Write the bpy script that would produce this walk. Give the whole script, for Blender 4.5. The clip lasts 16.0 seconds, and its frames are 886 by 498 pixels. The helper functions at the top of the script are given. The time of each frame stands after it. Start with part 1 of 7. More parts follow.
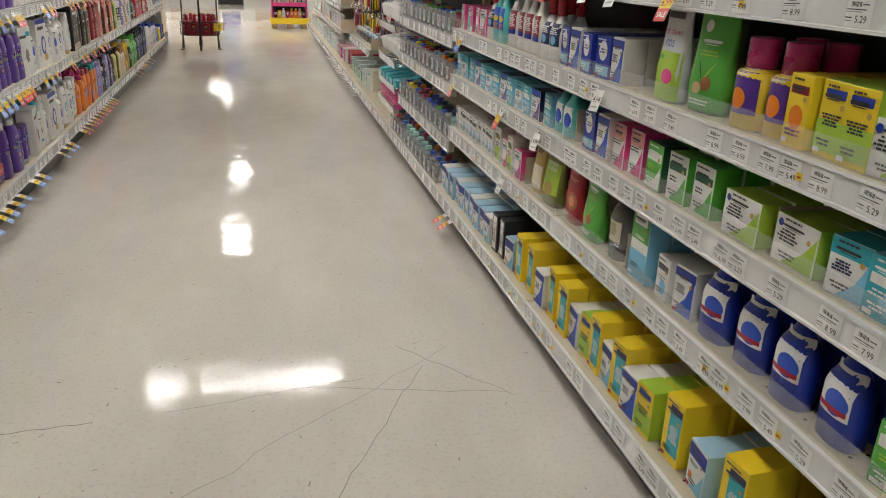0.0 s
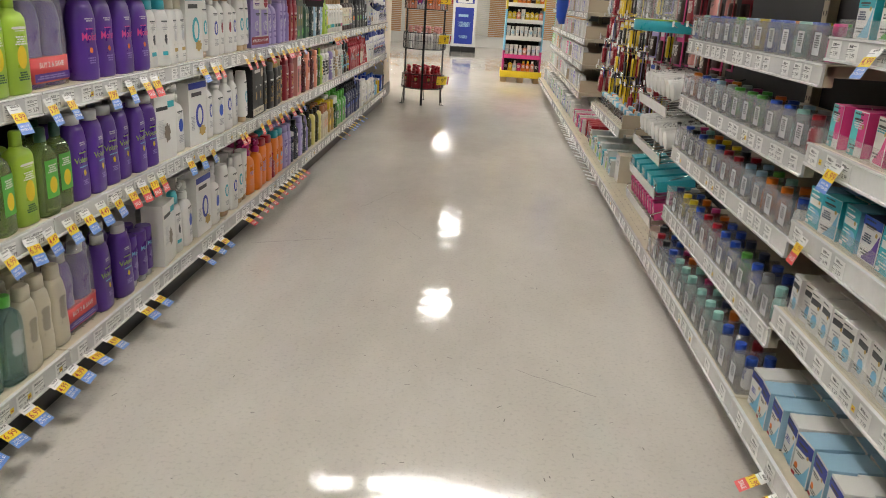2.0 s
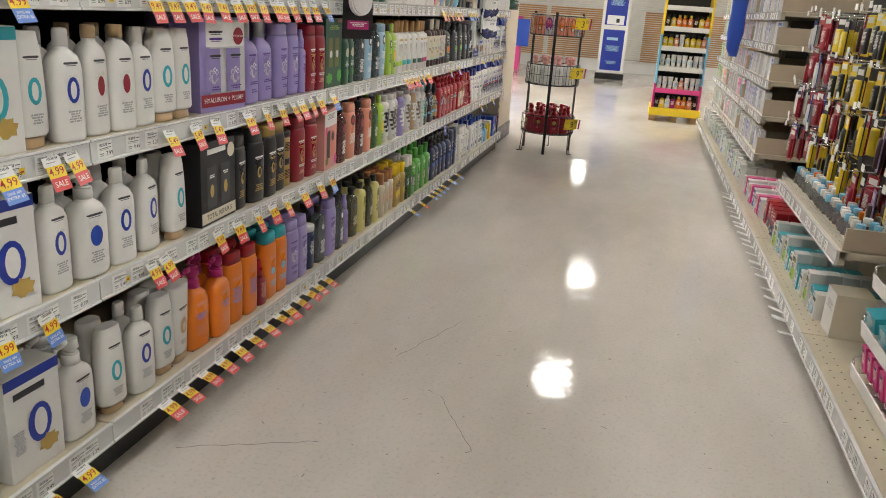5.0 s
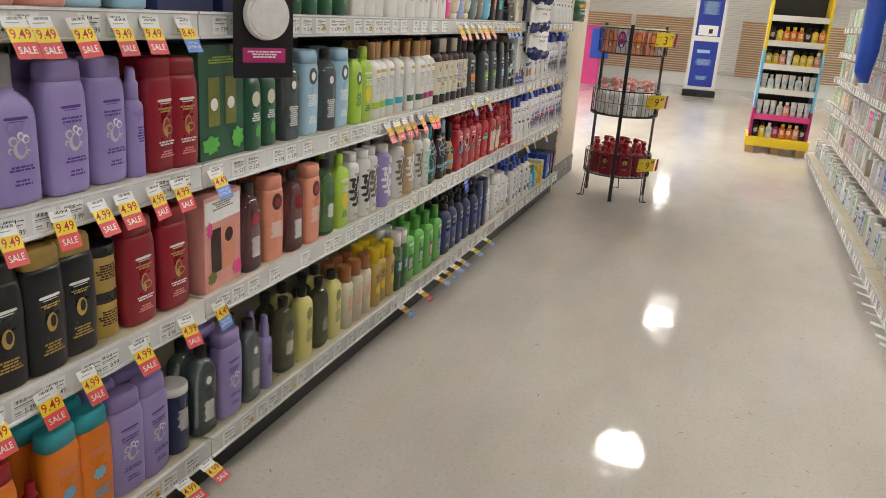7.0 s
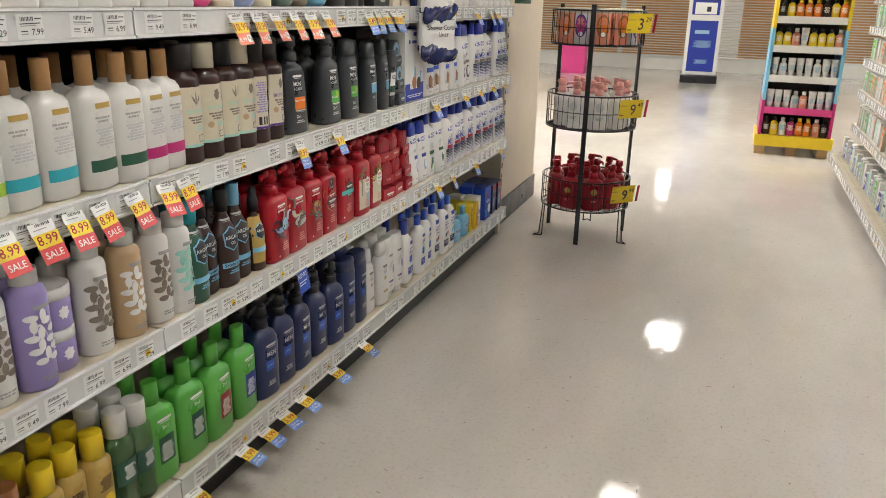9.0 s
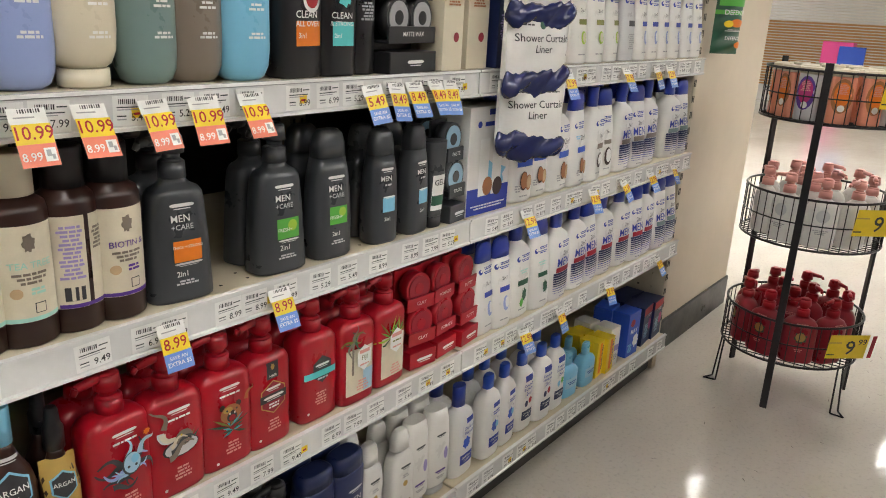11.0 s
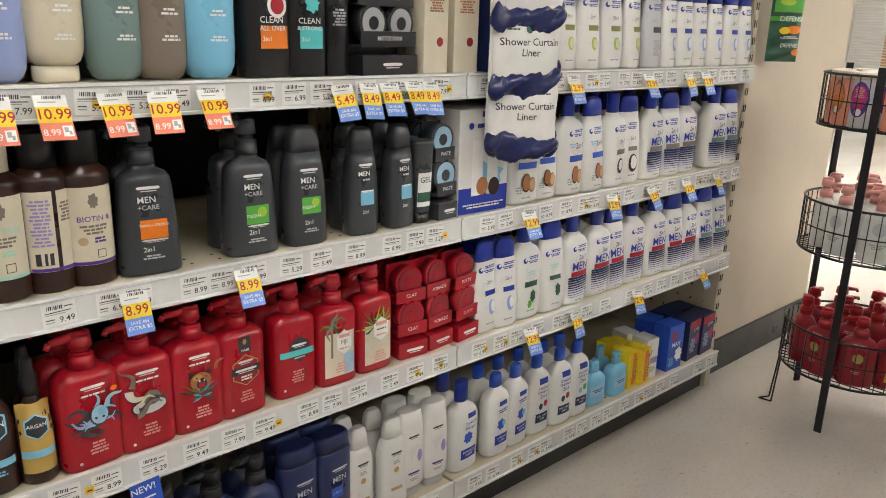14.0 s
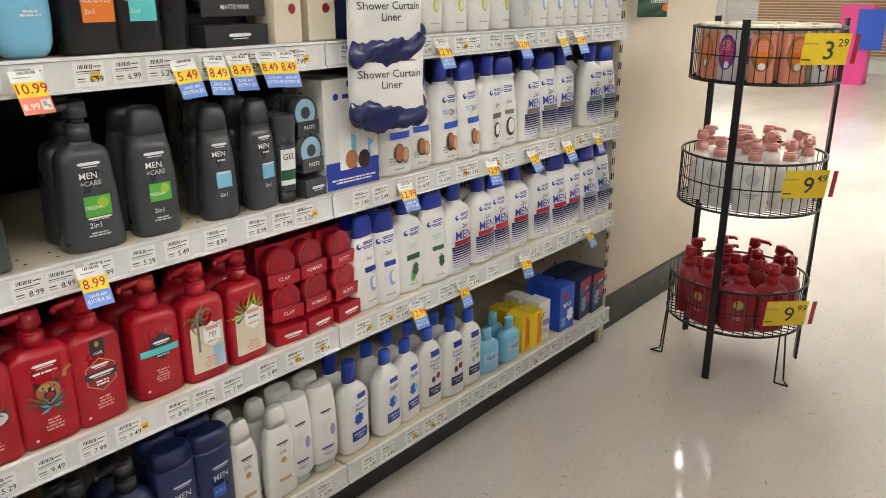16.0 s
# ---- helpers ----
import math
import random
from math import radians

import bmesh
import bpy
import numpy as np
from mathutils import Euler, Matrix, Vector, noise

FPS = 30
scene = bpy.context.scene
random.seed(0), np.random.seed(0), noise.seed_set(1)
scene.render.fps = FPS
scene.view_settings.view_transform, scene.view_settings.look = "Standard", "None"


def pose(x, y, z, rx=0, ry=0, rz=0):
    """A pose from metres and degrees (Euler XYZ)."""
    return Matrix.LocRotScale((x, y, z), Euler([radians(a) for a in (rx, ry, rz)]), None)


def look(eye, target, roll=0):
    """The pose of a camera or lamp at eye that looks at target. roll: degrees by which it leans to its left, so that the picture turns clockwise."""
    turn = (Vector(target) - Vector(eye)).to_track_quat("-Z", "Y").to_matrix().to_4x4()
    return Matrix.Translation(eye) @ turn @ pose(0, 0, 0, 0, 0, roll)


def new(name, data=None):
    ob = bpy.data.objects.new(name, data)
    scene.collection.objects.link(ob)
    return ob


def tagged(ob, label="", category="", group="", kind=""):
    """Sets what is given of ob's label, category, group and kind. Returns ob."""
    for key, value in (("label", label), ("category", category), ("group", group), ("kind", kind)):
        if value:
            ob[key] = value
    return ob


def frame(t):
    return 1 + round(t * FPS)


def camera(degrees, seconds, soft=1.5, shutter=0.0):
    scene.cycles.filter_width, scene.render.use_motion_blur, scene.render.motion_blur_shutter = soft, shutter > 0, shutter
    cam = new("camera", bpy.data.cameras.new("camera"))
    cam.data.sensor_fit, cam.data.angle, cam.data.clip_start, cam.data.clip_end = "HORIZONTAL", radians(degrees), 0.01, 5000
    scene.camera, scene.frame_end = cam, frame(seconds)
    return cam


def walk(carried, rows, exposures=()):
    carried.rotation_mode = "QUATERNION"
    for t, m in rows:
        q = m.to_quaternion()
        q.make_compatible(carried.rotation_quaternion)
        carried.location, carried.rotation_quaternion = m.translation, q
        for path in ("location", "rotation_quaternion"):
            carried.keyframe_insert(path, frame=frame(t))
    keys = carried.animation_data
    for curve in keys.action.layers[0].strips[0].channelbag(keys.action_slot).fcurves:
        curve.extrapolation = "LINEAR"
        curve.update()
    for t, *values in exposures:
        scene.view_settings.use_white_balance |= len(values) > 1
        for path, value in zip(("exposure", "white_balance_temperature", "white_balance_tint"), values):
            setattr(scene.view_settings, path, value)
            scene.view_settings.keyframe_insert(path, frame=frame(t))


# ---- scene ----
cam = camera(59.7, 16.0, soft=1.0)
PATH = [
    (0, (0.007, -0.033, 1.03), (0.453, 1.787, 0.332), 2.3),
    (0.5, (0.025, 0.279, 1.014), (0.311, 2.142, 0.345), 2.5),
    (1, (0.025, 0.616, 1.033), (0.171, 2.5, 0.377), 2.6),
    (1.5, (-0.004, 0.981, 1.05), (0.047, 2.876, 0.412), 2.7),
    (2, (0.04, 1.31, 1.042), (-0.038, 3.211, 0.424), 3.6),
    (2.5, (0.061, 1.583, 1.044), (-0.118, 3.488, 0.46), 4.0),
    (3, (-0.06, 1.815, 1.052), (-0.251, 3.716, 0.459), 4.5),
    (3.5, (-0.044, 2.107, 1.055), (-0.292, 4.004, 0.472), 3.8),
    (3.7, (-0.013, 2.232, 1.06), (-0.296, 4.127, 0.488), 3.5),
    (5.8, (0.098, 3.38, 1.094), (-0.386, 5.22, 0.477), 4.7),
    (6, (0.067, 3.513, 1.087), (-0.427, 5.35, 0.47), 4.7),
    (6.5, (0.003, 3.809, 1.093), (-0.545, 5.633, 0.481), 4.4),
    (7, (0.033, 4.162, 1.127), (-0.6, 5.963, 0.529), 4.1),
    (7.5, (0.021, 4.489, 1.112), (-0.638, 6.284, 0.523), 2.9),
    (8, (-0.018, 4.838, 1.141), (-0.65, 6.636, 0.534), 2.0),
    (8.5, (0.045, 5.218, 1.147), (-0.6, 7.004, 0.519), 1.7),
    (9, (0.022, 5.569, 1.115), (-0.63, 7.355, 0.495), 1.4),
    (9.2, (-0.011, 5.736, 1.146), (-0.677, 7.518, 0.529), 1.8),
    (11.3, (-0.08, 6.691, 1.202), (-1.328, 8.134, 0.602), 3.1),
    (11.5, (-0.024, 6.705, 1.2), (-1.333, 8.094, 0.6), 3.1),
    (12, (0.108, 6.729, 1.174), (-1.305, 8.007, 0.563), 2.3),
    (12.5, (0.156, 6.74, 1.177), (-1.296, 7.976, 0.573), 2.0),
    (13, (0.171, 6.744, 1.174), (-1.293, 7.974, 0.587), 1.8),
    (13.5, (0.169, 6.754, 1.181), (-1.277, 8.012, 0.609), 1.7),
    (14, (0.188, 6.788, 1.179), (-1.224, 8.09, 0.62), 1.7),
    (14.5, (0.199, 6.79, 1.176), (-1.221, 8.088, 0.629), 1.5),
    (15, (0.195, 6.774, 1.186), (-1.231, 8.067, 0.642), 1.2),
    (15.5, (0.213, 6.789, 1.187), (-1.173, 8.114, 0.615), 0.4),
    (16, (0.2, 6.882, 1.176), (-1.029, 8.327, 0.542), -0.1),
]
walk(cam, [(t, look(eye, target, roll)) for t, eye, target, roll in PATH],
     exposures=[(0, 0.0, 6500, 10), (11.5, 0.0, 6500, 10), (13, 0.06, 6500, 10), (14.5, 0.13, 6500, 10), (16, 0.22, 6500, 10)])

# ---- world and light ----
world = bpy.data.worlds.new("store_world")
world.use_nodes = True
world.node_tree.nodes["Background"].inputs[0].default_value = (0.9, 0.92, 1.0, 1)
world.node_tree.nodes["Background"].inputs[1].default_value = 0.15
scene.world = world
LIGHT = 19.8

# ---- plan, in metres ----
SECTION = 1.22
LEFT_LIP, LEFT_END = -0.957, 9.115
RIGHT_LIP, RIGHT_JOINT = 0.775, 3.09
TOPS = {"A": 1.085, "B": 0.785, "C": 0.49, "D": 0.148}
CEILING = 3.0


# ---- materials ----
def material(name, color, rough=0.5, metal=0.0, vary=0.08, scale=30.0, bump=0.0, coat=0.0, alpha=1.0, transmission=0.0, emit=0.0, rough_vary=0.0, fine=6.0):
    m = bpy.data.materials.new(name)
    m.use_nodes = True
    nt = m.node_tree
    b = nt.nodes["Principled BSDF"]
    b.inputs["Roughness"].default_value = rough
    b.inputs["Metallic"].default_value = metal
    b.inputs["Coat Weight"].default_value = coat
    b.inputs["Alpha"].default_value = alpha
    b.inputs["Transmission Weight"].default_value = transmission
    b.inputs["Base Color"].default_value = (*color, 1)
    if emit:
        b.inputs["Emission Color"].default_value = (*color, 1)
        b.inputs["Emission Strength"].default_value = emit
    if vary or bump or rough_vary:
        tc = nt.nodes.new("ShaderNodeTexCoord")
        n1 = nt.nodes.new("ShaderNodeTexNoise")
        n1.inputs["Scale"].default_value = scale
        n1.inputs["Detail"].default_value = 4
        nt.links.new(tc.outputs["Object"], n1.inputs["Vector"])
        n2 = nt.nodes.new("ShaderNodeTexNoise")
        n2.inputs["Scale"].default_value = scale * fine
        n2.inputs["Detail"].default_value = 3
        nt.links.new(tc.outputs["Object"], n2.inputs["Vector"])
        add = nt.nodes.new("ShaderNodeMath")
        add.operation = "MULTIPLY_ADD"
        add.inputs[1].default_value = 0.4
        nt.links.new(n2.outputs["Fac"], add.inputs[0])
        nt.links.new(n1.outputs["Fac"], add.inputs[2])
        if vary:
            r = nt.nodes.new("ShaderNodeMapRange")
            r.inputs["From Min"].default_value, r.inputs["From Max"].default_value = 0.4, 1.0
            r.inputs["To Min"].default_value, r.inputs["To Max"].default_value = 1 - vary, 1 + vary
            nt.links.new(add.outputs[0], r.inputs["Value"])
            mul = nt.nodes.new("ShaderNodeVectorMath")
            mul.operation = "SCALE"
            mul.inputs[0].default_value = color
            nt.links.new(r.outputs[0], mul.inputs["Scale"])
            nt.links.new(mul.outputs[0], b.inputs["Base Color"])
        if rough_vary:
            r2 = nt.nodes.new("ShaderNodeMapRange")
            r2.inputs["From Min"].default_value, r2.inputs["From Max"].default_value = 0.45, 0.95
            r2.inputs["To Min"].default_value, r2.inputs["To Max"].default_value = max(0, rough - rough_vary), rough + rough_vary
            nt.links.new(add.outputs[0], r2.inputs["Value"])
            nt.links.new(r2.outputs[0], b.inputs["Roughness"])
        if bump:
            bp = nt.nodes.new("ShaderNodeBump")
            bp.inputs["Strength"].default_value = bump
            bp.inputs["Distance"].default_value = 0.002
            nt.links.new(add.outputs[0], bp.inputs["Height"])
            nt.links.new(bp.outputs[0], b.inputs["Normal"])
    return m


def floor_material():
    """Waxed grey-white sheet floor: cloudy patches, fine specks, scuffs, uneven gloss."""
    m = bpy.data.materials.new("waxed_floor")
    m.use_nodes = True
    nt, N = m.node_tree, m.node_tree.nodes
    L = nt.links
    b = N["Principled BSDF"]
    tc = N.new("ShaderNodeTexCoord")

    def noise_node(scale, detail, rough=0.5, stretch=None):
        n = N.new("ShaderNodeTexNoise")
        n.inputs["Scale"].default_value, n.inputs["Detail"].default_value, n.inputs["Roughness"].default_value = scale, detail, rough
        if stretch:
            mp = N.new("ShaderNodeMapping")
            mp.inputs["Scale"].default_value = stretch
            L.new(tc.outputs["Object"], mp.inputs["Vector"])
            L.new(mp.outputs[0], n.inputs["Vector"])
        else:
            L.new(tc.outputs["Object"], n.inputs["Vector"])
        return n

    def ramp(src, lo, hi, a, c):
        r = N.new("ShaderNodeMapRange")
        r.inputs["From Min"].default_value, r.inputs["From Max"].default_value = lo, hi
        r.inputs["To Min"].default_value, r.inputs["To Max"].default_value = a, c
        L.new(src, r.inputs["Value"])
        return r.outputs[0]

    cloud = noise_node(1.5, 6, 0.62, (1, 0.4, 1))
    speck = noise_node(90, 2)
    scuff = noise_node(14, 4, 0.7, (3.0, 0.7, 1))
    tone = N.new("ShaderNodeMix")
    tone.data_type = "RGBA"
    tone.inputs["A"].default_value = (0.55, 0.512, 0.455, 1)
    tone.inputs["B"].default_value = (0.715, 0.672, 0.617, 1)
    L.new(ramp(cloud.outputs["Fac"], 0.3, 0.7, 0, 1), tone.inputs["Factor"])
    dark = N.new("ShaderNodeMath")
    dark.operation = "MULTIPLY"
    L.new(ramp(speck.outputs["Fac"], 0.27, 0.46, 0.86, 1.0), dark.inputs[0])
    L.new(ramp(scuff.outputs["Fac"], 0.68, 0.8, 1.0, 0.78), dark.inputs[1])
    out = N.new("ShaderNodeVectorMath")
    out.operation = "SCALE"
    L.new(tone.outputs["Result"], out.inputs[0])
    L.new(dark.outputs[0], out.inputs["Scale"])
    L.new(out.outputs[0], b.inputs["Base Color"])
    L.new(ramp(noise_node(2.1, 4).outputs["Fac"], 0.3, 0.7, 0.045, 0.10), b.inputs["Roughness"])
    b.inputs["Specular IOR Level"].default_value = 0.4
    wave = noise_node(10.0, 3, 0.5, (1, 0.7, 1))
    bp = N.new("ShaderNodeBump")
    bp.inputs["Strength"].default_value, bp.inputs["Distance"].default_value = 0.15, 0.01
    L.new(wave.outputs["Fac"], bp.inputs["Height"])
    grit = N.new("ShaderNodeBump")
    grit.inputs["Strength"].default_value, grit.inputs["Distance"].default_value = 0.05, 0.002
    L.new(noise_node(55, 4, 0.6).outputs["Fac"], grit.inputs["Height"])
    L.new(bp.outputs[0], grit.inputs["Normal"])
    L.new(grit.outputs[0], b.inputs["Normal"])
    return m


def slat_material(name, a, c, scale):
    """Wood grain running along x."""
    m = material(name, a, 0.45, vary=0)
    nt = m.node_tree
    tc, mp, n, mix = (nt.nodes.new(k) for k in ("ShaderNodeTexCoord", "ShaderNodeMapping", "ShaderNodeTexNoise", "ShaderNodeMix"))
    mp.inputs["Scale"].default_value = (1, 12, 12)
    n.inputs["Scale"].default_value, n.inputs["Detail"].default_value = scale, 6
    mix.data_type = "RGBA"
    mix.inputs["A"].default_value, mix.inputs["B"].default_value = (*a, 1), (*c, 1)
    nt.links.new(tc.outputs["Object"], mp.inputs["Vector"])
    nt.links.new(mp.outputs[0], n.inputs["Vector"])
    nt.links.new(n.outputs["Fac"], mix.inputs["Factor"])
    nt.links.new(mix.outputs["Result"], nt.nodes["Principled BSDF"].inputs["Base Color"])
    return m


FLOOR = floor_material()
# Strengths above LIGHT are chosen to brighten the floor and shelves.
BRIGHTER = material("brighter_lamp_cover", (1.0, 0.96, 0.90), 0.5, vary=0, emit=LIGHT * 1.9)
STRIP = material("strip_tube_cover", (1.0, 0.96, 0.90), 0.5, vary=0, emit=LIGHT * 4.4)
BRIGHT = material("bright_lamp_cover", (1.0, 0.97, 0.92), 0.5, vary=0, emit=LIGHT * 1.7)
PAINT = material("beige_wall_paint", (0.62, 0.54, 0.43), 0.6, vary=0.05, scale=3, bump=0.05)
WHITE_PAINT = material("white_wall_paint", (0.75, 0.74, 0.7), 0.6, vary=0.04, scale=3)
TILE = material("ceiling_tile", (0.60, 0.60, 0.58), 0.9, vary=0.06, scale=40, bump=0.3)
SHELF = material("almond_powder_coat", (0.52, 0.46, 0.34), 0.42, vary=0.10, scale=9, bump=0.05)
SHELF_DARK = material("tan_shelf_side", (0.42, 0.34, 0.24), 0.5, vary=0.12, scale=12)
# Near-black: the shade behind the goods is put into the panel's colour.
BACK = material("shade_dark_back_panel", (0.018, 0.018, 0.02), 0.6, vary=0.2, scale=8)
HOLE = material("punched_hole", (0.02, 0.018, 0.016), 0.8, vary=0)
RAIL = material("white_price_rail", (0.72, 0.72, 0.71), 0.22, vary=0.08, scale=12, coat=0.3)
KICK = material("black_kick_plate", (0.012, 0.012, 0.013), 0.35, vary=0.3, scale=10)
UPRIGHT = material("almond_upright", (0.55, 0.49, 0.37), 0.4, vary=0.06, scale=8)
BLACK_WIRE = material("black_wire", (0.012, 0.012, 0.014), 0.32, metal=0.3, vary=0.2, scale=40)
CHROME = material("bright_wire", (0.7, 0.7, 0.7), 0.2, metal=1.0, vary=0.05)
WOOD_DARK = slat_material("counter_oak", (0.56, 0.26, 0.08), (0.70, 0.38, 0.14), 3)
BLIND = material("blind_slat", (0.70, 0.66, 0.58), 0.45, vary=0.08, scale=6)
FENCE = material("clear_fence_plastic", (0.7, 0.7, 0.7), 0.08, vary=0, alpha=0.14)
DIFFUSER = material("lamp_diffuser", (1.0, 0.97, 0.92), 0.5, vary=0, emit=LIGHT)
STEEL = material("white_steel", (0.7, 0.7, 0.68), 0.4, vary=0.03)


# ---- mesh helpers ----
def slab(bm, x0, x1, y0, y1, z0, z1, bevel=0.0, mi=0):
    """A box between two corners, its edges bevelled."""
    verts = bmesh.ops.create_cube(bm, size=1.0)["verts"]
    for v in verts:
        v.co = Vector(((x0 + x1) / 2 + v.co.x * (x1 - x0), (y0 + y1) / 2 + v.co.y * (y1 - y0), (z0 + z1) / 2 + v.co.z * (z1 - z0)))
    faces = {f for v in verts for f in v.link_faces}
    for f in faces:
        f.material_index = mi
    if bevel:
        r = bmesh.ops.bevel(bm, geom=list({e for f in faces for e in f.edges}), offset=bevel, segments=2, affect="EDGES", profile=0.5)
        for f in r["faces"]:
            f.material_index = mi
    return verts


def tube(bm, a, b, r, seg=8, mi=0, r2=None):
    """A round rod from a to b."""
    a, b = Vector(a), Vector(b)
    d = b - a
    m = Matrix.Translation((a + b) / 2) @ d.to_track_quat("Z", "Y").to_matrix().to_4x4()
    g = bmesh.ops.create_cone(bm, cap_ends=True, segments=seg, radius1=r, radius2=r if r2 is None else r2, depth=d.length, matrix=m)
    for f in {f for v in g["verts"] for f in v.link_faces}:
        f.material_index = mi
        f.smooth = len(f.verts) == 4


def hoop(bm, c, radius, r, seg=40, mi=0):
    """A ring of wire round the point c, lying flat."""
    rings = []
    for i in range(seg):
        a = 2 * math.pi * i / seg
        out = Vector((math.cos(a), math.sin(a), 0))
        rings.append([bm.verts.new(Vector(c) + out * (radius + r * math.cos(k * math.pi / 3)) + Vector((0, 0, r * math.sin(k * math.pi / 3)))) for k in range(6)])
    for i in range(seg):
        for k in range(6):
            f = bm.faces.new((rings[i][k], rings[(i + 1) % seg][k], rings[(i + 1) % seg][(k + 1) % 6], rings[i][(k + 1) % 6]))
            f.smooth, f.material_index = True, mi


def mesh_of(name, bm, mats):
    me = bpy.data.meshes.new(name)
    bm.normal_update()
    bm.to_mesh(me)
    bm.free()
    for m in (mats if isinstance(mats, (list, tuple)) else [mats]):
        me.materials.append(m)
    return me


def part(name, bm, mats, parent=None, label=""):
    me = bm if isinstance(bm, bpy.types.Mesh) else mesh_of(name, bm, mats)
    ob = new(name, me)
    if parent:
        ob.parent = parent
    if label:
        ob["label"] = label
    return ob


def thing(name, label, category, group="", at=None):
    ob = new(name)
    ob.empty_display_size = 0.1
    if at is not None:
        ob.matrix_basis = at
    return tagged(ob, label, category, group)


def setting(name, bm, mats):
    return tagged(part(name, bm, mats), kind="structure")


# ---- setting ----
bm = bmesh.new()
slab(bm, -9, 9, -4, 26, -0.1, 0)
floor = setting("floor", bm, FLOOR)
bm = bmesh.new()
slab(bm, -9, 9, -4, 26, CEILING, CEILING + 0.08)
for k in range(30):
    slab(bm, -9, 9, -4 + k, -3.976 + k, CEILING - 0.004, CEILING)
for k in range(30):
    slab(bm, -9 + 0.61 * k, -8.976 + 0.61 * k, -4, 26, CEILING - 0.007, CEILING)
setting("ceiling", bm, TILE)
for nm, dims in (("wall_south", (-9, 9, -4.1, -4)), ("wall_west", (-9.1, -9, -4.1, 26.1)), ("wall_east", (9, 9.1, -4.1, 26.1)), ("wall_north", (-9, 9, 26, 26.1))):
    bm = bmesh.new()
    slab(bm, *dims, 0, CEILING)
    setting(nm, bm, WHITE_PAINT)


def ceiling_or_fill_light(x0, x1, y0, y1, cover=None):
    t = thing("ceiling_or_fill_light", "recessed fluorescent ceiling light with white prismatic cover, actual or added for fill", "ceiling light", "ceiling lights")
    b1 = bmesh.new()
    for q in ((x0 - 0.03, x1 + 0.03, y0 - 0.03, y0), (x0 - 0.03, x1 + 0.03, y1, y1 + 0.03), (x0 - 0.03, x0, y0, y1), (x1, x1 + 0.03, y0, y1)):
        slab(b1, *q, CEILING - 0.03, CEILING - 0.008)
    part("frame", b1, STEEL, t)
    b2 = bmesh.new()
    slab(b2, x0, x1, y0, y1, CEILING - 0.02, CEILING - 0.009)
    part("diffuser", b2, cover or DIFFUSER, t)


# Placed from the lamps mirrored in the floor.
for yy, cover in ((11.25, BRIGHTER), (15.1, BRIGHT)):
    ceiling_or_fill_light(-0.60, -0.26, yy - 0.24, yy + 0.24, cover)
# Unseen lamps near the start; those at x = 2.7 are added fill.
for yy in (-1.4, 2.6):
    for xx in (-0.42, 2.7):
        ceiling_or_fill_light(xx - 0.3, xx + 0.3, yy - 0.6, yy + 0.6)
# Unseen row past the east run, added to brighten the west shelves.
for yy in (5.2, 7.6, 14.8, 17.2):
    ceiling_or_fill_light(2.4, 3.0, yy - 0.6, yy + 0.6)
# More added lamps, kept out of sight to brighten the cross aisle.
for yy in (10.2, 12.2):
    ceiling_or_fill_light(2.4, 3.0, yy - 0.6, yy + 0.6, BRIGHT)
    ceiling_or_fill_light(-3.9, -3.3, yy + 0.6, yy + 1.8)
# Added behind the wall stub to brighten the floor by the wire stand.
ceiling_or_fill_light(-2.5, -1.8, 11.6, 13.2, BRIGHT)
# Unseen, added over the west run to light the floor and east shelves.
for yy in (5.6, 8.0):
    ceiling_or_fill_light(-2.5, -1.95, yy - 0.6, yy + 0.6)
# Unseen lamps added to light the next aisle.
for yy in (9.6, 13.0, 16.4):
    ceiling_or_fill_light(-5.2, -4.6, yy - 0.6, yy + 0.6)
# Only x = -1.1 shows mirrored in the floor; the other two are added.
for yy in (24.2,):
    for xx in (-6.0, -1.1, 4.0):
        ceiling_or_fill_light(xx - 0.3, xx + 0.3, yy - 0.6, yy + 0.6)
for x0, x1 in ((-1.15, -0.82), (-0.70, 0.70)):
    ceiling_or_fill_light(x0, x1, 6.91, 6.98, STRIP)


# ---- gondola shelving ----
def rail_mesh(length):
    """A tilted ticket rail along y, its face towards +x at x = 0, with a lip above and below."""
    b = bmesh.new()
    outline = [(-0.006, 0.001), (0.003, 0.001), (0.0035, -0.0035), (0.0, -0.005), (0.001, -0.044), (0.0045, -0.0455), (0.0045, -0.050), (-0.006, -0.050)]
    ends = [[b.verts.new((x, y, z)) for x, z in outline] for y in (0.002, length - 0.002)]
    for i in range(len(outline)):
        j = (i + 1) % len(outline)
        b.faces.new((ends[0][i], ends[0][j], ends[1][j], ends[1][i]))
    b.faces.new(ends[0][::-1])
    b.faces.new(ends[1])
    bmesh.ops.recalc_face_normals(b, faces=b.faces)
    return mesh_of("price_rail", b, RAIL)


RAILS = {}
RAIL_LIST = []


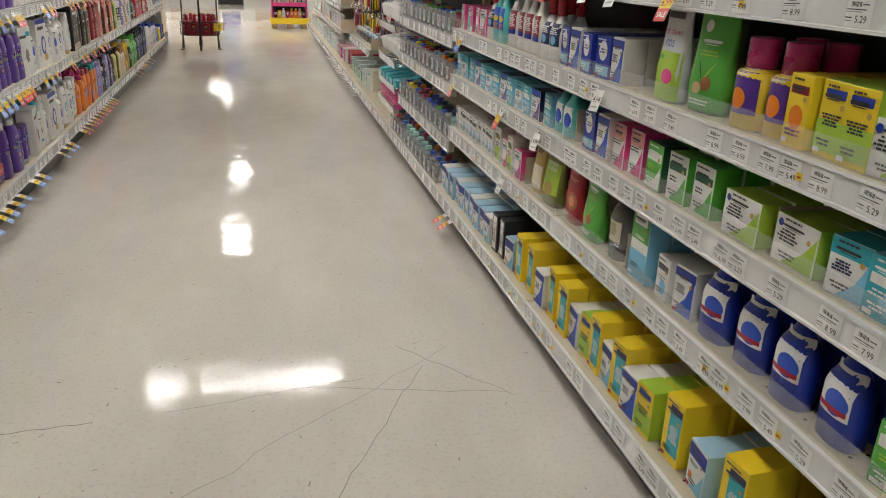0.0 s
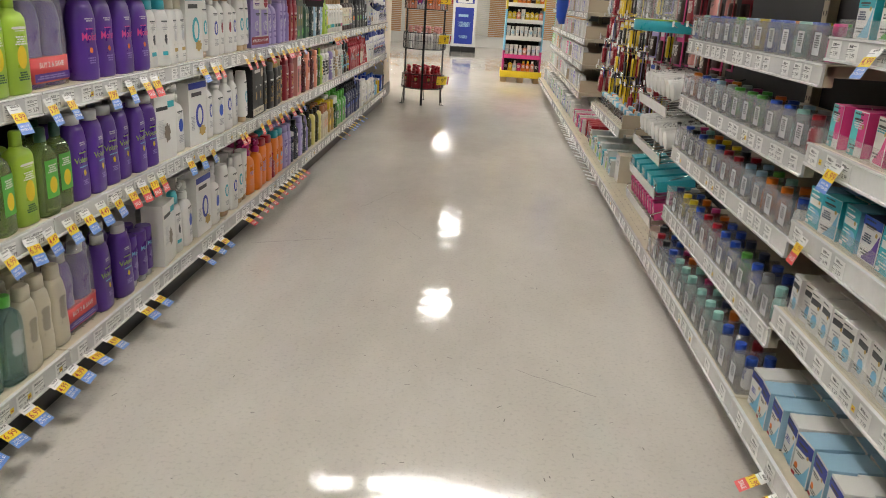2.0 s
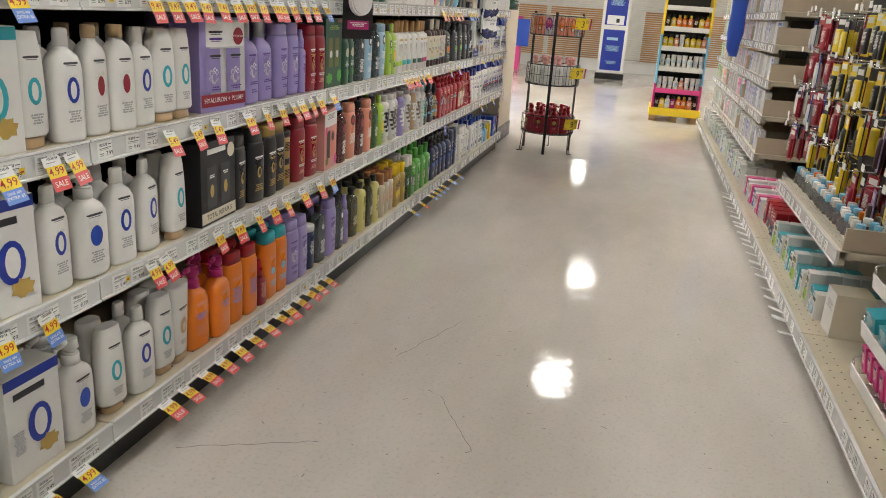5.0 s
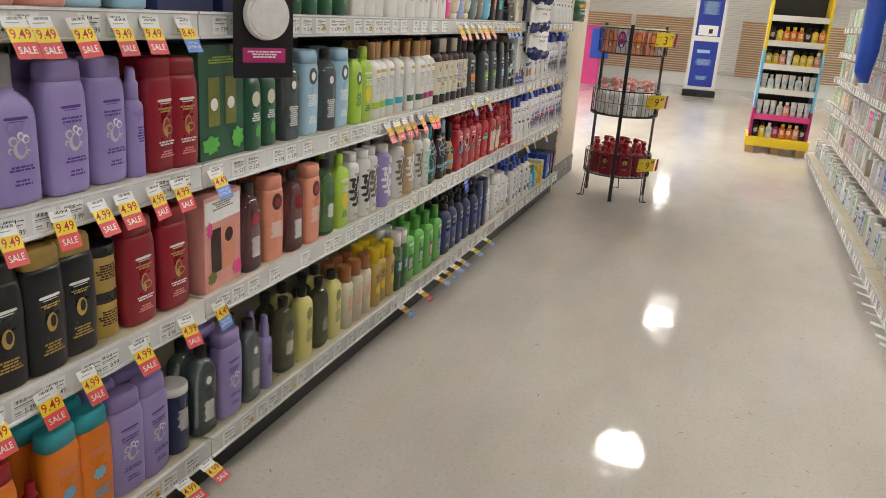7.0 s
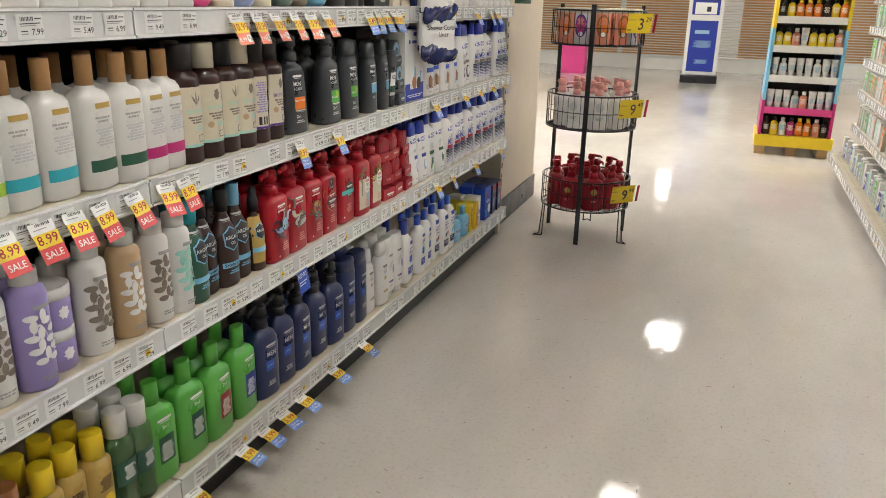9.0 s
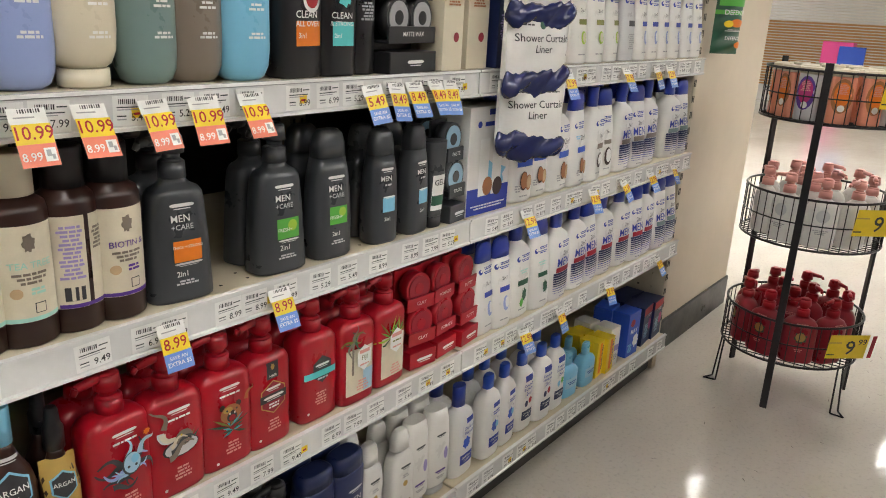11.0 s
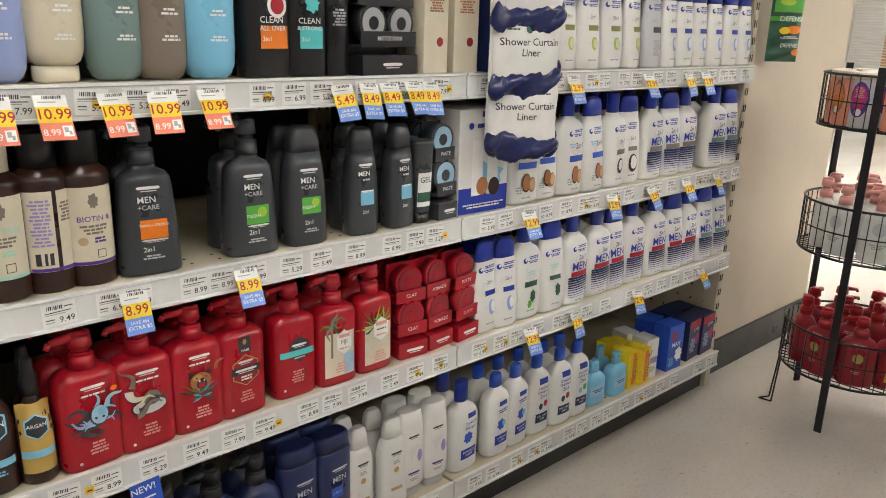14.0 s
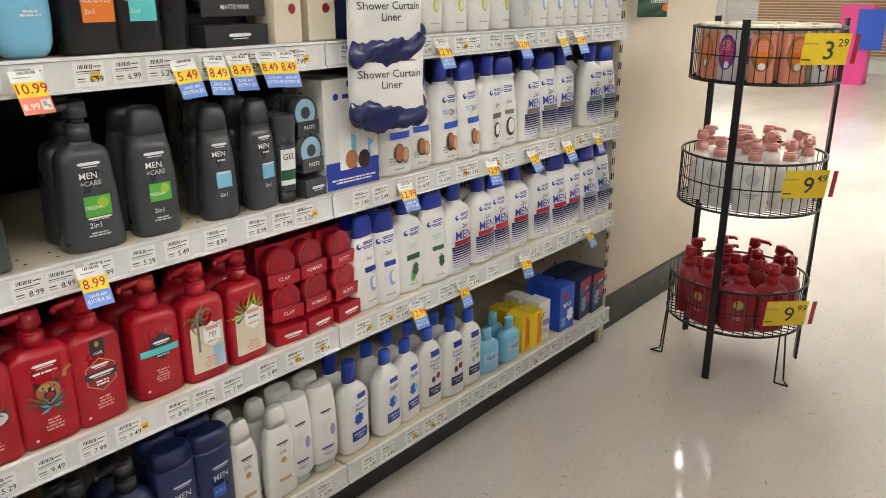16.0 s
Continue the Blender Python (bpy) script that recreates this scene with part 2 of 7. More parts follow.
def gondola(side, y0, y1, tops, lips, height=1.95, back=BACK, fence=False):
    """One bay of shelving. side -1: stands on the west side and faces +x; side 1 the other way. tops and lips: each shelf's top and front."""
    s = -side
    t = thing("gondola_shelving", "almond steel shelving bay with white price rails, stocked", "store shelf", "shelving bays")
    deep = lips[-1] - s * 0.56
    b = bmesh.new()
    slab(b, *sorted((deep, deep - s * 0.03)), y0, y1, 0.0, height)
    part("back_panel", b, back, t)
    for yy in (y0 + 0.012, y1 - 0.012):
        b = bmesh.new()
        slab(b, *sorted((deep, deep + s * 0.035)), yy - 0.012, yy + 0.012, 0, height)
        k = 0.2
        while k < height - 0.05:
            slab(b, *sorted((deep + s * 0.0352, deep + s * 0.036)), yy - 0.003, yy + 0.003, k, k + 0.016, mi=1)
            k += 0.0508
        part("upright", b, [UPRIGHT, HOLE], t)
    b = bmesh.new()
    slab(b, *sorted((deep, lips[-1] - s * 0.05)), y0, y1, 0.0, tops[-1] - 0.05)
    part("kick_plate", b, KICK, t)
    for top, lip in zip(tops, lips):
        b = bmesh.new()
        slab(b, *sorted((deep + s * 0.036, lip - s * 0.007)), y0 + 0.003, y1 - 0.003, top - 0.028, top, 0.003)
        slab(b, *sorted((lip - s * 0.03, lip - s * 0.0065)), y0 + 0.003, y1 - 0.003, top - 0.05, top - 0.002, 0.002)
        nh = 24
        for i in range(nh):
            for j in range(2):
                cx, cy = lip - s * (0.035 + 0.03 * j), y0 + 0.04 + (y1 - y0 - 0.08) * i / (nh - 1)
                v = [b.verts.new((cx + 0.0035 * math.cos(a), cy + 0.0035 * math.sin(a), top + 0.0004)) for a in (0.5, 1.8, 3.1, 4.3, 5.5)]
                b.faces.new(v).material_index = 1
        part("shelf", b, [SHELF, HOLE], t)
        n = round(y1 - y0, 2)
        if n not in RAILS:
            RAILS[n] = rail_mesh(n)
        r = new("price_rail", RAILS[n])
        r.parent = t
        RAIL_LIST.append((r, side, y0, y1, top, lip))
        r.matrix_basis = pose(lip, y0 if s > 0 else y1, top, 0, 0, 0 if s > 0 else 180)
        if fence and top < 1.3 and top > 0.2:
            b = bmesh.new()
            slab(b, *sorted((lip - s * 0.012, lip - s * 0.0145)), y0 + 0.006, y1 - 0.006, top - 0.004, top + 0.038, 0.001)
            part("clear_fence", b, FENCE, t, "clear plastic front guard")
    return t


# Unseen shelf above A, added for the shade it throws on the top goods.
UPPER = 1.42
for k in range(9):
    y1 = LEFT_END - SECTION * k
    gondola(-1, y1 - SECTION, y1, [UPPER, *TOPS.values()], [-0.957] * 4 + [-0.95])
# 1.39 repeats that unseen shelf on the east run.
R_TOPS = {
    "med": [1.39, 1.012, 0.782, 0.60, 0.385, 0.13],
    "bins": [1.39, 0.953, 0.75, 0.555, 0.32, 0.13],
    "open": [0.13],
    "tray": [0.425, 0.13],
    "hooks": [0.13],
    "dental": [1.45, 1.19, 1.0, 0.79, 0.58, 0.35, 0.13],
}
RIGHT_PLAN = [(-3, "med"), (-2, "med"), (-1, "med"), (0, "bins"), (1, "open"), (2, "tray"), (3, "hooks"), (4, "dental"), (5, "dental"), (6, "dental")]
for k, kind in RIGHT_PLAN:
    y0 = RIGHT_JOINT + SECTION * k
    tops = R_TOPS[kind]
    upper = 0.825 if kind == "dental" else RIGHT_LIP
    gondola(1, y0, y0 + SECTION, tops, [upper] * (len(tops) - 1) + [0.72], fence=kind in ("med", "tray"))

# ---- goods: materials by colour ----
COLORS = {
    "white": (0.74, 0.73, 0.70), "cream": (0.66, 0.60, 0.46), "lime": (0.36, 0.55, 0.05), "green": (0.10, 0.42, 0.06), "darkgreen": (0.02, 0.09, 0.05),
    "purple": (0.09, 0.03, 0.26), "lavender": (0.32, 0.26, 0.55), "red": (0.36, 0.005, 0.016), "wine": (0.27, 0.010, 0.025), "black": (0.012, 0.012, 0.014),
    "charcoal": (0.045, 0.05, 0.056), "navy": (0.012, 0.022, 0.085), "blue": (0.02, 0.08, 0.48), "royal": (0.012, 0.035, 0.32), "lightblue": (0.20, 0.50, 0.70),
    "sky": (0.33, 0.52, 0.66), "teal": (0.03, 0.38, 0.46), "aqua": (0.10, 0.55, 0.55), "orange": (0.78, 0.20, 0.012), "yellow": (0.80, 0.58, 0.02),
    "paleyellow": (0.72, 0.66, 0.22), "gold": (0.48, 0.32, 0.08), "copper": (0.36, 0.14, 0.05), "brown": (0.030, 0.010, 0.007), "tan": (0.52, 0.36, 0.20),
    "pink": (0.70, 0.06, 0.26), "rose": (0.70, 0.32, 0.28), "peach": (0.72, 0.28, 0.18), "olive": (0.17, 0.18, 0.03), "taupe": (0.20, 0.165, 0.13),
    "sage": (0.17, 0.25, 0.24), "periwinkle": (0.30, 0.38, 0.66), "grey": (0.36, 0.36, 0.37), "silver": (0.55, 0.55, 0.56), "magenta": (0.45, 0.02, 0.16),
    "mint": (0.35, 0.66, 0.58), "ink": (0.03, 0.03, 0.035), "tagblue": (0.13, 0.26, 0.66), "coral": (0.80, 0.22, 0.14), "tagred": (0.68, 0.07, 0.07), "paper": (0.80, 0.80, 0.78), "card": (0.50, 0.42, 0.30),
}
PLASTIC, GLOSSY, PRINT, CLEAR = {}, {}, {}, {}


def plastic(c):
    if c not in PLASTIC:
        PLASTIC[c] = material(c + "_plastic", COLORS[c], 0.30, vary=0.025, scale=12, rough_vary=0.04)
    return PLASTIC[c]


def carton(c):
    if c not in GLOSSY:
        GLOSSY[c] = material(c + "_carton", COLORS[c], 0.38, vary=0.035, scale=10, rough_vary=0.05)
    return GLOSSY[c]


def ink(c):
    if c not in PRINT:
        PRINT[c] = material(c + "_print", COLORS[c], 0.42, vary=0.06, scale=60)
    return PRINT[c]


def clear(c):
    if c not in CLEAR:
        CLEAR[c] = material(c + "_clear_plastic", [0.16 + 0.84 * k for k in COLORS[c]], 0.06, vary=0, transmission=0.8)
    return CLEAR[c]


WOODCAP = slat_material("bamboo_cap", (0.42, 0.22, 0.08), (0.52, 0.30, 0.12), 30)
ACRYLIC = material("grey_clear_acrylic", (0.5, 0.5, 0.52), 0.10, vary=0, alpha=0.18)
FILM = material("clear_film", (0.9, 0.9, 0.92), 0.12, vary=0, alpha=0.22)

TEXTS = {}


def lettering(string):
    """The triangles of a line of built-in lettering, one unit high and centred, as (points, faces)."""
    if string not in TEXTS:
        cu = bpy.data.curves.new("lettering", "FONT")
        cu.body, cu.align_x, cu.align_y, cu.resolution_u, cu.offset = string, "CENTER", "CENTER", 2, 0.007
        ob = new("lettering", cu)
        dg = bpy.context.evaluated_depsgraph_get()
        me = bpy.data.meshes.new_from_object(ob.evaluated_get(dg))
        TEXTS[string] = ([(v.co.x, v.co.y) for v in me.vertices], [tuple(p.vertices) for p in me.polygons])
        bpy.data.objects.remove(ob)
        bpy.data.curves.remove(cu)
        bpy.data.meshes.remove(me)
    return TEXTS[string]


SHAPES = {
    "shoulder": [(0, .88), (.02, .98), (.05, 1), (.72, 1), (.82, .96), (.90, .80), (.95, .55), (.97, .40), (1, .40)],
    "boxy": [(0, .90), (.02, 1), (.80, 1), (.88, .96), (.94, .78), (.97, .45), (1, .40)],
    "wedge": [(0, .93), (.012, .99), (.04, 1), (.50, .92), (.80, .83), (.87, .79), (.915, .68), (.945, .46), (.97, .38), (1, .38)],
    "squared": [(0, .92), (.015, .98), (.05, 1), (.84, 1), (.90, .97), (.95, .86), (.985, .62), (1, .40)],
    "taper": [(0, .90), (.03, 1), (.35, 1), (.65, .96), (.85, .87), (1, .74)],
    "waist": [(0, .92), (.03, 1), (.25, 1), (.5, .90), (.75, .95), (.92, .80), (1, .62)],
    "slab": [(0, .84), (.02, .92), (.08, .95), (.5, 1), (.88, .99), (.96, .92), (1, .86)],
    "can": [(0, .94), (.015, 1), (.90, 1), (.95, .92), (.98, .70), (1, .66)],
    "straight": [(0, .95), (.02, 1), (.97, 1), (1, .93)],
    "pebble": [(0, .60), (.03, .80), (.10, .95), (.22, 1), (.75, 1), (.9, .9), (1, .6)],
    "tube": [(0, .72), (.02, .76), (.5, .90), (.95, 1), (1, 1)],
    "neck": [(0, .9), (.02, 1), (.62, 1), (.74, .86), (.86, .55), (.95, .40), (1, .38)],
}


def scale_at(profile, f):
    for (a, sa), (b, sb) in zip(profile, profile[1:]):
        if f <= b:
            return sa + (sb - sa) * (f - a) / (b - a)
    return profile[-1][1]


def loft(bm, w, d, n, profile, z0, h, seg=20, mi=0, flat=None, wide=None):
    """Rings of a rounded-square section, w by d, up a profile of (height share, size share). flat: how far the depth closes at the top."""
    rings = []
    for f, sc in profile:
        ring = []
        sd = sc if flat is None else sc + (flat - sc) * max(0, (f - 0.3) / 0.7)
        for i in range(seg):
            a = 2 * math.pi * i / seg
            c, s = math.cos(a), math.sin(a)
            ring.append(bm.verts.new((w / 2 * sc * math.copysign(abs(c) ** (2 / n), c), d / 2 * sd * math.copysign(abs(s) ** (2 / n), s), z0 + f * h)))
        rings.append(ring)
    for lo, hi in zip(rings, rings[1:]):
        for i in range(seg):
            f = bm.faces.new((lo[i], lo[(i + 1) % seg], hi[(i + 1) % seg], hi[i]))
            f.smooth, f.material_index = True, mi
    bm.faces.new(rings[0][::-1]).material_index = mi
    bm.faces.new(rings[-1]).material_index = mi


def graphics(marks, front):
    """A printed label laid on a front. marks: (kind, across, up, width, height, colour) or ('text', string, across, up, height, colour)."""
    bm, mats, colors = bmesh.new(), [], []

    def slot(c):
        if c not in colors:
            colors.append(c)
            mats.append(ink(c))
        return colors.index(c)

    for layer, mk in enumerate(marks):
        off = 0.0006 + 0.0003 * layer
        kind = mk[0]
        if kind == "text":
            pts, faces = lettering(mk[1])
            k = mk[4] * 1.35
            vs = [bm.verts.new((mk[2] + x * k, front(mk[2] + x * k, mk[3] + y * k) - off - 0.0003, mk[3] + y * k)) for x, y in pts]
            for f in faces:
                try:
                    bm.faces.new([vs[i] for i in f]).material_index = slot(mk[5])
                except ValueError:
                    pass
            continue
        _, cx, cz, w, h, c = mk
        if kind == "rect" and h <= .0125 and .025 < w < .06 and c in ("charcoal", "paper", "silver", "white", "ink", "peach", "purple"):
            # a brand line drawn as a plain bar with rounded ends and a thin rule under it
            n = 14
            for z0, th, share in ((cz + h * .08, h * .24, 1.0), (cz - h * .42, h * .07, .72)):
                cols = []
                for i in range(n + 1):
                    x = cx + w * share * (i / n - .5)
                    q = th * math.sqrt(max(.04, 1 - abs(2 * i / n - 1) ** 10))
                    cols.append((bm.verts.new((x, front(x, z0 - q) - off, z0 - q)), bm.verts.new((x, front(x, z0 + q) - off, z0 + q))))
                for p, q in zip(cols, cols[1:]):
                    bm.faces.new((p[0], q[0], q[1], p[1])).material_index = slot(c)
        elif kind == "arm":
            # a tapering curl: w is the heading in degrees, h the length
            n, heading, x, z = 12, radians(w), cx, cz
            pts = []
            for i in range(n + 1):
                pts.append((x, z, heading, .0048 * (1 - .8 * i / n) * min(1.6, h / .045)))
                x, z = x + h / n * math.cos(heading), z + h / n * math.sin(heading)
                heading += .34 * math.cos(i * .42 + w * .02) * (1 if int(w) % 2 else -1)
            lo = [bm.verts.new((x + t * math.sin(a), front(x + t * math.sin(a), z - t * math.cos(a)) - off, z - t * math.cos(a))) for x, z, a, t in pts]
            hi = [bm.verts.new((x - t * math.sin(a), front(x - t * math.sin(a), z + t * math.cos(a)) - off, z + t * math.cos(a))) for x, z, a, t in pts]
            for i in range(n):
                bm.faces.new((lo[i], lo[i + 1], hi[i + 1], hi[i])).material_index = slot(c)
        elif kind == "corner":
            corners = ((cx - w / 2, cz - h / 2), (cx + w / 2, cz - h / 2), (cx + w / 2, cz + h / 2), (cx + w * .12, cz - h * .08))
            bm.faces.new([bm.verts.new((x, front(x, z) - off, z)) for x, z in corners]).material_index = slot(c)
        elif kind == "blade":
            # a straight pointed leaf: w is the heading in degrees, h the length
            a = radians(w)
            corners = [(cx, cz), (cx + h * .45 * math.cos(a) + .0022 * math.sin(a), cz + h * .45 * math.sin(a) - .0022 * math.cos(a)), (cx + h * math.cos(a), cz + h * math.sin(a)), (cx + h * .45 * math.cos(a) - .0022 * math.sin(a), cz + h * .45 * math.sin(a) + .0022 * math.cos(a))]
            bm.faces.new([bm.verts.new((x, front(x, z) - off, z)) for x, z in corners]).material_index = slot(c)
        elif kind == "arc":
            n, pts = 12, []
            for i in range(n + 1):
                u = i / n
                pts.append((cx + w * (u - .5), cz + h / 2 * math.sin(u * 5.2 + cx * 200)))
            th = .0026
            lo = [bm.verts.new((x, front(x, z - th) - off, z - th * (1 - .7 * i / n))) for i, (x, z) in enumerate(pts)]
            hi = [bm.verts.new((x, front(x, z + th) - off, z + th * (1 - .7 * i / n))) for i, (x, z) in enumerate(pts)]
            for i in range(n):
                bm.faces.new((lo[i], lo[i + 1], hi[i + 1], hi[i])).material_index = slot(c)
        elif kind == "rect":
            nx, nz = 10, max(4, round(h / .012))
            grid = [[bm.verts.new((cx + w * (i / nx - .5), front(cx + w * (i / nx - .5), cz + h * (j / nz - .5)) - off, cz + h * (j / nz - .5))) for i in range(nx + 1)] for j in range(nz + 1)]
            for j in range(nz):
                for i in range(nx):
                    f = bm.faces.new((grid[j][i], grid[j][i + 1], grid[j + 1][i + 1], grid[j + 1][i]))
                    f.material_index, f.smooth = slot(c), True
        elif kind in ("oval", "hex", "leaf", "tri"):
            seg = {"oval": 16, "hex": 6, "leaf": 18, "tri": 3}[kind]
            ring = []
            for i in range(seg):
                a = 2 * math.pi * i / seg + math.pi / 2
                r = 1.0 if kind != "leaf" else 0.72 + 0.28 * math.sin(3 * a + cx * 300 + cz * 80) * math.cos(4 * a + cz * 140 + w * 90)
                x, z = cx + w / 2 * r * math.cos(a), cz + h / 2 * r * math.sin(a)
                ring.append(bm.verts.new((x, front(x, z) - off, z)))
            mid = bm.verts.new((cx, front(cx, cz) - off, cz))
            if kind == "hex" or kind == "tri":
                dense = []
                for i in range(seg):
                    a, b = ring[i].co, ring[(i + 1) % seg].co
                    for q in range(4):
                        x, z = a.x + (b.x - a.x) * q / 4, a.z + (b.z - a.z) * q / 4
                        dense.append(bm.verts.new((x, front(x, z) - off, z)))
                for v in ring:
                    bm.verts.remove(v)
                ring, seg = dense, len(dense)
            loops = [ring]
            for share in (.66, .33):
                loops.append([bm.verts.new((cx + (v.co.x - cx) * share, front(cx + (v.co.x - cx) * share, cz + (v.co.z - cz) * share) - off, cz + (v.co.z - cz) * share)) for v in ring])
            for o, n in zip(loops, loops[1:]):
                for i in range(seg):
                    bm.faces.new((o[i], o[(i + 1) % seg], n[(i + 1) % seg], n[i])).material_index = slot(c)
            for i in range(seg):
                bm.faces.new((loops[-1][i], loops[-1][(i + 1) % seg], mid)).material_index = slot(c)
        elif kind == "bars":
            rows = max(1, round(h / 0.0052))
            for j in range(rows):
                z = cz + h / 2 - (j + .5) * h / rows
                ww = w * (0.62 + 0.38 * math.sin(j * 2.3 + cx * 50 + cz * 90) ** 2)
                t = min(0.0016, h / rows * 0.32)
                x = cx - ww / 2
                i = j
                while x < cx + ww / 2 - .002:
                    word = min(cx + ww / 2 - x, t * (2.6 + 4.5 * math.sin(i * 1.9 + cz * 60) ** 2))
                    corners = ((x, z - t), (x + word, z - t), (x + word, z + t), (x, z + t))
                    bm.faces.new([bm.verts.new((xx, front(xx, zz) - off, zz)) for xx, zz in corners]).material_index = slot(c)
                    x += word + t * .9
                    i += 1
    return mesh_of("label", bm, mats)


STOCK = {}


def pump_cap(bm, z, r):
    tube(bm, (0, 0, z), (0, 0, z + 0.022), r, 18, r2=r * 0.94)
    tube(bm, (0, 0, z + 0.022), (0, 0, z + 0.026), r * 0.94, 18, r2=r * 0.62)
    tube(bm, (0, 0, z + 0.026), (0, 0, z + 0.034), r * 0.62, 12)
    tube(bm, (0, 0, z + 0.034), (0, 0, z + 0.056), r * 0.94, 18, r2=r * 0.84)
    tube(bm, (0, 0, z + 0.056), (0, 0, z + 0.061), r * 0.84, 18, r2=r * 0.45)
    tube(bm, (-0.004, 0, z + 0.053), (-0.046, -0.004, z + 0.049), 0.0085, 8, r2=0.0055)
    tube(bm, (-0.046, -0.004, z + 0.049), (-0.051, -0.004, z + 0.041), 0.0055, 8, r2=0.0042)


def bottle(key, label, h, w, d, color, shape="shoulder", n=3.0, cap="flip", capcolor="white", marks=(), flat=None, seethrough=False, category="bottle", name="shampoo_bottle"):
    w, d = w * 1.1, d * 1.06
    caph = {"pump": 0.061, "flip": 0.034, "disc": 0.026, "tall": 0.05, "spray": 0.058, "slant": 0.045, "lid": 0.02, "foot": 0.022, "none": 0}[cap]
    bh = h - caph
    z0 = caph if cap == "foot" else 0
    profile = SHAPES[shape]
    bm = bmesh.new()
    loft(bm, w, d, n, profile, z0, bh, flat=flat)
    body = mesh_of(name, bm, clear(color) if seethrough else plastic(color))
    top = scale_at(profile, 1.0)
    bm = bmesh.new()
    cw, cd = w * top, d * (top if flat is None else flat)
    if cap == "pump":
        pump_cap(bm, bh - 0.001, min(0.021, cd * 0.5 + 0.008))
    elif cap == "flip":
        loft(bm, cw * 1.02, cd * 1.02, n, [(0, 1), (.75, .97), (.93, .90), (1, .75)], bh, caph)
    elif cap == "slant":
        loft(bm, cw * 1.01, cd * 1.01, n, [(0, 1), (.5, .95), (.85, .80), (1, .55)], bh, caph)
    elif cap in ("disc", "tall"):
        r = max(cw, 0.03) * 1.0
        loft(bm, r, r if n < 2.5 else max(cd, .028), 2, [(0, 1), (.94, 1), (1, .93)], bh, caph, 16)
    elif cap == "lid":
        loft(bm, w * 1.03, d * 1.03, n, [(0, 1), (.9, 1), (1, .95)], bh, caph)
    elif cap == "foot":
        loft(bm, w * .74, d * .74, n, [(0, .94), (.1, 1), (1, 1)], 0, caph)
    elif cap == "spray":
        loft(bm, 0.026, 0.026, 2, [(0, 1), (.5, 1), (.62, .72), (.92, .66), (1, .5)], bh, caph, 14)
    cap_mesh = mesh_of("cap", bm, WOODCAP if capcolor == "wood" else plastic(capcolor)) if cap != "none" else None
    if not cap_mesh:
        bm.free()

    def front(x, z):
        f = min(1, max(0, (z - z0) / bh))
        sw = scale_at(profile, f)
        sd = sw if flat is None else sw + (flat - sw) * max(0, (f - 0.3) / 0.7)
        u = min(0.999, abs(x) / (w / 2 * sw))
        return -d / 2 * sd * (1 - u ** n) ** (1 / n)

    lab = graphics(marks, front) if marks else None
    if name == "shampoo_bottle":
        name = "pump_bottle" if cap == "pump" else "spray_bottle" if cap == "spray" else "hair_tube" if cap == "foot" else "conditioner_bottle" if "conditioner" in label else "capped_bottle" if cap in ("disc", "tall") else "shampoo_bottle"
    STOCK[key] = dict(kind="bottle", name=name, body=body, cap=cap_mesh, label=lab, text=label, category=category, w=w, d=d, h=h)


def box(key, label, h, w, d, color, marks=(), category="carton", name="carton", side=None, open_front=False):
    bm = bmesh.new()
    slab(bm, -w / 2, w / 2, -d / 2, d / 2, 0, h, 0.0012)
    bm.faces.ensure_lookup_table()
    for f in bm.faces:
        f.normal_update()
        if side and abs(f.normal.y) < 0.5:
            f.material_index = 1
    body = mesh_of(name, bm, [carton(color), carton(side or color)])
    lab = graphics(marks, lambda x, z: -d / 2) if marks else None
    STOCK[key] = dict(kind="box", name=name, body=body, cap=None, label=lab, text=label, category=category, w=w, d=d, h=h)


def put(key, x, y, z, rz, full=True, group=""):
    """Stand one piece of stock at a place; those behind the front row go without their printed front."""
    k = STOCK[key]
    ob = new(k["name"], k["body"])
    ob.matrix_basis = pose(x, y, z, 0, 0, rz)
    tagged(ob, k["text"], k["category"], group or "goods on the shelves")
    if k["cap"]:
        c = new("cap", k["cap"])
        c.parent = ob
    if k["label"] and full:
        c = new("label", k["label"])
        c.parent = ob
    return ob


rng = random.Random(7)


RESERVE = dict(v=[], f=[], m=[], mats=[], smooth=[])


def reserve(key, m):
    """Add a piece of stock to the uncounted rows that stand behind the front ones."""
    R = RESERVE
    for me in (STOCK[key]["body"], STOCK[key]["cap"]):
        if me is None:
            continue
        base = len(R["v"])
        R["v"] += [tuple(m @ v.co) for v in me.vertices]
        slots = []
        for mat in me.materials:
            if mat not in R["mats"]:
                R["mats"].append(mat)
            slots.append(R["mats"].index(mat))
        for p in me.polygons:
            R["f"].append([base + i for i in p.vertices])
            R["m"].append(slots[p.material_index])
            R["smooth"].append(p.use_smooth)


def row(shelf, y0, y1, keys, n, behind=1, inset=0.007):
    """A run of stock on a west shelf, from the middle of the first piece to that of the last."""
    keys = keys.split()
    for i in range(n):
        y = y0 if n == 1 else y0 + (y1 - y0) * i / (n - 1)
        key = keys[i % len(keys)]
        k = STOCK[key]
        x = LEFT_LIP - inset - k["d"] / 2 - rng.uniform(0, 0.012)
        put(key, x, y + rng.uniform(-.004, .004), TOPS[shelf] + 0.0006, 90 + rng.uniform(-7, 7))
        for b in range(behind):
            reserve(key, pose(x - (k["d"] + 0.008) * (b + 1), y + rng.uniform(-.008, .008), TOPS[shelf] + 0.0006, 0, 0, 90 + rng.uniform(-9, 9)))


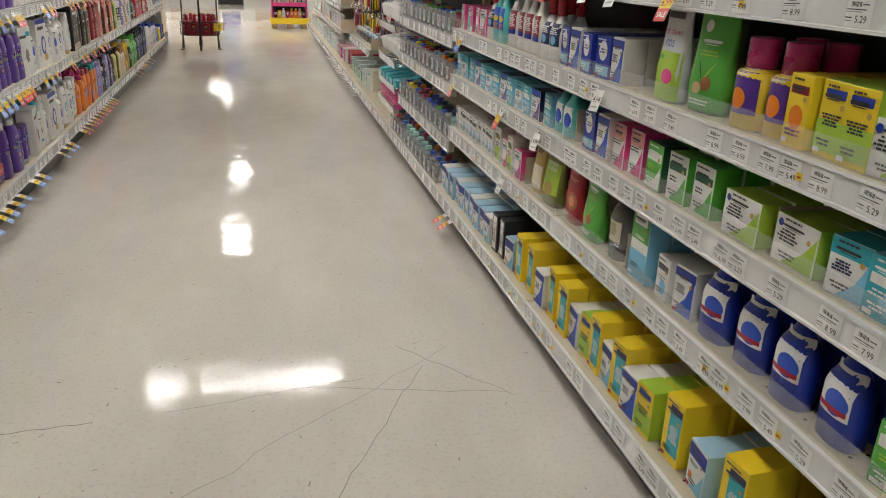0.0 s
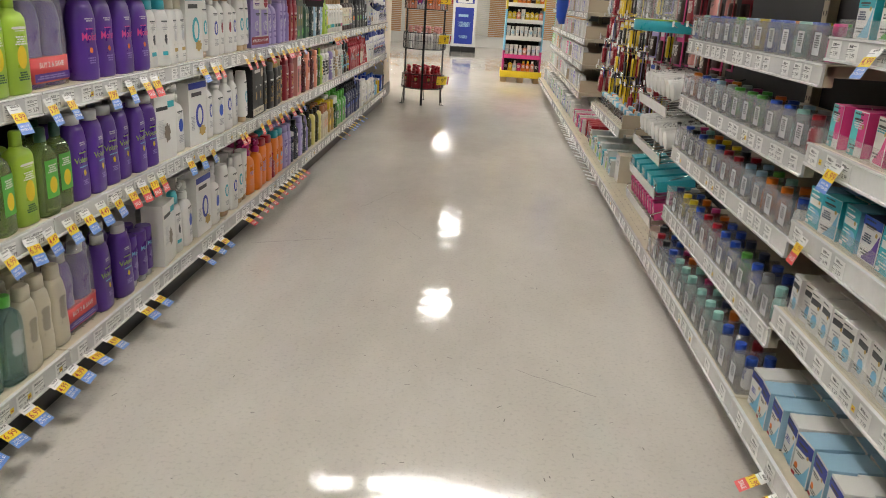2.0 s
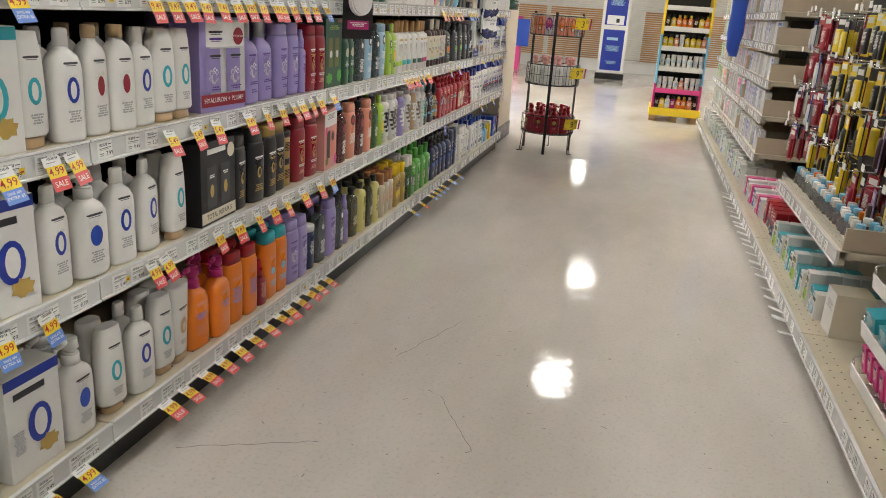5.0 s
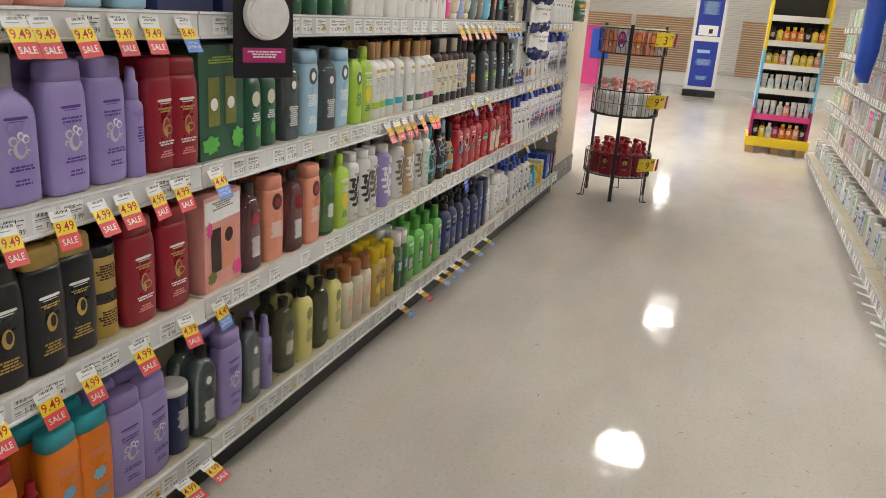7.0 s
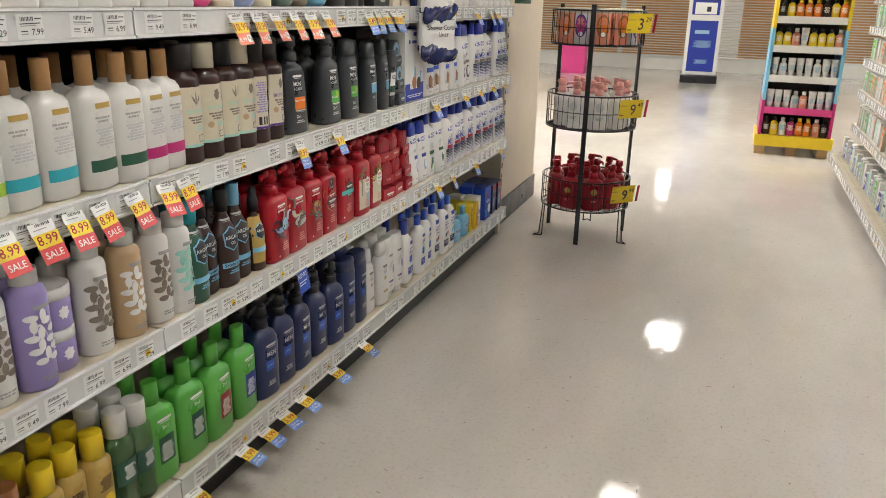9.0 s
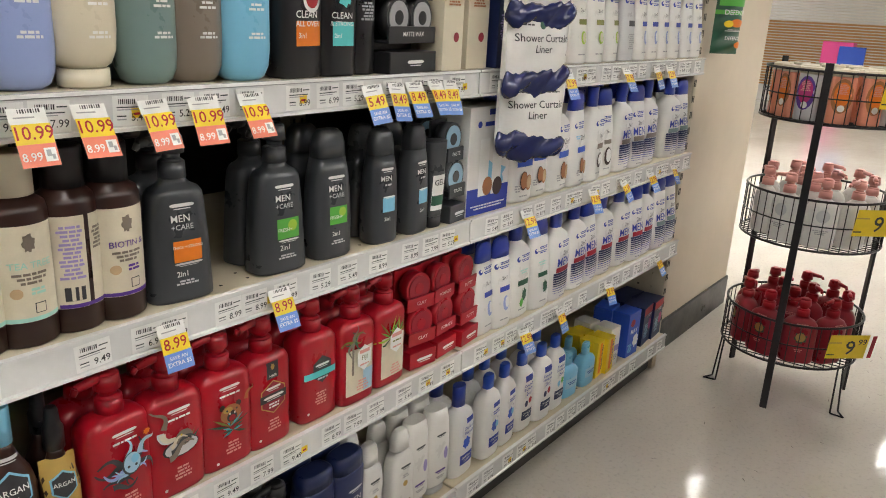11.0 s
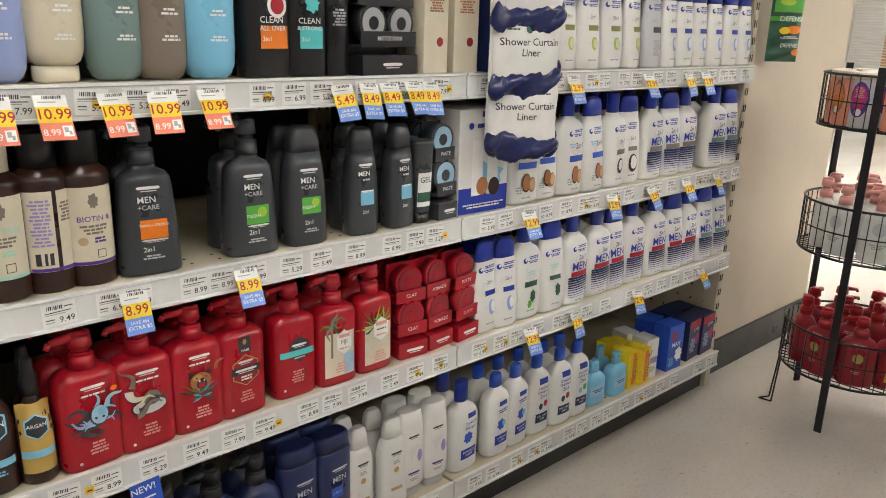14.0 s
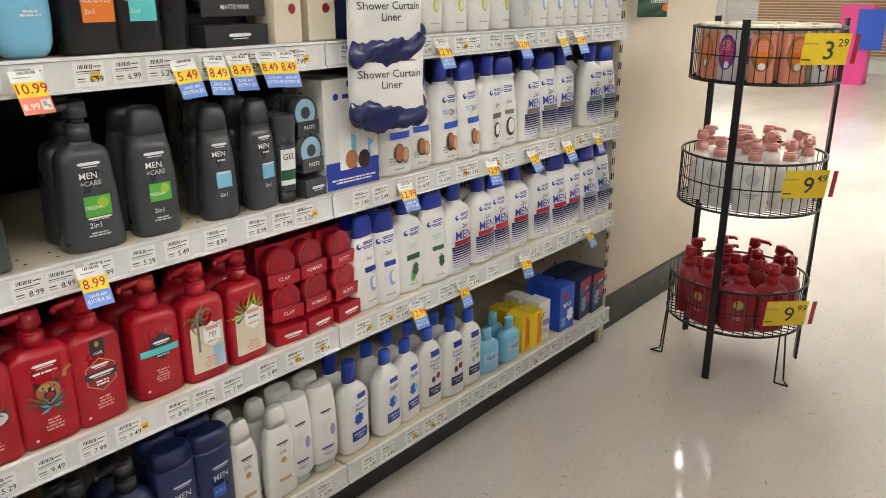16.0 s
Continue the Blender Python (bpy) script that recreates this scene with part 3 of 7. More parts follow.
# ---- hair care, west side ----
def brand(c="white", z=.15, w=.045, h=.012):
    return ("rect", 0, z, w, h, c)


def bubbles(z):
    """A printed cluster of clear bubbles."""
    m = [("oval", .002, z - .004, .024, .030, "silver"), ("oval", .004, z - .002, .016, .022, "lavender")]
    for i, (dx, dz, r) in enumerate(((-.010, .010, .016), (.012, .012, .014), (-.016, -.004, .010), (.002, .018, .012), (.014, -.008, .009))):
        m += [("oval", dx, z + dz, r, r, "paper" if i % 2 else "silver"), ("oval", dx + .001, z + dz - .001, r * .62, r * .62, "lavender")]
    return m


bottle("lime", "lime green shampoo bottle with a yellow picture label", .215, .075, .045, "lime", "boxy", 3, "flip", "lime",
       [("rect", 0, .14, .05, .012, "white"), ("oval", 0, .08, .034, .05, "yellow"), ("bars", 0, .04, .04, .02, "darkgreen"), ("bars", 0, .115, .04, .02, "white")])
bottle("limeclear", "clear green shampoo bottle with a dark cap", .21, .07, .045, "lime", "shoulder", 3, "flip", "darkgreen",
       [("rect", 0, .09, .05, .09, "green"), ("oval", 0, .075, .03, .04, "yellow"), ("bars", 0, .115, .036, .02, "white")], seethrough=True)
bottle("purple", "deep purple shampoo bottle with pink script and a grey cap", .222, .086, .052, "purple", "waist", 3, "disc", "purple",
       [("bars", 0, .150, .04, .01, "silver"), ("bars", 0, .128, .036, .006, "pink"), ("text", "Moist", 0, .108, .021, "pink"), ("oval", 0, .075, .014, .014, "orange"), ("bars", 0, .05, .036, .018, "lavender")])
bottle("purpleteal", "deep purple shampoo bottle with turquoise script and a silver cap", .218, .076, .052, "purple", "waist", 3, "disc", "silver",
       [("bars", 0, .145, .036, .01, "silver"), ("bars", 0, .122, .034, .006, "lime"), ("text", "Volume", 0, .103, .0155, "lime"), ("bars", 0, .086, .036, .006, "lightblue"), ("oval", 0, .07, .012, .016, "yellow"), ("bars", 0, .046, .03, .014, "lavender")])
bottle("purplesmall", "short purple hair treatment tube with a silver foot", .16, .055, .045, "purple", "straight", 2.2, "foot", "silver",
       [("text", "Moist", 0, .108, .014, "lightblue"), ("bars", 0, .07, .03, .02, "lavender")])
bottle("whiteteal", "white shampoo bottle with a teal cap and a dark swirl", .215, .075, .045, "white", "waist", 3, "slant", "teal",
       [("rect", 0, .135, .036, .009, "charcoal"), ("leaf", .004, .085, .022, .045, "charcoal"), ("rect", -.005, .04, .03, .012, "teal"), ("bars", 0, .115, .036, .012, "grey")])
bottle("whitegrey", "white shampoo bottle with a cream cap and a brown band", .215, .075, .045, "white", "waist", 3, "slant", "cream",
       [("rect", 0, .135, .036, .009, "charcoal"), ("oval", .002, .088, .026, .034, "silver"), ("rect", 0, .045, .036, .011, "gold"), ("bars", 0, .025, .03, .012, "grey"), ("bars", 0, .115, .036, .012, "grey")])
bottle("whitegold", "white conditioner bottle with a gold foot and an oval emblem", .21, .07, .045, "white", "taper", 3, "foot", "tan",
       [("rect", 0, .165, .038, .009, "charcoal"), ("oval", 0, .105, .032, .05, "teal"), ("oval", 0, .105, .016, .034, "white"), ("bars", 0, .055, .03, .02, "grey")])
bottle("whiteblue", "white shampoo bottle with a blue oval emblem", .215, .072, .045, "white", "shoulder", 3, "flip", "white",
       [("rect", 0, .15, .038, .009, "charcoal"), ("oval", 0, .1, .032, .05, "royal"), ("oval", 0, .1, .016, .034, "white"), ("bars", 0, .05, .034, .024, "grey")])
bottle("whitewine", "white shampoo bottle with a red oval emblem and gold cap", .22, .068, .045, "white", "shoulder", 3, "disc", "tan",
       [("rect", 0, .15, .036, .009, "charcoal"), ("oval", 0, .1, .022, .04, "wine"), ("bars", 0, .05, .034, .024, "grey")])
bottle("whitepump", "large white shampoo bottle with a pump", .23, .085, .055, "white", "shoulder", 3, "pump", "white",
       [("rect", 0, .135, .045, .01, "charcoal"), ("oval", 0, .09, .034, .045, "blue"), ("bars", 0, .045, .04, .026, "grey")])
box("whitebox", "white gift carton showing two bottles", .205, .13, .07, "white",
    [("rect", -.02, .165, .07, .012, "ink"), ("rect", .035, .175, .04, .02, "teal"), ("leaf", .01, .09, .05, .08, "taupe"), ("bars", -.03, .1, .04, .06, "silver")])
box("ovalbox", "white gift carton with a blue top and a large oval emblem", .22, .14, .07, "white",
    [("rect", 0, .208, .14, .022, "royal"), ("rect", -.01, .178, .08, .014, "ink"), ("oval", .01, .1, .062, .085, "royal"), ("oval", .012, .1, .034, .06, "white"), ("leaf", .03, .05, .07, .05, "gold"), ("bars", -.045, .08, .03, .05, "grey")])
box("tealbox", "white gift carton with a blue top and a teal oval emblem", .22, .14, .07, "white",
    [("rect", 0, .208, .14, .022, "teal"), ("rect", -.01, .178, .08, .014, "ink"), ("oval", .01, .1, .062, .085, "teal"), ("oval", .012, .1, .034, .06, "white"), ("leaf", .03, .05, .07, .05, "gold")])
bottle("lavender", "lavender shampoo bottle with dark lettering and a silver bubble print", .22, .082, .05, "lavender", "slab", 3.4, "flip", "lavender",
       [("rect", 0, .145, .044, .01, "purple"), ("bars", 0, .125, .044, .012, "purple"), *bubbles(.092), ("bars", 0, .060, .046, .010, "purple"), ("bars", 0, .038, .044, .012, "purple")])
bottle("lavenderdark", "lavender conditioner bottle with a grey cap", .23, .085, .052, "lavender", "shoulder", 3.4, "tall", "grey",
       [("rect", 0, .135, .044, .01, "purple"), *bubbles(.092), ("bars", 0, .060, .046, .010, "purple"), ("bars", 0, .038, .044, .012, "purple")])
bottle("lavspray", "slim lavender hair spray", .2, .04, .036, "lavender", "can", 2, "spray", "lavender", [("bars", 0, .08, .02, .03, "purple")])
box("lavbox", "lavender gift carton with two bottles and a red badge", .235, .19, .075, "lavender",
    [("rect", .02, .13, .15, .20, "silver"), ("rect", .01, .195, .16, .062, "paper"), ("rect", -.03, .2, .059, .012, "ink"), ("rect", -.03, .183, .055, .012, "purple"), ("oval", .065, .19, .045, .045, "wine"), ("text", "BUY 2 & SAVE", .065, .19, .006, "paper"),
     ("rect", 0, .03, .19, .032, "wine"), ("text", "HYALURON + PLUMP", 0, .03, .013, "paper"), ("rect", -.045, .105, .06, .11, "lavender"), ("rect", .04, .105, .06, .11, "lavender"), *[(k, x - .045, *r) for k, x, *r in bubbles(.09)], *[(k, x + .04, *r) for k, x, *r in bubbles(.09)], ("rect", -.045, .142, .046, .0124, "ink"), ("rect", .04, .142, .046, .0124, "ink"), ("bars", -.045, .062, .046, .012, "purple"), ("bars", .04, .062, .046, .012, "purple")], name="gift_carton")
bottle("redbottle", "dark red shampoo bottle with gold swirl print", .215, .08, .05, "wine", "slab", 3.4, "flip", "wine",
       [("rect", 0, .135, .044, .011, "paper"), ("bars", 0, .118, .044, .01, "gold"), ("oval", 0, .086, .020, .036, "gold"), ("oval", .001, .086, .015, .030, "wine"), ("oval", .006, .080, .024, .018, "gold"), ("oval", .007, .080, .018, .012, "wine"), ("oval", 0, .074, .006, .018, "gold"), ("bars", 0, .055, .046, .010, "paper"), ("bars", 0, .034, .04, .014, "rose")])
box("greenbox", "dark green gift carton with two bottles and leaf print", .235, .16, .075, "darkgreen",
    [("bars", 0, .205, .1, .016, "lime"), ("rect", -.03, .12, .04, .1, "olive"), ("rect", .03, .12, .04, .1, "olive"), ("oval", -.03, .115, .026, .026, "paper"), ("oval", .03, .115, .026, .026, "paper"), ("leaf", -.04, .03, .08, .05, "green"), ("leaf", .05, .04, .06, .06, "green"), ("rect", .05, .228, .05, .012, "copper")], name="gift_carton")
bottle("forest", "dark green shampoo bottle with a pale round label", .205, .062, .045, "darkgreen", "shoulder", 3, "disc", "black",
       [("oval", 0, .115, .034, .034, "cream"), ("bars", 0, .075, .036, .02, "paper"), ("leaf", .008, .04, .03, .04, "green")])
bottle("cleargrey", "clear shampoo bottle with a black cap and a dark medallion", .215, .07, .045, "sage", "shoulder", 3, "disc", "black",
       [("oval", 0, .135, .034, .036, "charcoal"), ("oval", 0, .135, .018, .02, "paper"), ("bars", 0, .06, .036, .05, "paper")], seethrough=True)
bottle("paleblue", "pale blue conditioner bottle with a dark medallion", .215, .08, .05, "sky", "slab", 3, "flip", "sky",
       [("oval", 0, .15, .04, .042, "charcoal"), ("oval", 0, .15, .02, .022, "paper"), ("bars", 0, .09, .05, .03, "paper"), ("bars", 0, .04, .04, .02, "paper")])
bottle("limecap", "bright green shampoo bottle with a black cap", .21, .065, .045, "lime", "shoulder", 3, "disc", "black",
       [("oval", 0, .13, .034, .036, "darkgreen"), ("oval", 0, .13, .016, .018, "paper"), ("bars", 0, .07, .036, .04, "darkgreen")])
for key, band in (("woodteal", "teal"), ("woodgreen", "darkgreen"), ("woodmagenta", "magenta"), ("woodlime", "lime")):
    bottle(key, "white shampoo bottle with a bamboo cap and a coloured band", .225, .072, .06, "white", "boxy", 2.6, "tall", "wood",
           [("rect", 0, .042, .066, .02, band), ("bars", 0, .09, .044, .03, "silver"), ("rect", 0, .143, .036, .009, "gold"), ("bars", -.004, .12, .036, .012, "grey")])
for key, band, word in (("tea", "mint", "TEA TREE"), ("biotin", "purple", "BIOTIN &")):
    bottle(key, "brown bottle with a cream paper label and a pale cap", .232, .070, .066, "brown", "can", 2, "tall", "cream" if key == "tea" else "black",
           [("rect", 0, .092, .063, .118, "cream"), ("rect", 0, .036, .063, .005, band), ("leaf", 0, .128, .02, .03, "taupe"), ("text", word, 0, .103, .0085, band), ("bars", 0, .087, .042, .016, "taupe"), ("oval", -.018, .07, .013, .013, "tan"), ("bars", .006, .071, .026, .01, band), ("rect", .006, .05, .013, .013, "ink"), ("rect", .006, .05, .011, .011, "cream")])
bottle("teadark", "brown bottle with a cream paper label and a dark cap", .232, .070, .066, "brown", "can", 2, "tall", "black",
       [("rect", 0, .092, .063, .118, "cream"), ("rect", 0, .036, .063, .005, "mint"), ("blade", 0, .115, 90, .03, "taupe"), ("blade", 0, .115, 60, .026, "taupe"), ("blade", 0, .115, 120, .026, "taupe"), ("text", "TEA TREE", 0, .103, .0085, "mint"), ("bars", 0, .087, .042, .016, "taupe"), ("bars", .006, .071, .026, .01, "mint"), ("rect", .006, .05, .013, .013, "ink"), ("rect", .006, .05, .011, .011, "cream")])
bottle("teaback", "brown bottle turned to show the fine print on its back label", .232, .070, .066, "brown", "can", 2, "tall", "black",
       [("rect", -.016, .092, .034, .118, "cream"), ("rect", .020, .092, .026, .118, "cream"), ("rect", 0, .036, .063, .005, "purple"), ("bars", -.016, .105, .027, .07, "lavender"), ("bars", .02, .12, .02, .03, "taupe"), ("rect", -.016, .052, .022, .018, "ink"), ("rect", -.019, .053, .004, .019, "cream"), ("rect", -.012, .053, .003, .019, "cream")])
men = [("rect", 0, .138, .036, .010, "paper"), ("text", "MEN", -.004, .120, .0105, "paper"), ("text", "+CARE", -.002, .108, .008, "silver")]
bottle("charpump", "large charcoal shampoo bottle with a pump and an orange label", .236, .09, .055, "charcoal", "wedge", 3.2, "pump", "charcoal",
       men + [("rect", .004, .074, .042, .03, "orange"), ("text", "THICK + STRONG", .004, .08, .0042, "paper"), ("rect", .004, .056, .042, .006, "silver"), ("text", "2in1", -.006, .042, .008, "paper"), ("bars", 0, .030, .034, .008, "silver")])
bottle("chargreen", "charcoal shampoo bottle with a green apple label", .215, .075, .05, "charcoal", "taper", 3.2, "slant", "charcoal",
       men + [("rect", .002, .075, .038, .03, "green"), ("oval", .01, .08, .016, .016, "lime"), ("text", "FRESH+", -.004, .072, .006, "paper"), ("text", "2in1", -.004, .044, .008, "paper"), ("bars", 0, .03, .03, .008, "silver")])
bottle("chargreenpump", "large charcoal shampoo bottle with a pump and a green label", .236, .09, .055, "charcoal", "wedge", 3.2, "pump", "charcoal",
       men + [("rect", .004, .072, .042, .032, "green"), ("oval", .012, .076, .018, .018, "lime"), ("text", "FRESH+", -.003, .070, .006, "paper"), ("rect", .004, .053, .04, .006, "paper"), ("text", "2in1", -.004, .042, .009, "paper"), ("bars", 0, .028, .034, .008, "silver")])
bottle("charblue", "slim charcoal shampoo bottle with a blue label", .205, .062, .045, "charcoal", "taper", 3.2, "slant", "charcoal",
       [("rect", 0, .135, .03, .009, "paper"), ("text", "MEN", -.004, .119, .0095, "paper"), ("bars", 0, .108, .024, .006, "silver"), ("rect", .002, .072, .03, .026, "lightblue"), ("rect", .002, .086, .03, .005, "paper"), ("text", "2in1", -.002, .046, .007, "paper")])
bottle("geltube", "charcoal styling gel tube with a white lower half", .17, .045, .036, "charcoal", "tube", 3, "foot", "black",
       [("rect", 0, .07, .034, .07, "paper"), ("text", "GEL", 0, .09, .012, "ink"), ("rect", 0, .055, .034, .02, "darkgreen")], name="gel_tube", category="tube")
box("almondbox", "white and blue gift carton with almonds and two white bottles", .225, .145, .08, "white",
    [("rect", .03, .214, .08, .012, "royal"), ("oval", -.04, .19, .014, .014, "royal"), ("rect", .012, .19, .07, .009, "royal"), ("rect", 0, .03, .144, .056, "royal"), ("leaf", .01, .085, .11, .09, "lightblue"), ("rect", -.02, .1, .032, .12, "paper"), ("rect", .025, .1, .032, .12, "paper"), ("oval", -.005, .06, .034, .04, "copper"), ("oval", .03, .056, .034, .04, "brown"), ("bars", 0, .018, .12, .012, "paper")], name="gift_carton")
head_marks = [("oval", -.022, .150, .013, .013, "royal"), ("oval", -.020, .152, .007, .007, "white"), ("bars", .007, .156, .036, .0078, "royal"), ("bars", .004, .146, .044, .0078, "royal")]
bottle("almond", "white shampoo bottle with a slanted blue cap and an almond print", .232, .090, .056, "white", "taper", 2.6, "slant", "royal",
       head_marks + [("text", "2in1", .012, .120, .014, "ink"), ("bars", -.016, .122, .026, .010, "lightblue"), ("rect", .004, .092, .052, .0135, "blue"), ("oval", .000, .052, .026, .040, "brown"), ("oval", .001, .053, .021, .034, "copper"), ("oval", .016, .047, .022, .034, "copper"), ("oval", .017, .048, .016, .027, "tan"), ("bars", -.018, .036, .018, .016, "grey"), ("bars", 0, .016, .03, .006, "grey")], flat=.45)
bottle("coconuttall", "broad white coconut shampoo bottle with a tall blue cap", .240, .096, .060, "white", "shoulder", 2.6, "tall", "royal",
       head_marks + [("text", "2in1", .006, .118, .010, "ink"), ("rect", .004, .092, .04, .013, "taupe"), ("oval", .004, .055, .028, .04, "brown"), ("oval", .006, .057, .019, .028, "paper"), ("bars", 0, .022, .03, .006, "grey")])
bottle("coconut", "white shampoo bottle with a slanted blue cap and a coconut print", .232, .090, .056, "white", "taper", 2.6, "slant", "royal",
       head_marks + [("text", "2in1", .006, .118, .009, "ink"), ("rect", .004, .092, .036, .011, "taupe"), ("oval", .004, .054, .036, .048, "brown"), ("oval", .007, .056, .026, .036, "paper"), ("bars", 0, .022, .03, .006, "grey")], flat=.45)


def men_print(stripe, w):
    """Large lettering above a coloured band and a dark print that fades into thin lines."""
    m = [("text", "2in1", .008, .126, .013, "ink"), ("text", "MEN", .002, .103, .0235, "royal"), ("rect", .003, .084, w * .86, .0135, stripe)]
    for i in range(9):
        m.append(("rect", .001, .0735 - .0062 * i, w, .0058 * (1 - i / 9.5), "navy" if i < 6 else "royal"))
    return m + [("bars", 0, .014, .03, .005, "grey")]


for key, stripe in (("menred", "red"), ("mentan", "taupe"), ("menteal", "sage")):
    bottle(key, "white two-in-one shampoo bottle for men with a dark fading base print", .232, .090, .056, "white", "taper", 2.6, "slant", "royal",
           head_marks + [*men_print(stripe, .070)], flat=.45)
for key, stripe in (("menredtall", "red"), ("mentantall", "taupe")):
    bottle(key, "broad white men's shampoo bottle with a tall blue cap", .240, .096, .060, "white", "shoulder", 2.6, "tall", "royal",
           head_marks + [*men_print(stripe, .080)])
bottle("almondtall", "broad white almond shampoo bottle with a tall blue cap", .240, .096, .060, "white", "shoulder", 2.6, "tall", "royal",
       head_marks + [("text", "2in1", .012, .120, .015, "ink"), ("bars", -.018, .122, .028, .012, "lightblue"), ("rect", .004, .090, .058, .015, "blue"), ("oval", .000, .050, .028, .044, "brown"), ("oval", .001, .051, .023, .038, "copper"), ("oval", .018, .045, .024, .036, "copper"), ("oval", .019, .046, .018, .029, "tan"), ("bars", -.02, .034, .02, .018, "grey"), ("bars", 0, .016, .03, .006, "grey")])
bottle("leaftall", "broad white shampoo bottle with a green sprig print", .240, .096, .060, "white", "shoulder", 2.6, "tall", "royal",
       head_marks + [("bars", 0, .118, .034, .012, "mint"), ("rect", 0, .09, .044, .014, "darkgreen"), ("leaf", .006, .055, .026, .044, "darkgreen"), ("leaf", -.004, .04, .02, .03, "green"), ("bars", 0, .022, .03, .006, "grey")])
bottle("menpump", "large white shampoo bottle for men with a tall blue cap", .240, .098, .060, "white", "shoulder", 2.6, "tall", "royal",
       head_marks + [*men_print("sage", .082)])
bottle("leafwhite", "white shampoo bottle with a blue cap and a green sprig", .232, .090, .056, "white", "taper", 2.6, "slant", "royal",
       head_marks + [("bars", 0, .118, .034, .012, "mint"), ("rect", 0, .09, .04, .011, "darkgreen"), ("leaf", .006, .055, .026, .044, "darkgreen"), ("bars", 0, .022, .03, .006, "grey")], flat=.45)
bottle("applewhite", "white shampoo bottle with a green apple label", .215, .075, .046, "white", "taper", 2.6, "slant", "royal",
       head_marks + [("text", "2in1", .004, .12, .009, "ink"), ("rect", .004, .095, .034, .012, "olive"), ("oval", .006, .06, .022, .03, "lime"), ("oval", .008, .06, .014, .022, "cream"), ("bars", 0, .022, .03, .006, "grey")], flat=.45)
bottle("cleanwhite", "white shampoo bottle with a blue label and pale wave print", .215, .075, .046, "white", "taper", 2.6, "slant", "royal",
       head_marks + [("text", "2in1", .004, .12, .009, "ink"), ("rect", .004, .095, .036, .012, "royal"), ("oval", .006, .06, .022, .036, "periwinkle"), ("oval", .01, .062, .014, .026, "paper"), ("bars", 0, .022, .03, .006, "grey")], flat=.45)
bottle("greywhite", "silver shampoo bottle with a dark label", .215, .075, .046, "silver", "taper", 2.6, "slant", "royal", head_marks + [("rect", .004, .095, .036, .014, "ink"), ("bars", 0, .05, .03, .04, "grey")], flat=.45)
# upper shelf
for key, c in (("pebblecream", "cream"), ("pebbleblue", "periwinkle"), ("pebblesage", "sage"), ("pebbletaupe", "taupe"), ("pebblesky", "lightblue"), ("pebblepink", "pink")):
    bottle(key, "rounded matt bottle with fine white print and a narrow base", .23, .076, .06, c, "pebble", 2.4, "foot" if key == "pebblecream" else "disc", "cream" if key == "pebblecream" else c,
           [("bars", .006, .1, .03, .012, "paper"), ("bars", .006, .062, .03, .010, "paper")])
bottle("squarewhite", "square white bottle with fine grey print", .22, .07, .06, "white", "straight", 6, "lid", "white", [("bars", 0, .12, .036, .016, "grey"), ("rect", 0, .06, .012, .016, "grey")])
bottle("blackred", "black body wash bottle with a red label", .22, .085, .05, "black", "boxy", 3.2, "flip", "black",
       [("rect", .004, .065, .055, .036, "orange"), ("oval", .01, .115, .04, .04, "paper"), ("oval", .01, .115, .028, .028, "red"), ("text", "CLEAN", -.002, .092, .011, "paper"), ("text", "ALL OVER", 0, .079, .0085, "paper"), ("text", "3in1", -.012, .062, .008, "paper")])
bottle("blackcyan", "black body wash bottle with a turquoise label", .215, .07, .05, "black", "boxy", 3.2, "flip", "black",
       [("rect", .004, .065, .044, .036, "aqua"), ("leaf", .008, .12, .036, .04, "aqua"), ("text", "CLEAN", 0, .092, .010, "paper"), ("text", "& STRONG", 0, .08, .007, "paper"), ("text", "2in1", -.008, .062, .007, "paper")])
bottle("plainblack", "plain black styling bottle", .21, .05, .045, "black", "can", 2.2, "tall", "black", [("bars", 0, .1, .03, .03, "grey")])
box("sealwhite", "tall cream carton with a dark red wax seal", .215, .066, .05, "cream", [("oval", .01, .06, .018, .018, "wine"), ("bars", 0, .13, .04, .03, "copper"), ("rect", 0, .17, .04, .02, "wine")])
box("navybox", "dark navy carton with small white dots", .2, .04, .05, "navy", [("bars", 0, .08, .03, .05, "lavender")])
bottle("rosebottle", "rose gold shampoo bottle", .22, .08, .05, "rose", "shoulder", 3, "flip", "copper", [("bars", 0, .1, .04, .03, "paper")])
bottle("bluebottle", "pale blue shampoo bottle with dark print", .22, .078, .05, "sky", "shoulder", 3, "flip", "silver", [("bars", 0, .1, .04, .03, "charcoal")])
box("tealgift", "dark teal gift carton with flower print", .22, .17, .07, "navy", [("leaf", .03, .1, .09, .09, "orange"), ("leaf", -.03, .06, .07, .06, "aqua"), ("bars", 0, .18, .1, .02, "paper")], name="gift_carton")
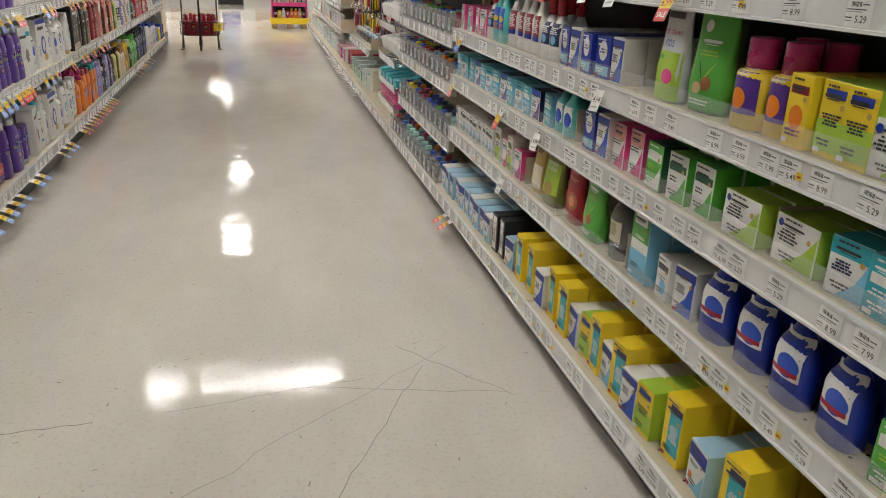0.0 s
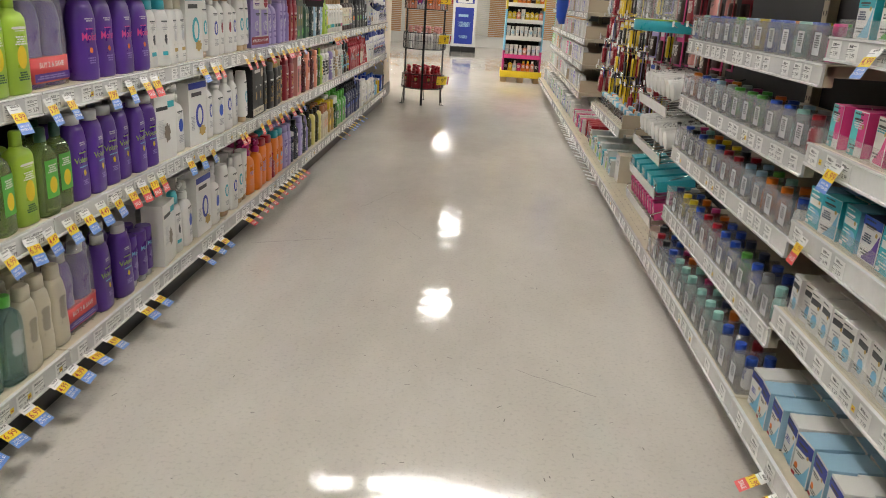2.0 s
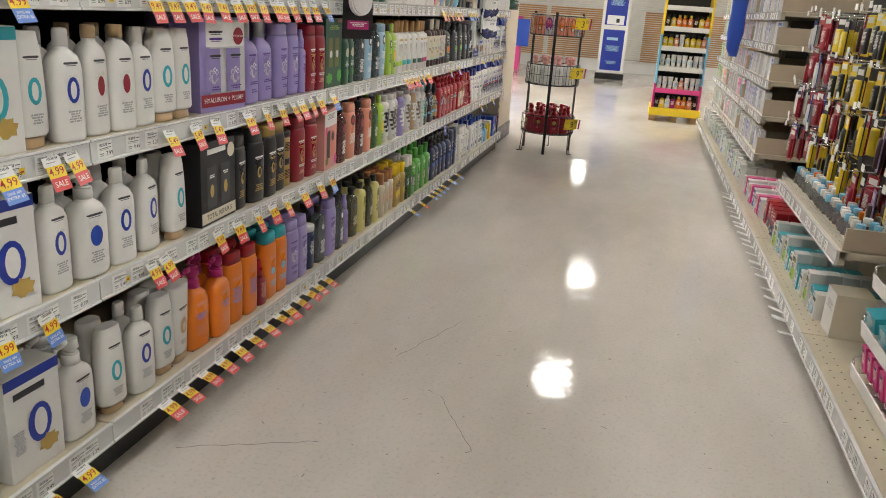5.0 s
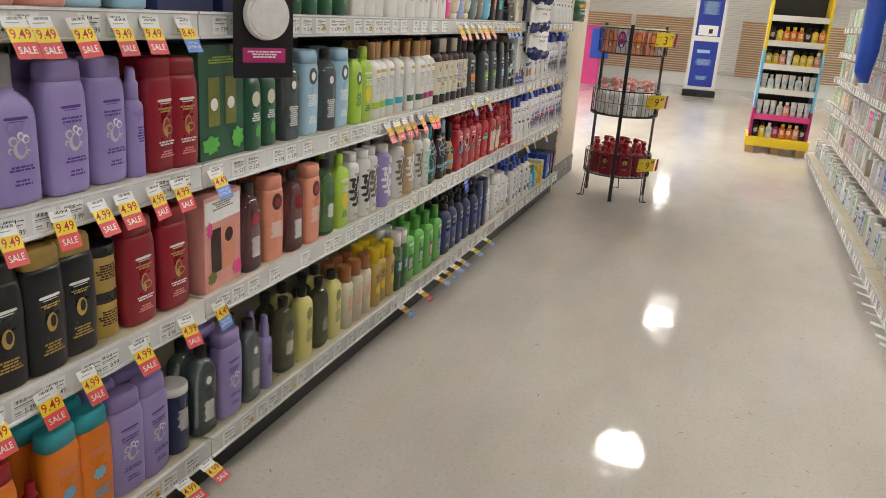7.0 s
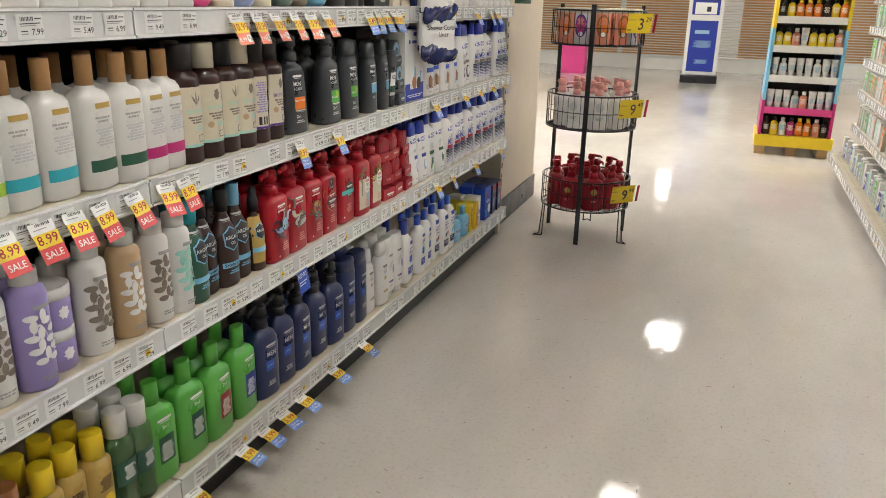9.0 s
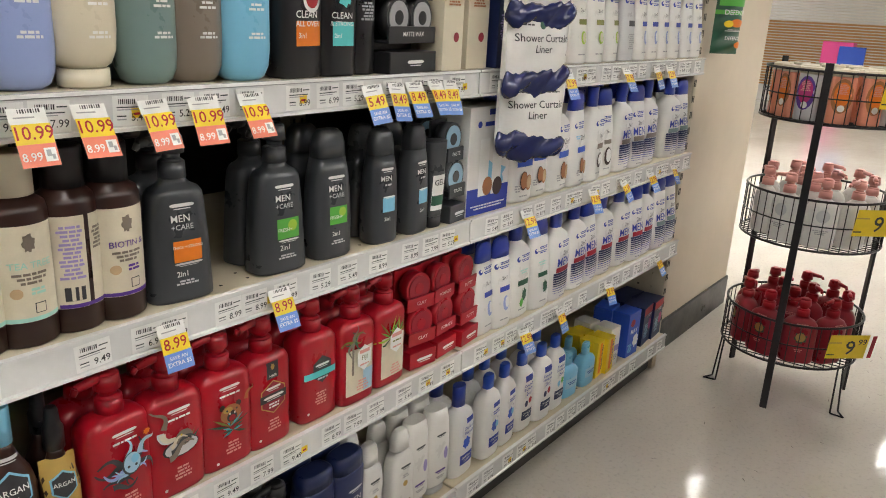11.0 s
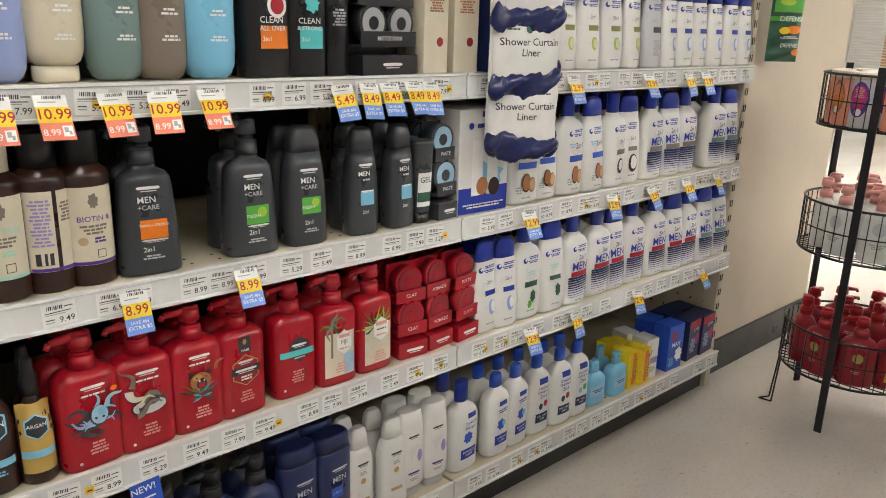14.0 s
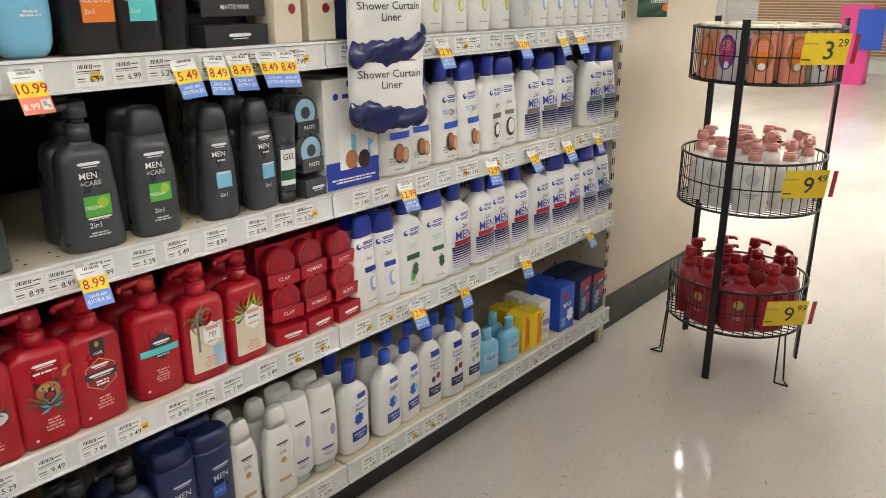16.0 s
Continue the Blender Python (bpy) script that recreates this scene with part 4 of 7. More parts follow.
# third shelf
box("blackbox", "black gift carton with gold print and two bottles", .22, .19, .075, "black",
    [("rect", -.01, .195, .1, .014, "paper"), ("oval", .07, .185, .04, .04, "cream"), ("rect", 0, .022, .188, .03, "cream"), ("text", "TOTAL REPAIR 5", 0, .022, .014, "ink"), ("rect", -.04, .1, .05, .11, "charcoal"), ("rect", .035, .1, .05, .11, "charcoal"), ("oval", -.04, .09, .02, .036, "gold"), ("oval", .035, .09, .02, .036, "gold"), ("bars", -.04, .13, .036, .01, "paper"), ("bars", .035, .13, .036, .01, "paper")], name="gift_carton")
bottle("blackgold", "black shampoo bottle with a gold swirl and a gold cap", .22, .08, .05, "black", "slab", 3.2, "flip", "gold",
       [("rect", 0, .135, .044, .011, "paper"), ("bars", 0, .12, .04, .008, "gold"), ("oval", 0, .09, .022, .034, "gold"), ("oval", .002, .092, .012, .022, "black"), ("bars", 0, .045, .044, .022, "gold")])
bottle("blackplain", "black shampoo bottle with gold print", .215, .078, .05, "black", "slab", 3.2, "flip", "black",
       [("rect", 0, .135, .044, .011, "paper"), ("oval", 0, .09, .022, .034, "gold"), ("oval", .002, .092, .012, .022, "black"), ("bars", 0, .045, .044, .022, "gold")])
bottle("jar", "round gold and black hair mask jar", .09, .075, .075, "gold", "straight", 2, "lid", "black", [("bars", 0, .04, .05, .03, "brown")], category="jar", name="hair_mask_jar")
box("pinkbox", "pale pink gift carton with flowers and two bottles", .215, .155, .075, "rose",
    [("rect", 0, .18, .15, .05, "paper"), ("bars", 0, .19, .09, .02, "taupe"), ("rect", -.032, .09, .042, .1, "brown"), ("rect", .022, .09, .055, .1, "peach"), ("oval", .022, .115, .036, .034, "brown"), ("leaf", -.06, .14, .03, .05, "pink"), ("leaf", .06, .03, .05, .05, "pink"), ("leaf", -.05, .03, .05, .04, "olive")], name="gift_carton")
bottle("brownred", "clear brownish red shampoo bottle with a black cap", .215, .07, .045, "wine", "shoulder", 3, "disc", "black", [("oval", 0, .13, .034, .036, "wine"), ("bars", 0, .06, .04, .05, "paper")], seethrough=True)
bottle("peach", "peach conditioner bottle with a dark flower medallion", .215, .075, .05, "peach", "slab", 3, "flip", "peach", [("oval", 0, .15, .04, .042, "brown"), ("leaf", 0, .15, .03, .03, "red"), ("bars", 0, .08, .05, .04, "paper")])
bottle("greenclear", "clear green shampoo bottle with a dark cap", .215, .068, .045, "green", "shoulder", 3, "disc", "black", [("oval", 0, .13, .034, .036, "darkgreen"), ("bars", 0, .07, .036, .04, "paper")], seethrough=True)
for key, c, leafc in (("leafblack", "white", "ink"), ("leafpurple", "lavender", "paper"), ("leaftaupe", "tan", "paper"), ("leafgreen", "white", "mint"), ("leafgrey", "white", "taupe")):
    bottle(key, "slim bottle with a bold leaf pattern and a plain cap", .205, .06, .055, c, "can", 2, "disc", "white",
           [("oval", x, z, .020, .012, leafc) if k % 3 else ("oval", x, z, .012, .022, leafc) for k, (x, z) in enumerate(((-.014, .112), (.008, .118), (.018, .102), (-.004, .100), (-.018, .092), (.012, .086), (-.006, .080), (.018, .072), (-.016, .070), (.002, .064), (.014, .054), (-.010, .052), (.000, .130), (-.018, .128)))] + [("arc", 0, .09, .044, .05, leafc), ("bars", 0, .022, .03, .010, "grey"), ("rect", 0, .145, .03, .007, "grey")])
bottle("leafjar", "low purple and white hair mask jar", .075, .075, .075, "lavender", "straight", 2, "lid", "white", [("leaf", 0, .03, .03, .03, "paper")], category="jar", name="hair_mask_jar")
argan = [("hex", 0, .11, .052, .056, "lightblue"), ("hex", 0, .11, .046, .050, "ink"), ("text", "ARGAN", 0, .113, .0085, "paper"), ("text", "OIL", 0, .101, .0075, "paper"), ("rect", 0, .052, .058, .012, "lightblue"), ("rect", 0, .152, .034, .009, "silver"), ("bars", 0, .036, .04, .010, "lightblue")]
bottle("argan", "dark brown shampoo bottle with a light blue hexagon label", .22, .066, .055, "brown", "neck", 2.2, "tall", "black", argan + [("text", "SHAMPOO", -.002, .052, .0075, "brown")])
bottle("arganblue", "dark brown conditioner bottle with a light blue cap", .22, .066, .055, "brown", "neck", 2.2, "tall", "lightblue", argan)
bottle("argangreen", "dark bottle with a green cap and a blue label", .22, .062, .055, "darkgreen", "neck", 2.2, "tall", "teal", argan)
bottle("arganspray", "gold and brown spray bottle with a light blue band", .2, .048, .042, "brown", "neck", 2, "spray", "black",
       [("rect", 0, .075, .046, .11, "gold"), ("hex", 0, .095, .038, .04, "lightblue"), ("hex", 0, .095, .033, .035, "ink"), ("text", "ARGAN", 0, .097, .006, "paper"), ("rect", 0, .052, .046, .012, "lightblue")])
creature = [("rect", .002, .160, .044, .011, "paper"), ("bars", .002, .146, .046, .007, "paper")]
tail = [("bars", .0, .046, .034, .026, "rose"), ("oval", -.034, .022, .006, .006, "paper")]


def arms(x, z, headings, length, colors, kind="arm"):
    return [(kind, x, z, a, length * (.8 + .2 * math.sin(a)), colors[i % len(colors)]) for i, a in enumerate(headings)]


def red_pump(key, label, w, marks):
    scaled = []
    for m in marks:
        q = list(m)
        if q[0] == "text":
            q[2:5] = [v * .86 for v in q[2:5]]
        elif q[0] in ("arm", "blade"):
            q[1], q[2], q[4] = q[1] * .86, q[2] * .86, q[4] * .86
        else:
            q[1:5] = [v * .86 for v in q[1:5]]
        scaled.append(tuple(q))
    bottle(key, label, .226, w * .86, .054, "red", "squared", 4.2, "pump", "red", scaled)


red_pump("redkraken", "red pump bottle with a blue grey sea monster print", .102,
         creature + arms(.004, .10, (5, 40, 81, 140, 171, 205, 231, 260, 300, 335), .062, ("charcoal",)) + arms(.004, .10, (12, 47, 133, 178, 212, 236, 268, 307), .055, ("sky", "periwinkle"))
         + [("oval", .006, .106, .034, .040, "charcoal"), ("oval", .007, .107, .030, .036, "sky"), ("oval", .012, .113, .014, .016, "lightblue"), ("oval", .0, .102, .005, .005, "ink"), ("oval", .013, .102, .005, .005, "ink"), ("arm", .02, .12, 75, .05, "sky"), ("leaf", .036, .152, .018, .014, "orange"), ("arm", -.03, .078, 10, .05, "charcoal")] + tail)
red_pump("redsnake", "red pump bottle with a grey snake print", .102,
         creature + arms(.012, .085, (20, 41, 60, 85, 100), .05, ("olive", "darkgreen"), "blade")
         + [("arm", -.03, .135, 70, .05, "taupe"), ("arm", -.036, .13, 269, .06, "silver"), ("arm", -.033, .128, 275, .055, "cream"), ("oval", .0, .092, .07, .034, "ink"), ("oval", .001, .092, .064, .030, "silver"), ("oval", .006, .108, .034, .030, "taupe"), ("oval", .009, .103, .022, .014, "ink"), ("oval", .011, .101, .012, .006, "rose"), ("arm", -.02, .088, 3, .055, "charcoal"), ("arm", -.024, .078, 7, .06, "taupe"), ("arm", -.02, .098, 31, .04, "cream"), ("oval", .0, .116, .004, .004, "yellow")] + tail)
red_pump("redbear", "red pump bottle with a roaring bear print", .102,
         creature + arms(0, .082, (15, 35, 62, 91, 118, 145, 165), .05, ("darkgreen", "teal", "olive"), "blade")
         + [("oval", -.017, .125, .012, .012, "brown"), ("oval", .017, .125, .012, .012, "brown"), ("oval", 0, .110, .044, .036, "copper"), ("oval", -.006, .118, .02, .012, "gold"), ("oval", .002, .103, .022, .02, "ink"), ("oval", .002, .101, .014, .012, "red"), ("rect", -.003, .1105, .003, .004, "paper"), ("rect", .007, .1105, .003, .004, "paper"), ("oval", -.009, .118, .004, .004, "ink"), ("oval", .011, .118, .004, .004, "ink"), ("oval", .002, .1145, .008, .005, "brown")]
         + arms(0, .078, (5, 25, 155, 175, 200, 340), .036, ("teal", "darkgreen"), "blade") + [("arm", .03, .13, 85, .04, "copper")] + tail)
red_pump("redbadge", "red pump bottle with a dark red badge and a black stripe", .096,
         [("rect", 0, .158, .028, .034, "ink"), ("leaf", 0, .164, .012, .016, "gold"), ("text", "HAIR", 0, .147, .006, "paper"), ("hex", 0, .103, .068, .070, "gold"), ("hex", 0, .103, .063, .065, "wine"), ("rect", 0, .122, .036, .010, "paper"), ("rect", 0, .104, .064, .016, "ink"), ("rect", 0, .104, .05, .011, "paper"), ("bars", 0, .087, .036, .012, "paper")] + tail)
red_pump("redaqua", "red pump bottle with a black hexagon and a turquoise stripe", .096,
         [("hex", .004, .112, .056, .060, "ink"), ("rect", .004, .122, .038, .010, "paper"), ("rect", 0, .104, .084, .014, "aqua"), ("bars", .004, .093, .03, .006, "silver"), ("bars", 0, .05, .034, .03, "rose")] + tail[1:])
red_pump("redpalm", "red pump bottle with a palm and a cream label", .094,
         [("rect", 0, .075, .078, .105, "cream"), ("rect", .024, .05, .03, .05, "sky"), ("rect", -.022, .105, .006, .07, "taupe")] + arms(-.020, .146, (10, 33, 60, 95, 121, 150, 185, 215, 330), .042, ("olive", "taupe", "darkgreen")) + [("hex", .008, .105, .046, .060, "paper"), ("text", "FIJI", .008, .105, .011, "olive"), ("rect", .008, .120, .030, .008, "rose"), ("bars", .008, .09, .03, .008, "rose"), ("bars", .002, .045, .036, .026, "rose")])
red_pump("redgrass", "red pump bottle with green blades and a cream label", .094,
         [("rect", .002, .070, .078, .098, "cream")] + arms(-.010, .118, (30, 52, 70, 100, 128, 150, 190, 215), .055, ("olive", "green", "lime", "darkgreen"), "blade") + arms(.016, .125, (20, 60, 95, 130, 160), .045, ("lime", "green"), "blade") + [("hex", .006, .108, .050, .060, "paper"), ("rect", .006, .122, .034, .009, "rose"), ("bars", .006, .108, .034, .008, "olive"), ("bars", .006, .094, .03, .008, "rose"), ("bars", .002, .042, .036, .026, "rose")])


def tin_rack(key, label, w, tray, tin, face, words):
    """Two steps of round tins standing on edge in little trays."""
    bm = bmesh.new()
    slab(bm, -w / 2, w / 2, .024, .030, 0, .20, .001)
    slab(bm, -w / 2, w / 2, -.03, .024, 0, .036, .0015)
    slab(bm, -w / 2, w / 2, -.026, -.022, .052, .078, .001)
    slab(bm, -w / 2, w / 2, -.026, .024, .050, .054, .001)
    slab(bm, -w / 2, w / 2, -.018, -.014, .124, .150, .001)
    slab(bm, -w / 2, w / 2, -.018, .024, .122, .126, .001)
    n = max(1, round(w / .075))
    for i in range(n):
        cx = w * ((i + .5) / n - .5)
        for z, y in ((.092, -.008), (.165, .002)):
            tube(bm, (cx, y - .011, z), (cx, y + .014, z), .033, 24, 1)
            tube(bm, (cx, y - .0125, z), (cx, y - .011, z), .027, 24, 2)
            tube(bm, (cx, y - .0132, z), (cx, y - .0125, z), .012, 16, 1)
    body = mesh_of("tin_display", bm, [carton(tray), plastic(tin), carton(face)])
    lab = graphics([("text", words, 0, .137, .008, "paper"), ("text", words, 0, .065, .008, "paper"), ("rect", .004, .018, min(.05, w * .6), .012, "paper")], lambda x, z: -.0302 if z < .045 else -.0262 if z < .1 else -.0182)
    STOCK[key] = dict(kind="box", name="tin_display", body=body, cap=None, label=lab, text=label, category="display", w=w, d=.06, h=.2)


for key, word in (("puckclay", "CLAY"), ("puckpomade", "POMADE"), ("puckputty", "PUTTY")):
    tin_rack(key, "red stepped rack of round hair styling tins", .074, "red", "red", "wine", word)
tin_rack("puckrack", "black display rack of round styling wax tins", .14, "black", "black", "grey", "MATTE WAX")
tin_rack("paste", "grey rack of round styling paste tins", .058, "charcoal", "charcoal", "sky", "PASTE")
# base shelf
bottle("brownbottle", "dark brown shampoo bottle with a cream label", .215, .07, .05, "brown", "shoulder", 2.6, "flip", "black", [("rect", 0, .09, .05, .09, "cream"), ("bars", 0, .1, .036, .05, "brown")])
bottle("tealclear", "pale teal shampoo bottle with a green cap", .21, .068, .05, "mint", "shoulder", 3, "disc", "green", [("bars", 0, .1, .04, .06, "paper")], seethrough=True)
bottle("creambottle", "cream conditioner bottle with brown print", .21, .068, .048, "cream", "waist", 3, "flip", "cream", [("bars", 0, .1, .036, .06, "taupe")])
bottle("orangepump", "orange shampoo bottle with a pink pump", .235, .085, .055, "orange", "shoulder", 3.2, "pump", "magenta", [("rect", 0, .13, .044, .010, "peach"), ("bars", 0, .095, .044, .02, "lavender"), ("bars", 0, .055, .046, .03, "peach")])
bottle("orangeteal", "orange shampoo bottle with a teal cap and a blue wave", .22, .078, .05, "orange", "slab", 3.2, "flip", "teal", [("rect", 0, .14, .044, .010, "peach"), ("leaf", 0, .09, .04, .034, "lightblue"), ("bars", 0, .05, .046, .02, "lightblue")])
bottle("orangeplain", "orange conditioner bottle with a red cap", .22, .075, .05, "orange", "slab", 3.2, "flip", "red", [("rect", 0, .14, .044, .010, "peach"), ("bars", 0, .09, .044, .05, "lavender")])
bottle("redsmall", "small dark red hair serum bottle", .15, .05, .04, "wine", "shoulder", 2.6, "spray", "red", [("bars", 0, .05, .034, .05, "rose")])
bottle("whitetube", "white conditioner tube with a gold foot", .215, .08, .045, "white", "tube", 3, "foot", "tan", [("rect", 0, .15, .044, .010, "charcoal"), ("oval", 0, .1, .034, .045, "tan"), ("leaf", .004, .1, .022, .03, "cream"), ("bars", 0, .055, .03, .014, "grey")])
bottle("navyshort", "navy hair mask jar with a white lid", .16, .062, .06, "navy", "straight", 2.2, "lid", "white", [("bars", 0, .08, .04, .05, "paper")])
bottle("oliveclear", "clear olive shampoo bottle with a black cap", .21, .066, .045, "olive", "shoulder", 3, "disc", "black", [("oval", 0, .13, .032, .034, "ink"), ("bars", 0, .07, .036, .04, "cream")], seethrough=True)
bottle("palebottle", "pale yellow conditioner bottle with a dark medallion", .21, .072, .05, "paleyellow", "boxy", 3, "disc", "black", [("oval", 0, .135, .034, .036, "olive"), ("bars", 0, .07, .044, .04, "olive")])
bottle("coppercap", "white bottle with a shiny copper cap", .2, .058, .05, "cream", "can", 2.2, "tall", "copper", [("bars", 0, .08, .034, .05, "peach")])
bottle("yellowcap", "brown bottle with a bright yellow cap", .2, .058, .05, "gold", "can", 2.2, "tall", "yellow", [("oval", 0, .06, .03, .034, "yellow"), ("bars", 0, .1, .034, .03, "brown")])
bottle("greenwhite", "clear green shampoo bottle with a white cap", .215, .062, .05, "green", "can", 2.2, "tall", "white", [("rect", 0, .09, .05, .05, "darkgreen"), ("bars", .004, .09, .03, .03, "paper")], seethrough=True)
for key, c in (("greendark", "darkgreen"), ("greenred", "wine"), ("greenblue", "royal")):
    bottle(key, "bright green shampoo bottle with a tall green cap", .225, .088, .05, "green", "boxy", 3.2, "tall", "green",
           [("rect", .008, .142, .04, .012, "paper"), ("text", "2in1", .008, .125, .008, "paper"), ("rect", .008, .075, .042, .06, c), ("bars", .008, .07, .034, .04, "paper")])
bottle("navypump", "large dark navy shampoo bottle with a pump", .246, .086, .058, "navy", "shoulder", 2.8, "pump", "black",
       [("rect", .004, .14, .04, .010, "silver"), ("text", "MEN", .002, .118, .013, "silver"), ("rect", -.004, .088, .03, .026, "blue"), ("text", "2-IN-1", -.004, .088, .007, "lightblue"), ("bars", 0, .04, .034, .014, "silver")])
bottle("navyflip", "dark navy shampoo bottle with a flip cap", .225, .08, .052, "navy", "straight", 2.8, "flip", "navy",
       [("rect", .004, .15, .04, .010, "silver"), ("text", "MEN", .002, .128, .013, "silver"), ("rect", -.004, .098, .03, .026, "blue"), ("text", "2-IN-1", -.004, .098, .007, "lightblue"), ("bars", 0, .05, .034, .014, "silver")])
bottle("whitecurve", "white curved shampoo bottle with fine gold print", .21, .068, .044, "white", "waist", 3, "slant", "white",
       [("rect", 0, .13, .03, .009, "charcoal"), ("oval", 0, .09, .014, .014, "gold"), ("rect", 0, .045, .03, .008, "tan"), ("bars", 0, .11, .026, .010, "grey")])
bottle("whitecurvefoot", "white curved conditioner bottle on a clear foot", .21, .07, .044, "white", "taper", 3, "foot", "silver",
       [("rect", 0, .15, .03, .009, "charcoal"), ("oval", .016, .1, .014, .03, "lavender"), ("rect", 0, .06, .034, .010, "purple"), ("bars", 0, .045, .03, .008, "grey")])
bottle("bluecap", "white dandruff shampoo bottle with a bright blue cap", .215, .076, .05, "white", "shoulder", 2.8, "flip", "blue",
       [("rect", .004, .142, .03, .012, "royal"), ("bars", .004, .122, .034, .012, "royal"), ("leaf", 0, .085, .036, .04, "blue"), ("oval", .008, .088, .014, .018, "lightblue"), ("rect", 0, .046, .046, .026, "royal"), ("text", "EVERYDAY", 0, .05, .0055, "paper"), ("text", "CLEAN", 0, .042, .0055, "paper")])
for key, c1, c2 in (("bluecapred", "red", "navy"), ("bluecapgreen", "green", "lightblue")):
    bottle(key, "white two-in-one dandruff shampoo bottle with a bright blue cap", .215, .076, .05, "white", "shoulder", 2.8, "flip", "blue",
           [("rect", .004, .148, .034, .016, "royal"), ("text", "Dandruff", .002, .130, .008, "royal"), ("text", "Shampoo", .002, .119, .008, "royal"), ("text", "2in1", .004, .105, .011, "royal"), ("leaf", .012, .082, .022, .026, c1), ("oval", -.006, .078, .014, .018, c2), ("rect", 0, .046, .046, .026, "navy"), ("text", "DRY SCALP", 0, .05, .0055, "paper"), ("text", "CARE", 0, .042, .0055, "paper")])
bottle("bluepump", "large white dandruff shampoo bottle with a tall blue cap", .225, .086, .055, "white", "shoulder", 2.8, "tall", "royal",
       [("rect", .012, .142, .03, .012, "royal"), ("text", "Dandruff", .008, .124, .008, "royal"), ("text", "Shampoo", .008, .112, .008, "royal"), ("leaf", 0, .085, .04, .04, "blue"), ("rect", 0, .046, .05, .026, "royal"), ("text", "EVERYDAY", 0, .05, .006, "paper"), ("text", "CLEAN", 0, .042, .006, "paper")])
bottle("skyflat", "pale blue shampoo bottle", .13, .075, .045, "lightblue", "shoulder", 3, "flip", "lightblue", [("rect", 0, .045, .06, .03, "sky"), ("bars", 0, .045, .05, .012, "royal")])
box("orangebox", "orange and purple scalp treatment carton", .115, .05, .06, "yellow", [("rect", 0, .06, .016, .1, "orange"), ("bars", .012, .06, .01, .08, "purple")], side="yellow")
box("whitebox2", "white medicated shampoo carton with a purple band", .13, .055, .06, "white", [("rect", 0, .06, .05, .02, "lavender"), ("text", "T", -.008, .085, .018, "royal"), ("bars", 0, .03, .04, .02, "grey")])
box("bluered", "blue lice treatment carton with a red badge", .15, .08, .06, "blue", [("oval", -.012, .115, .03, .026, "red"), ("text", "MAX", 0, .085, .016, "paper"), ("leaf", .02, .05, .05, .06, "paper"), ("bars", -.02, .03, .03, .03, "lightblue")], side="blue")
box("darkredbox", "dark blue and red lice treatment carton", .135, .085, .07, "navy", [("rect", 0, .12, .085, .026, "red"), ("text", "2 STEP", .008, .1, .010, "paper"), ("oval", .02, .065, .03, .04, "magenta"), ("bars", -.012, .05, .04, .05, "sky")], side="navy")

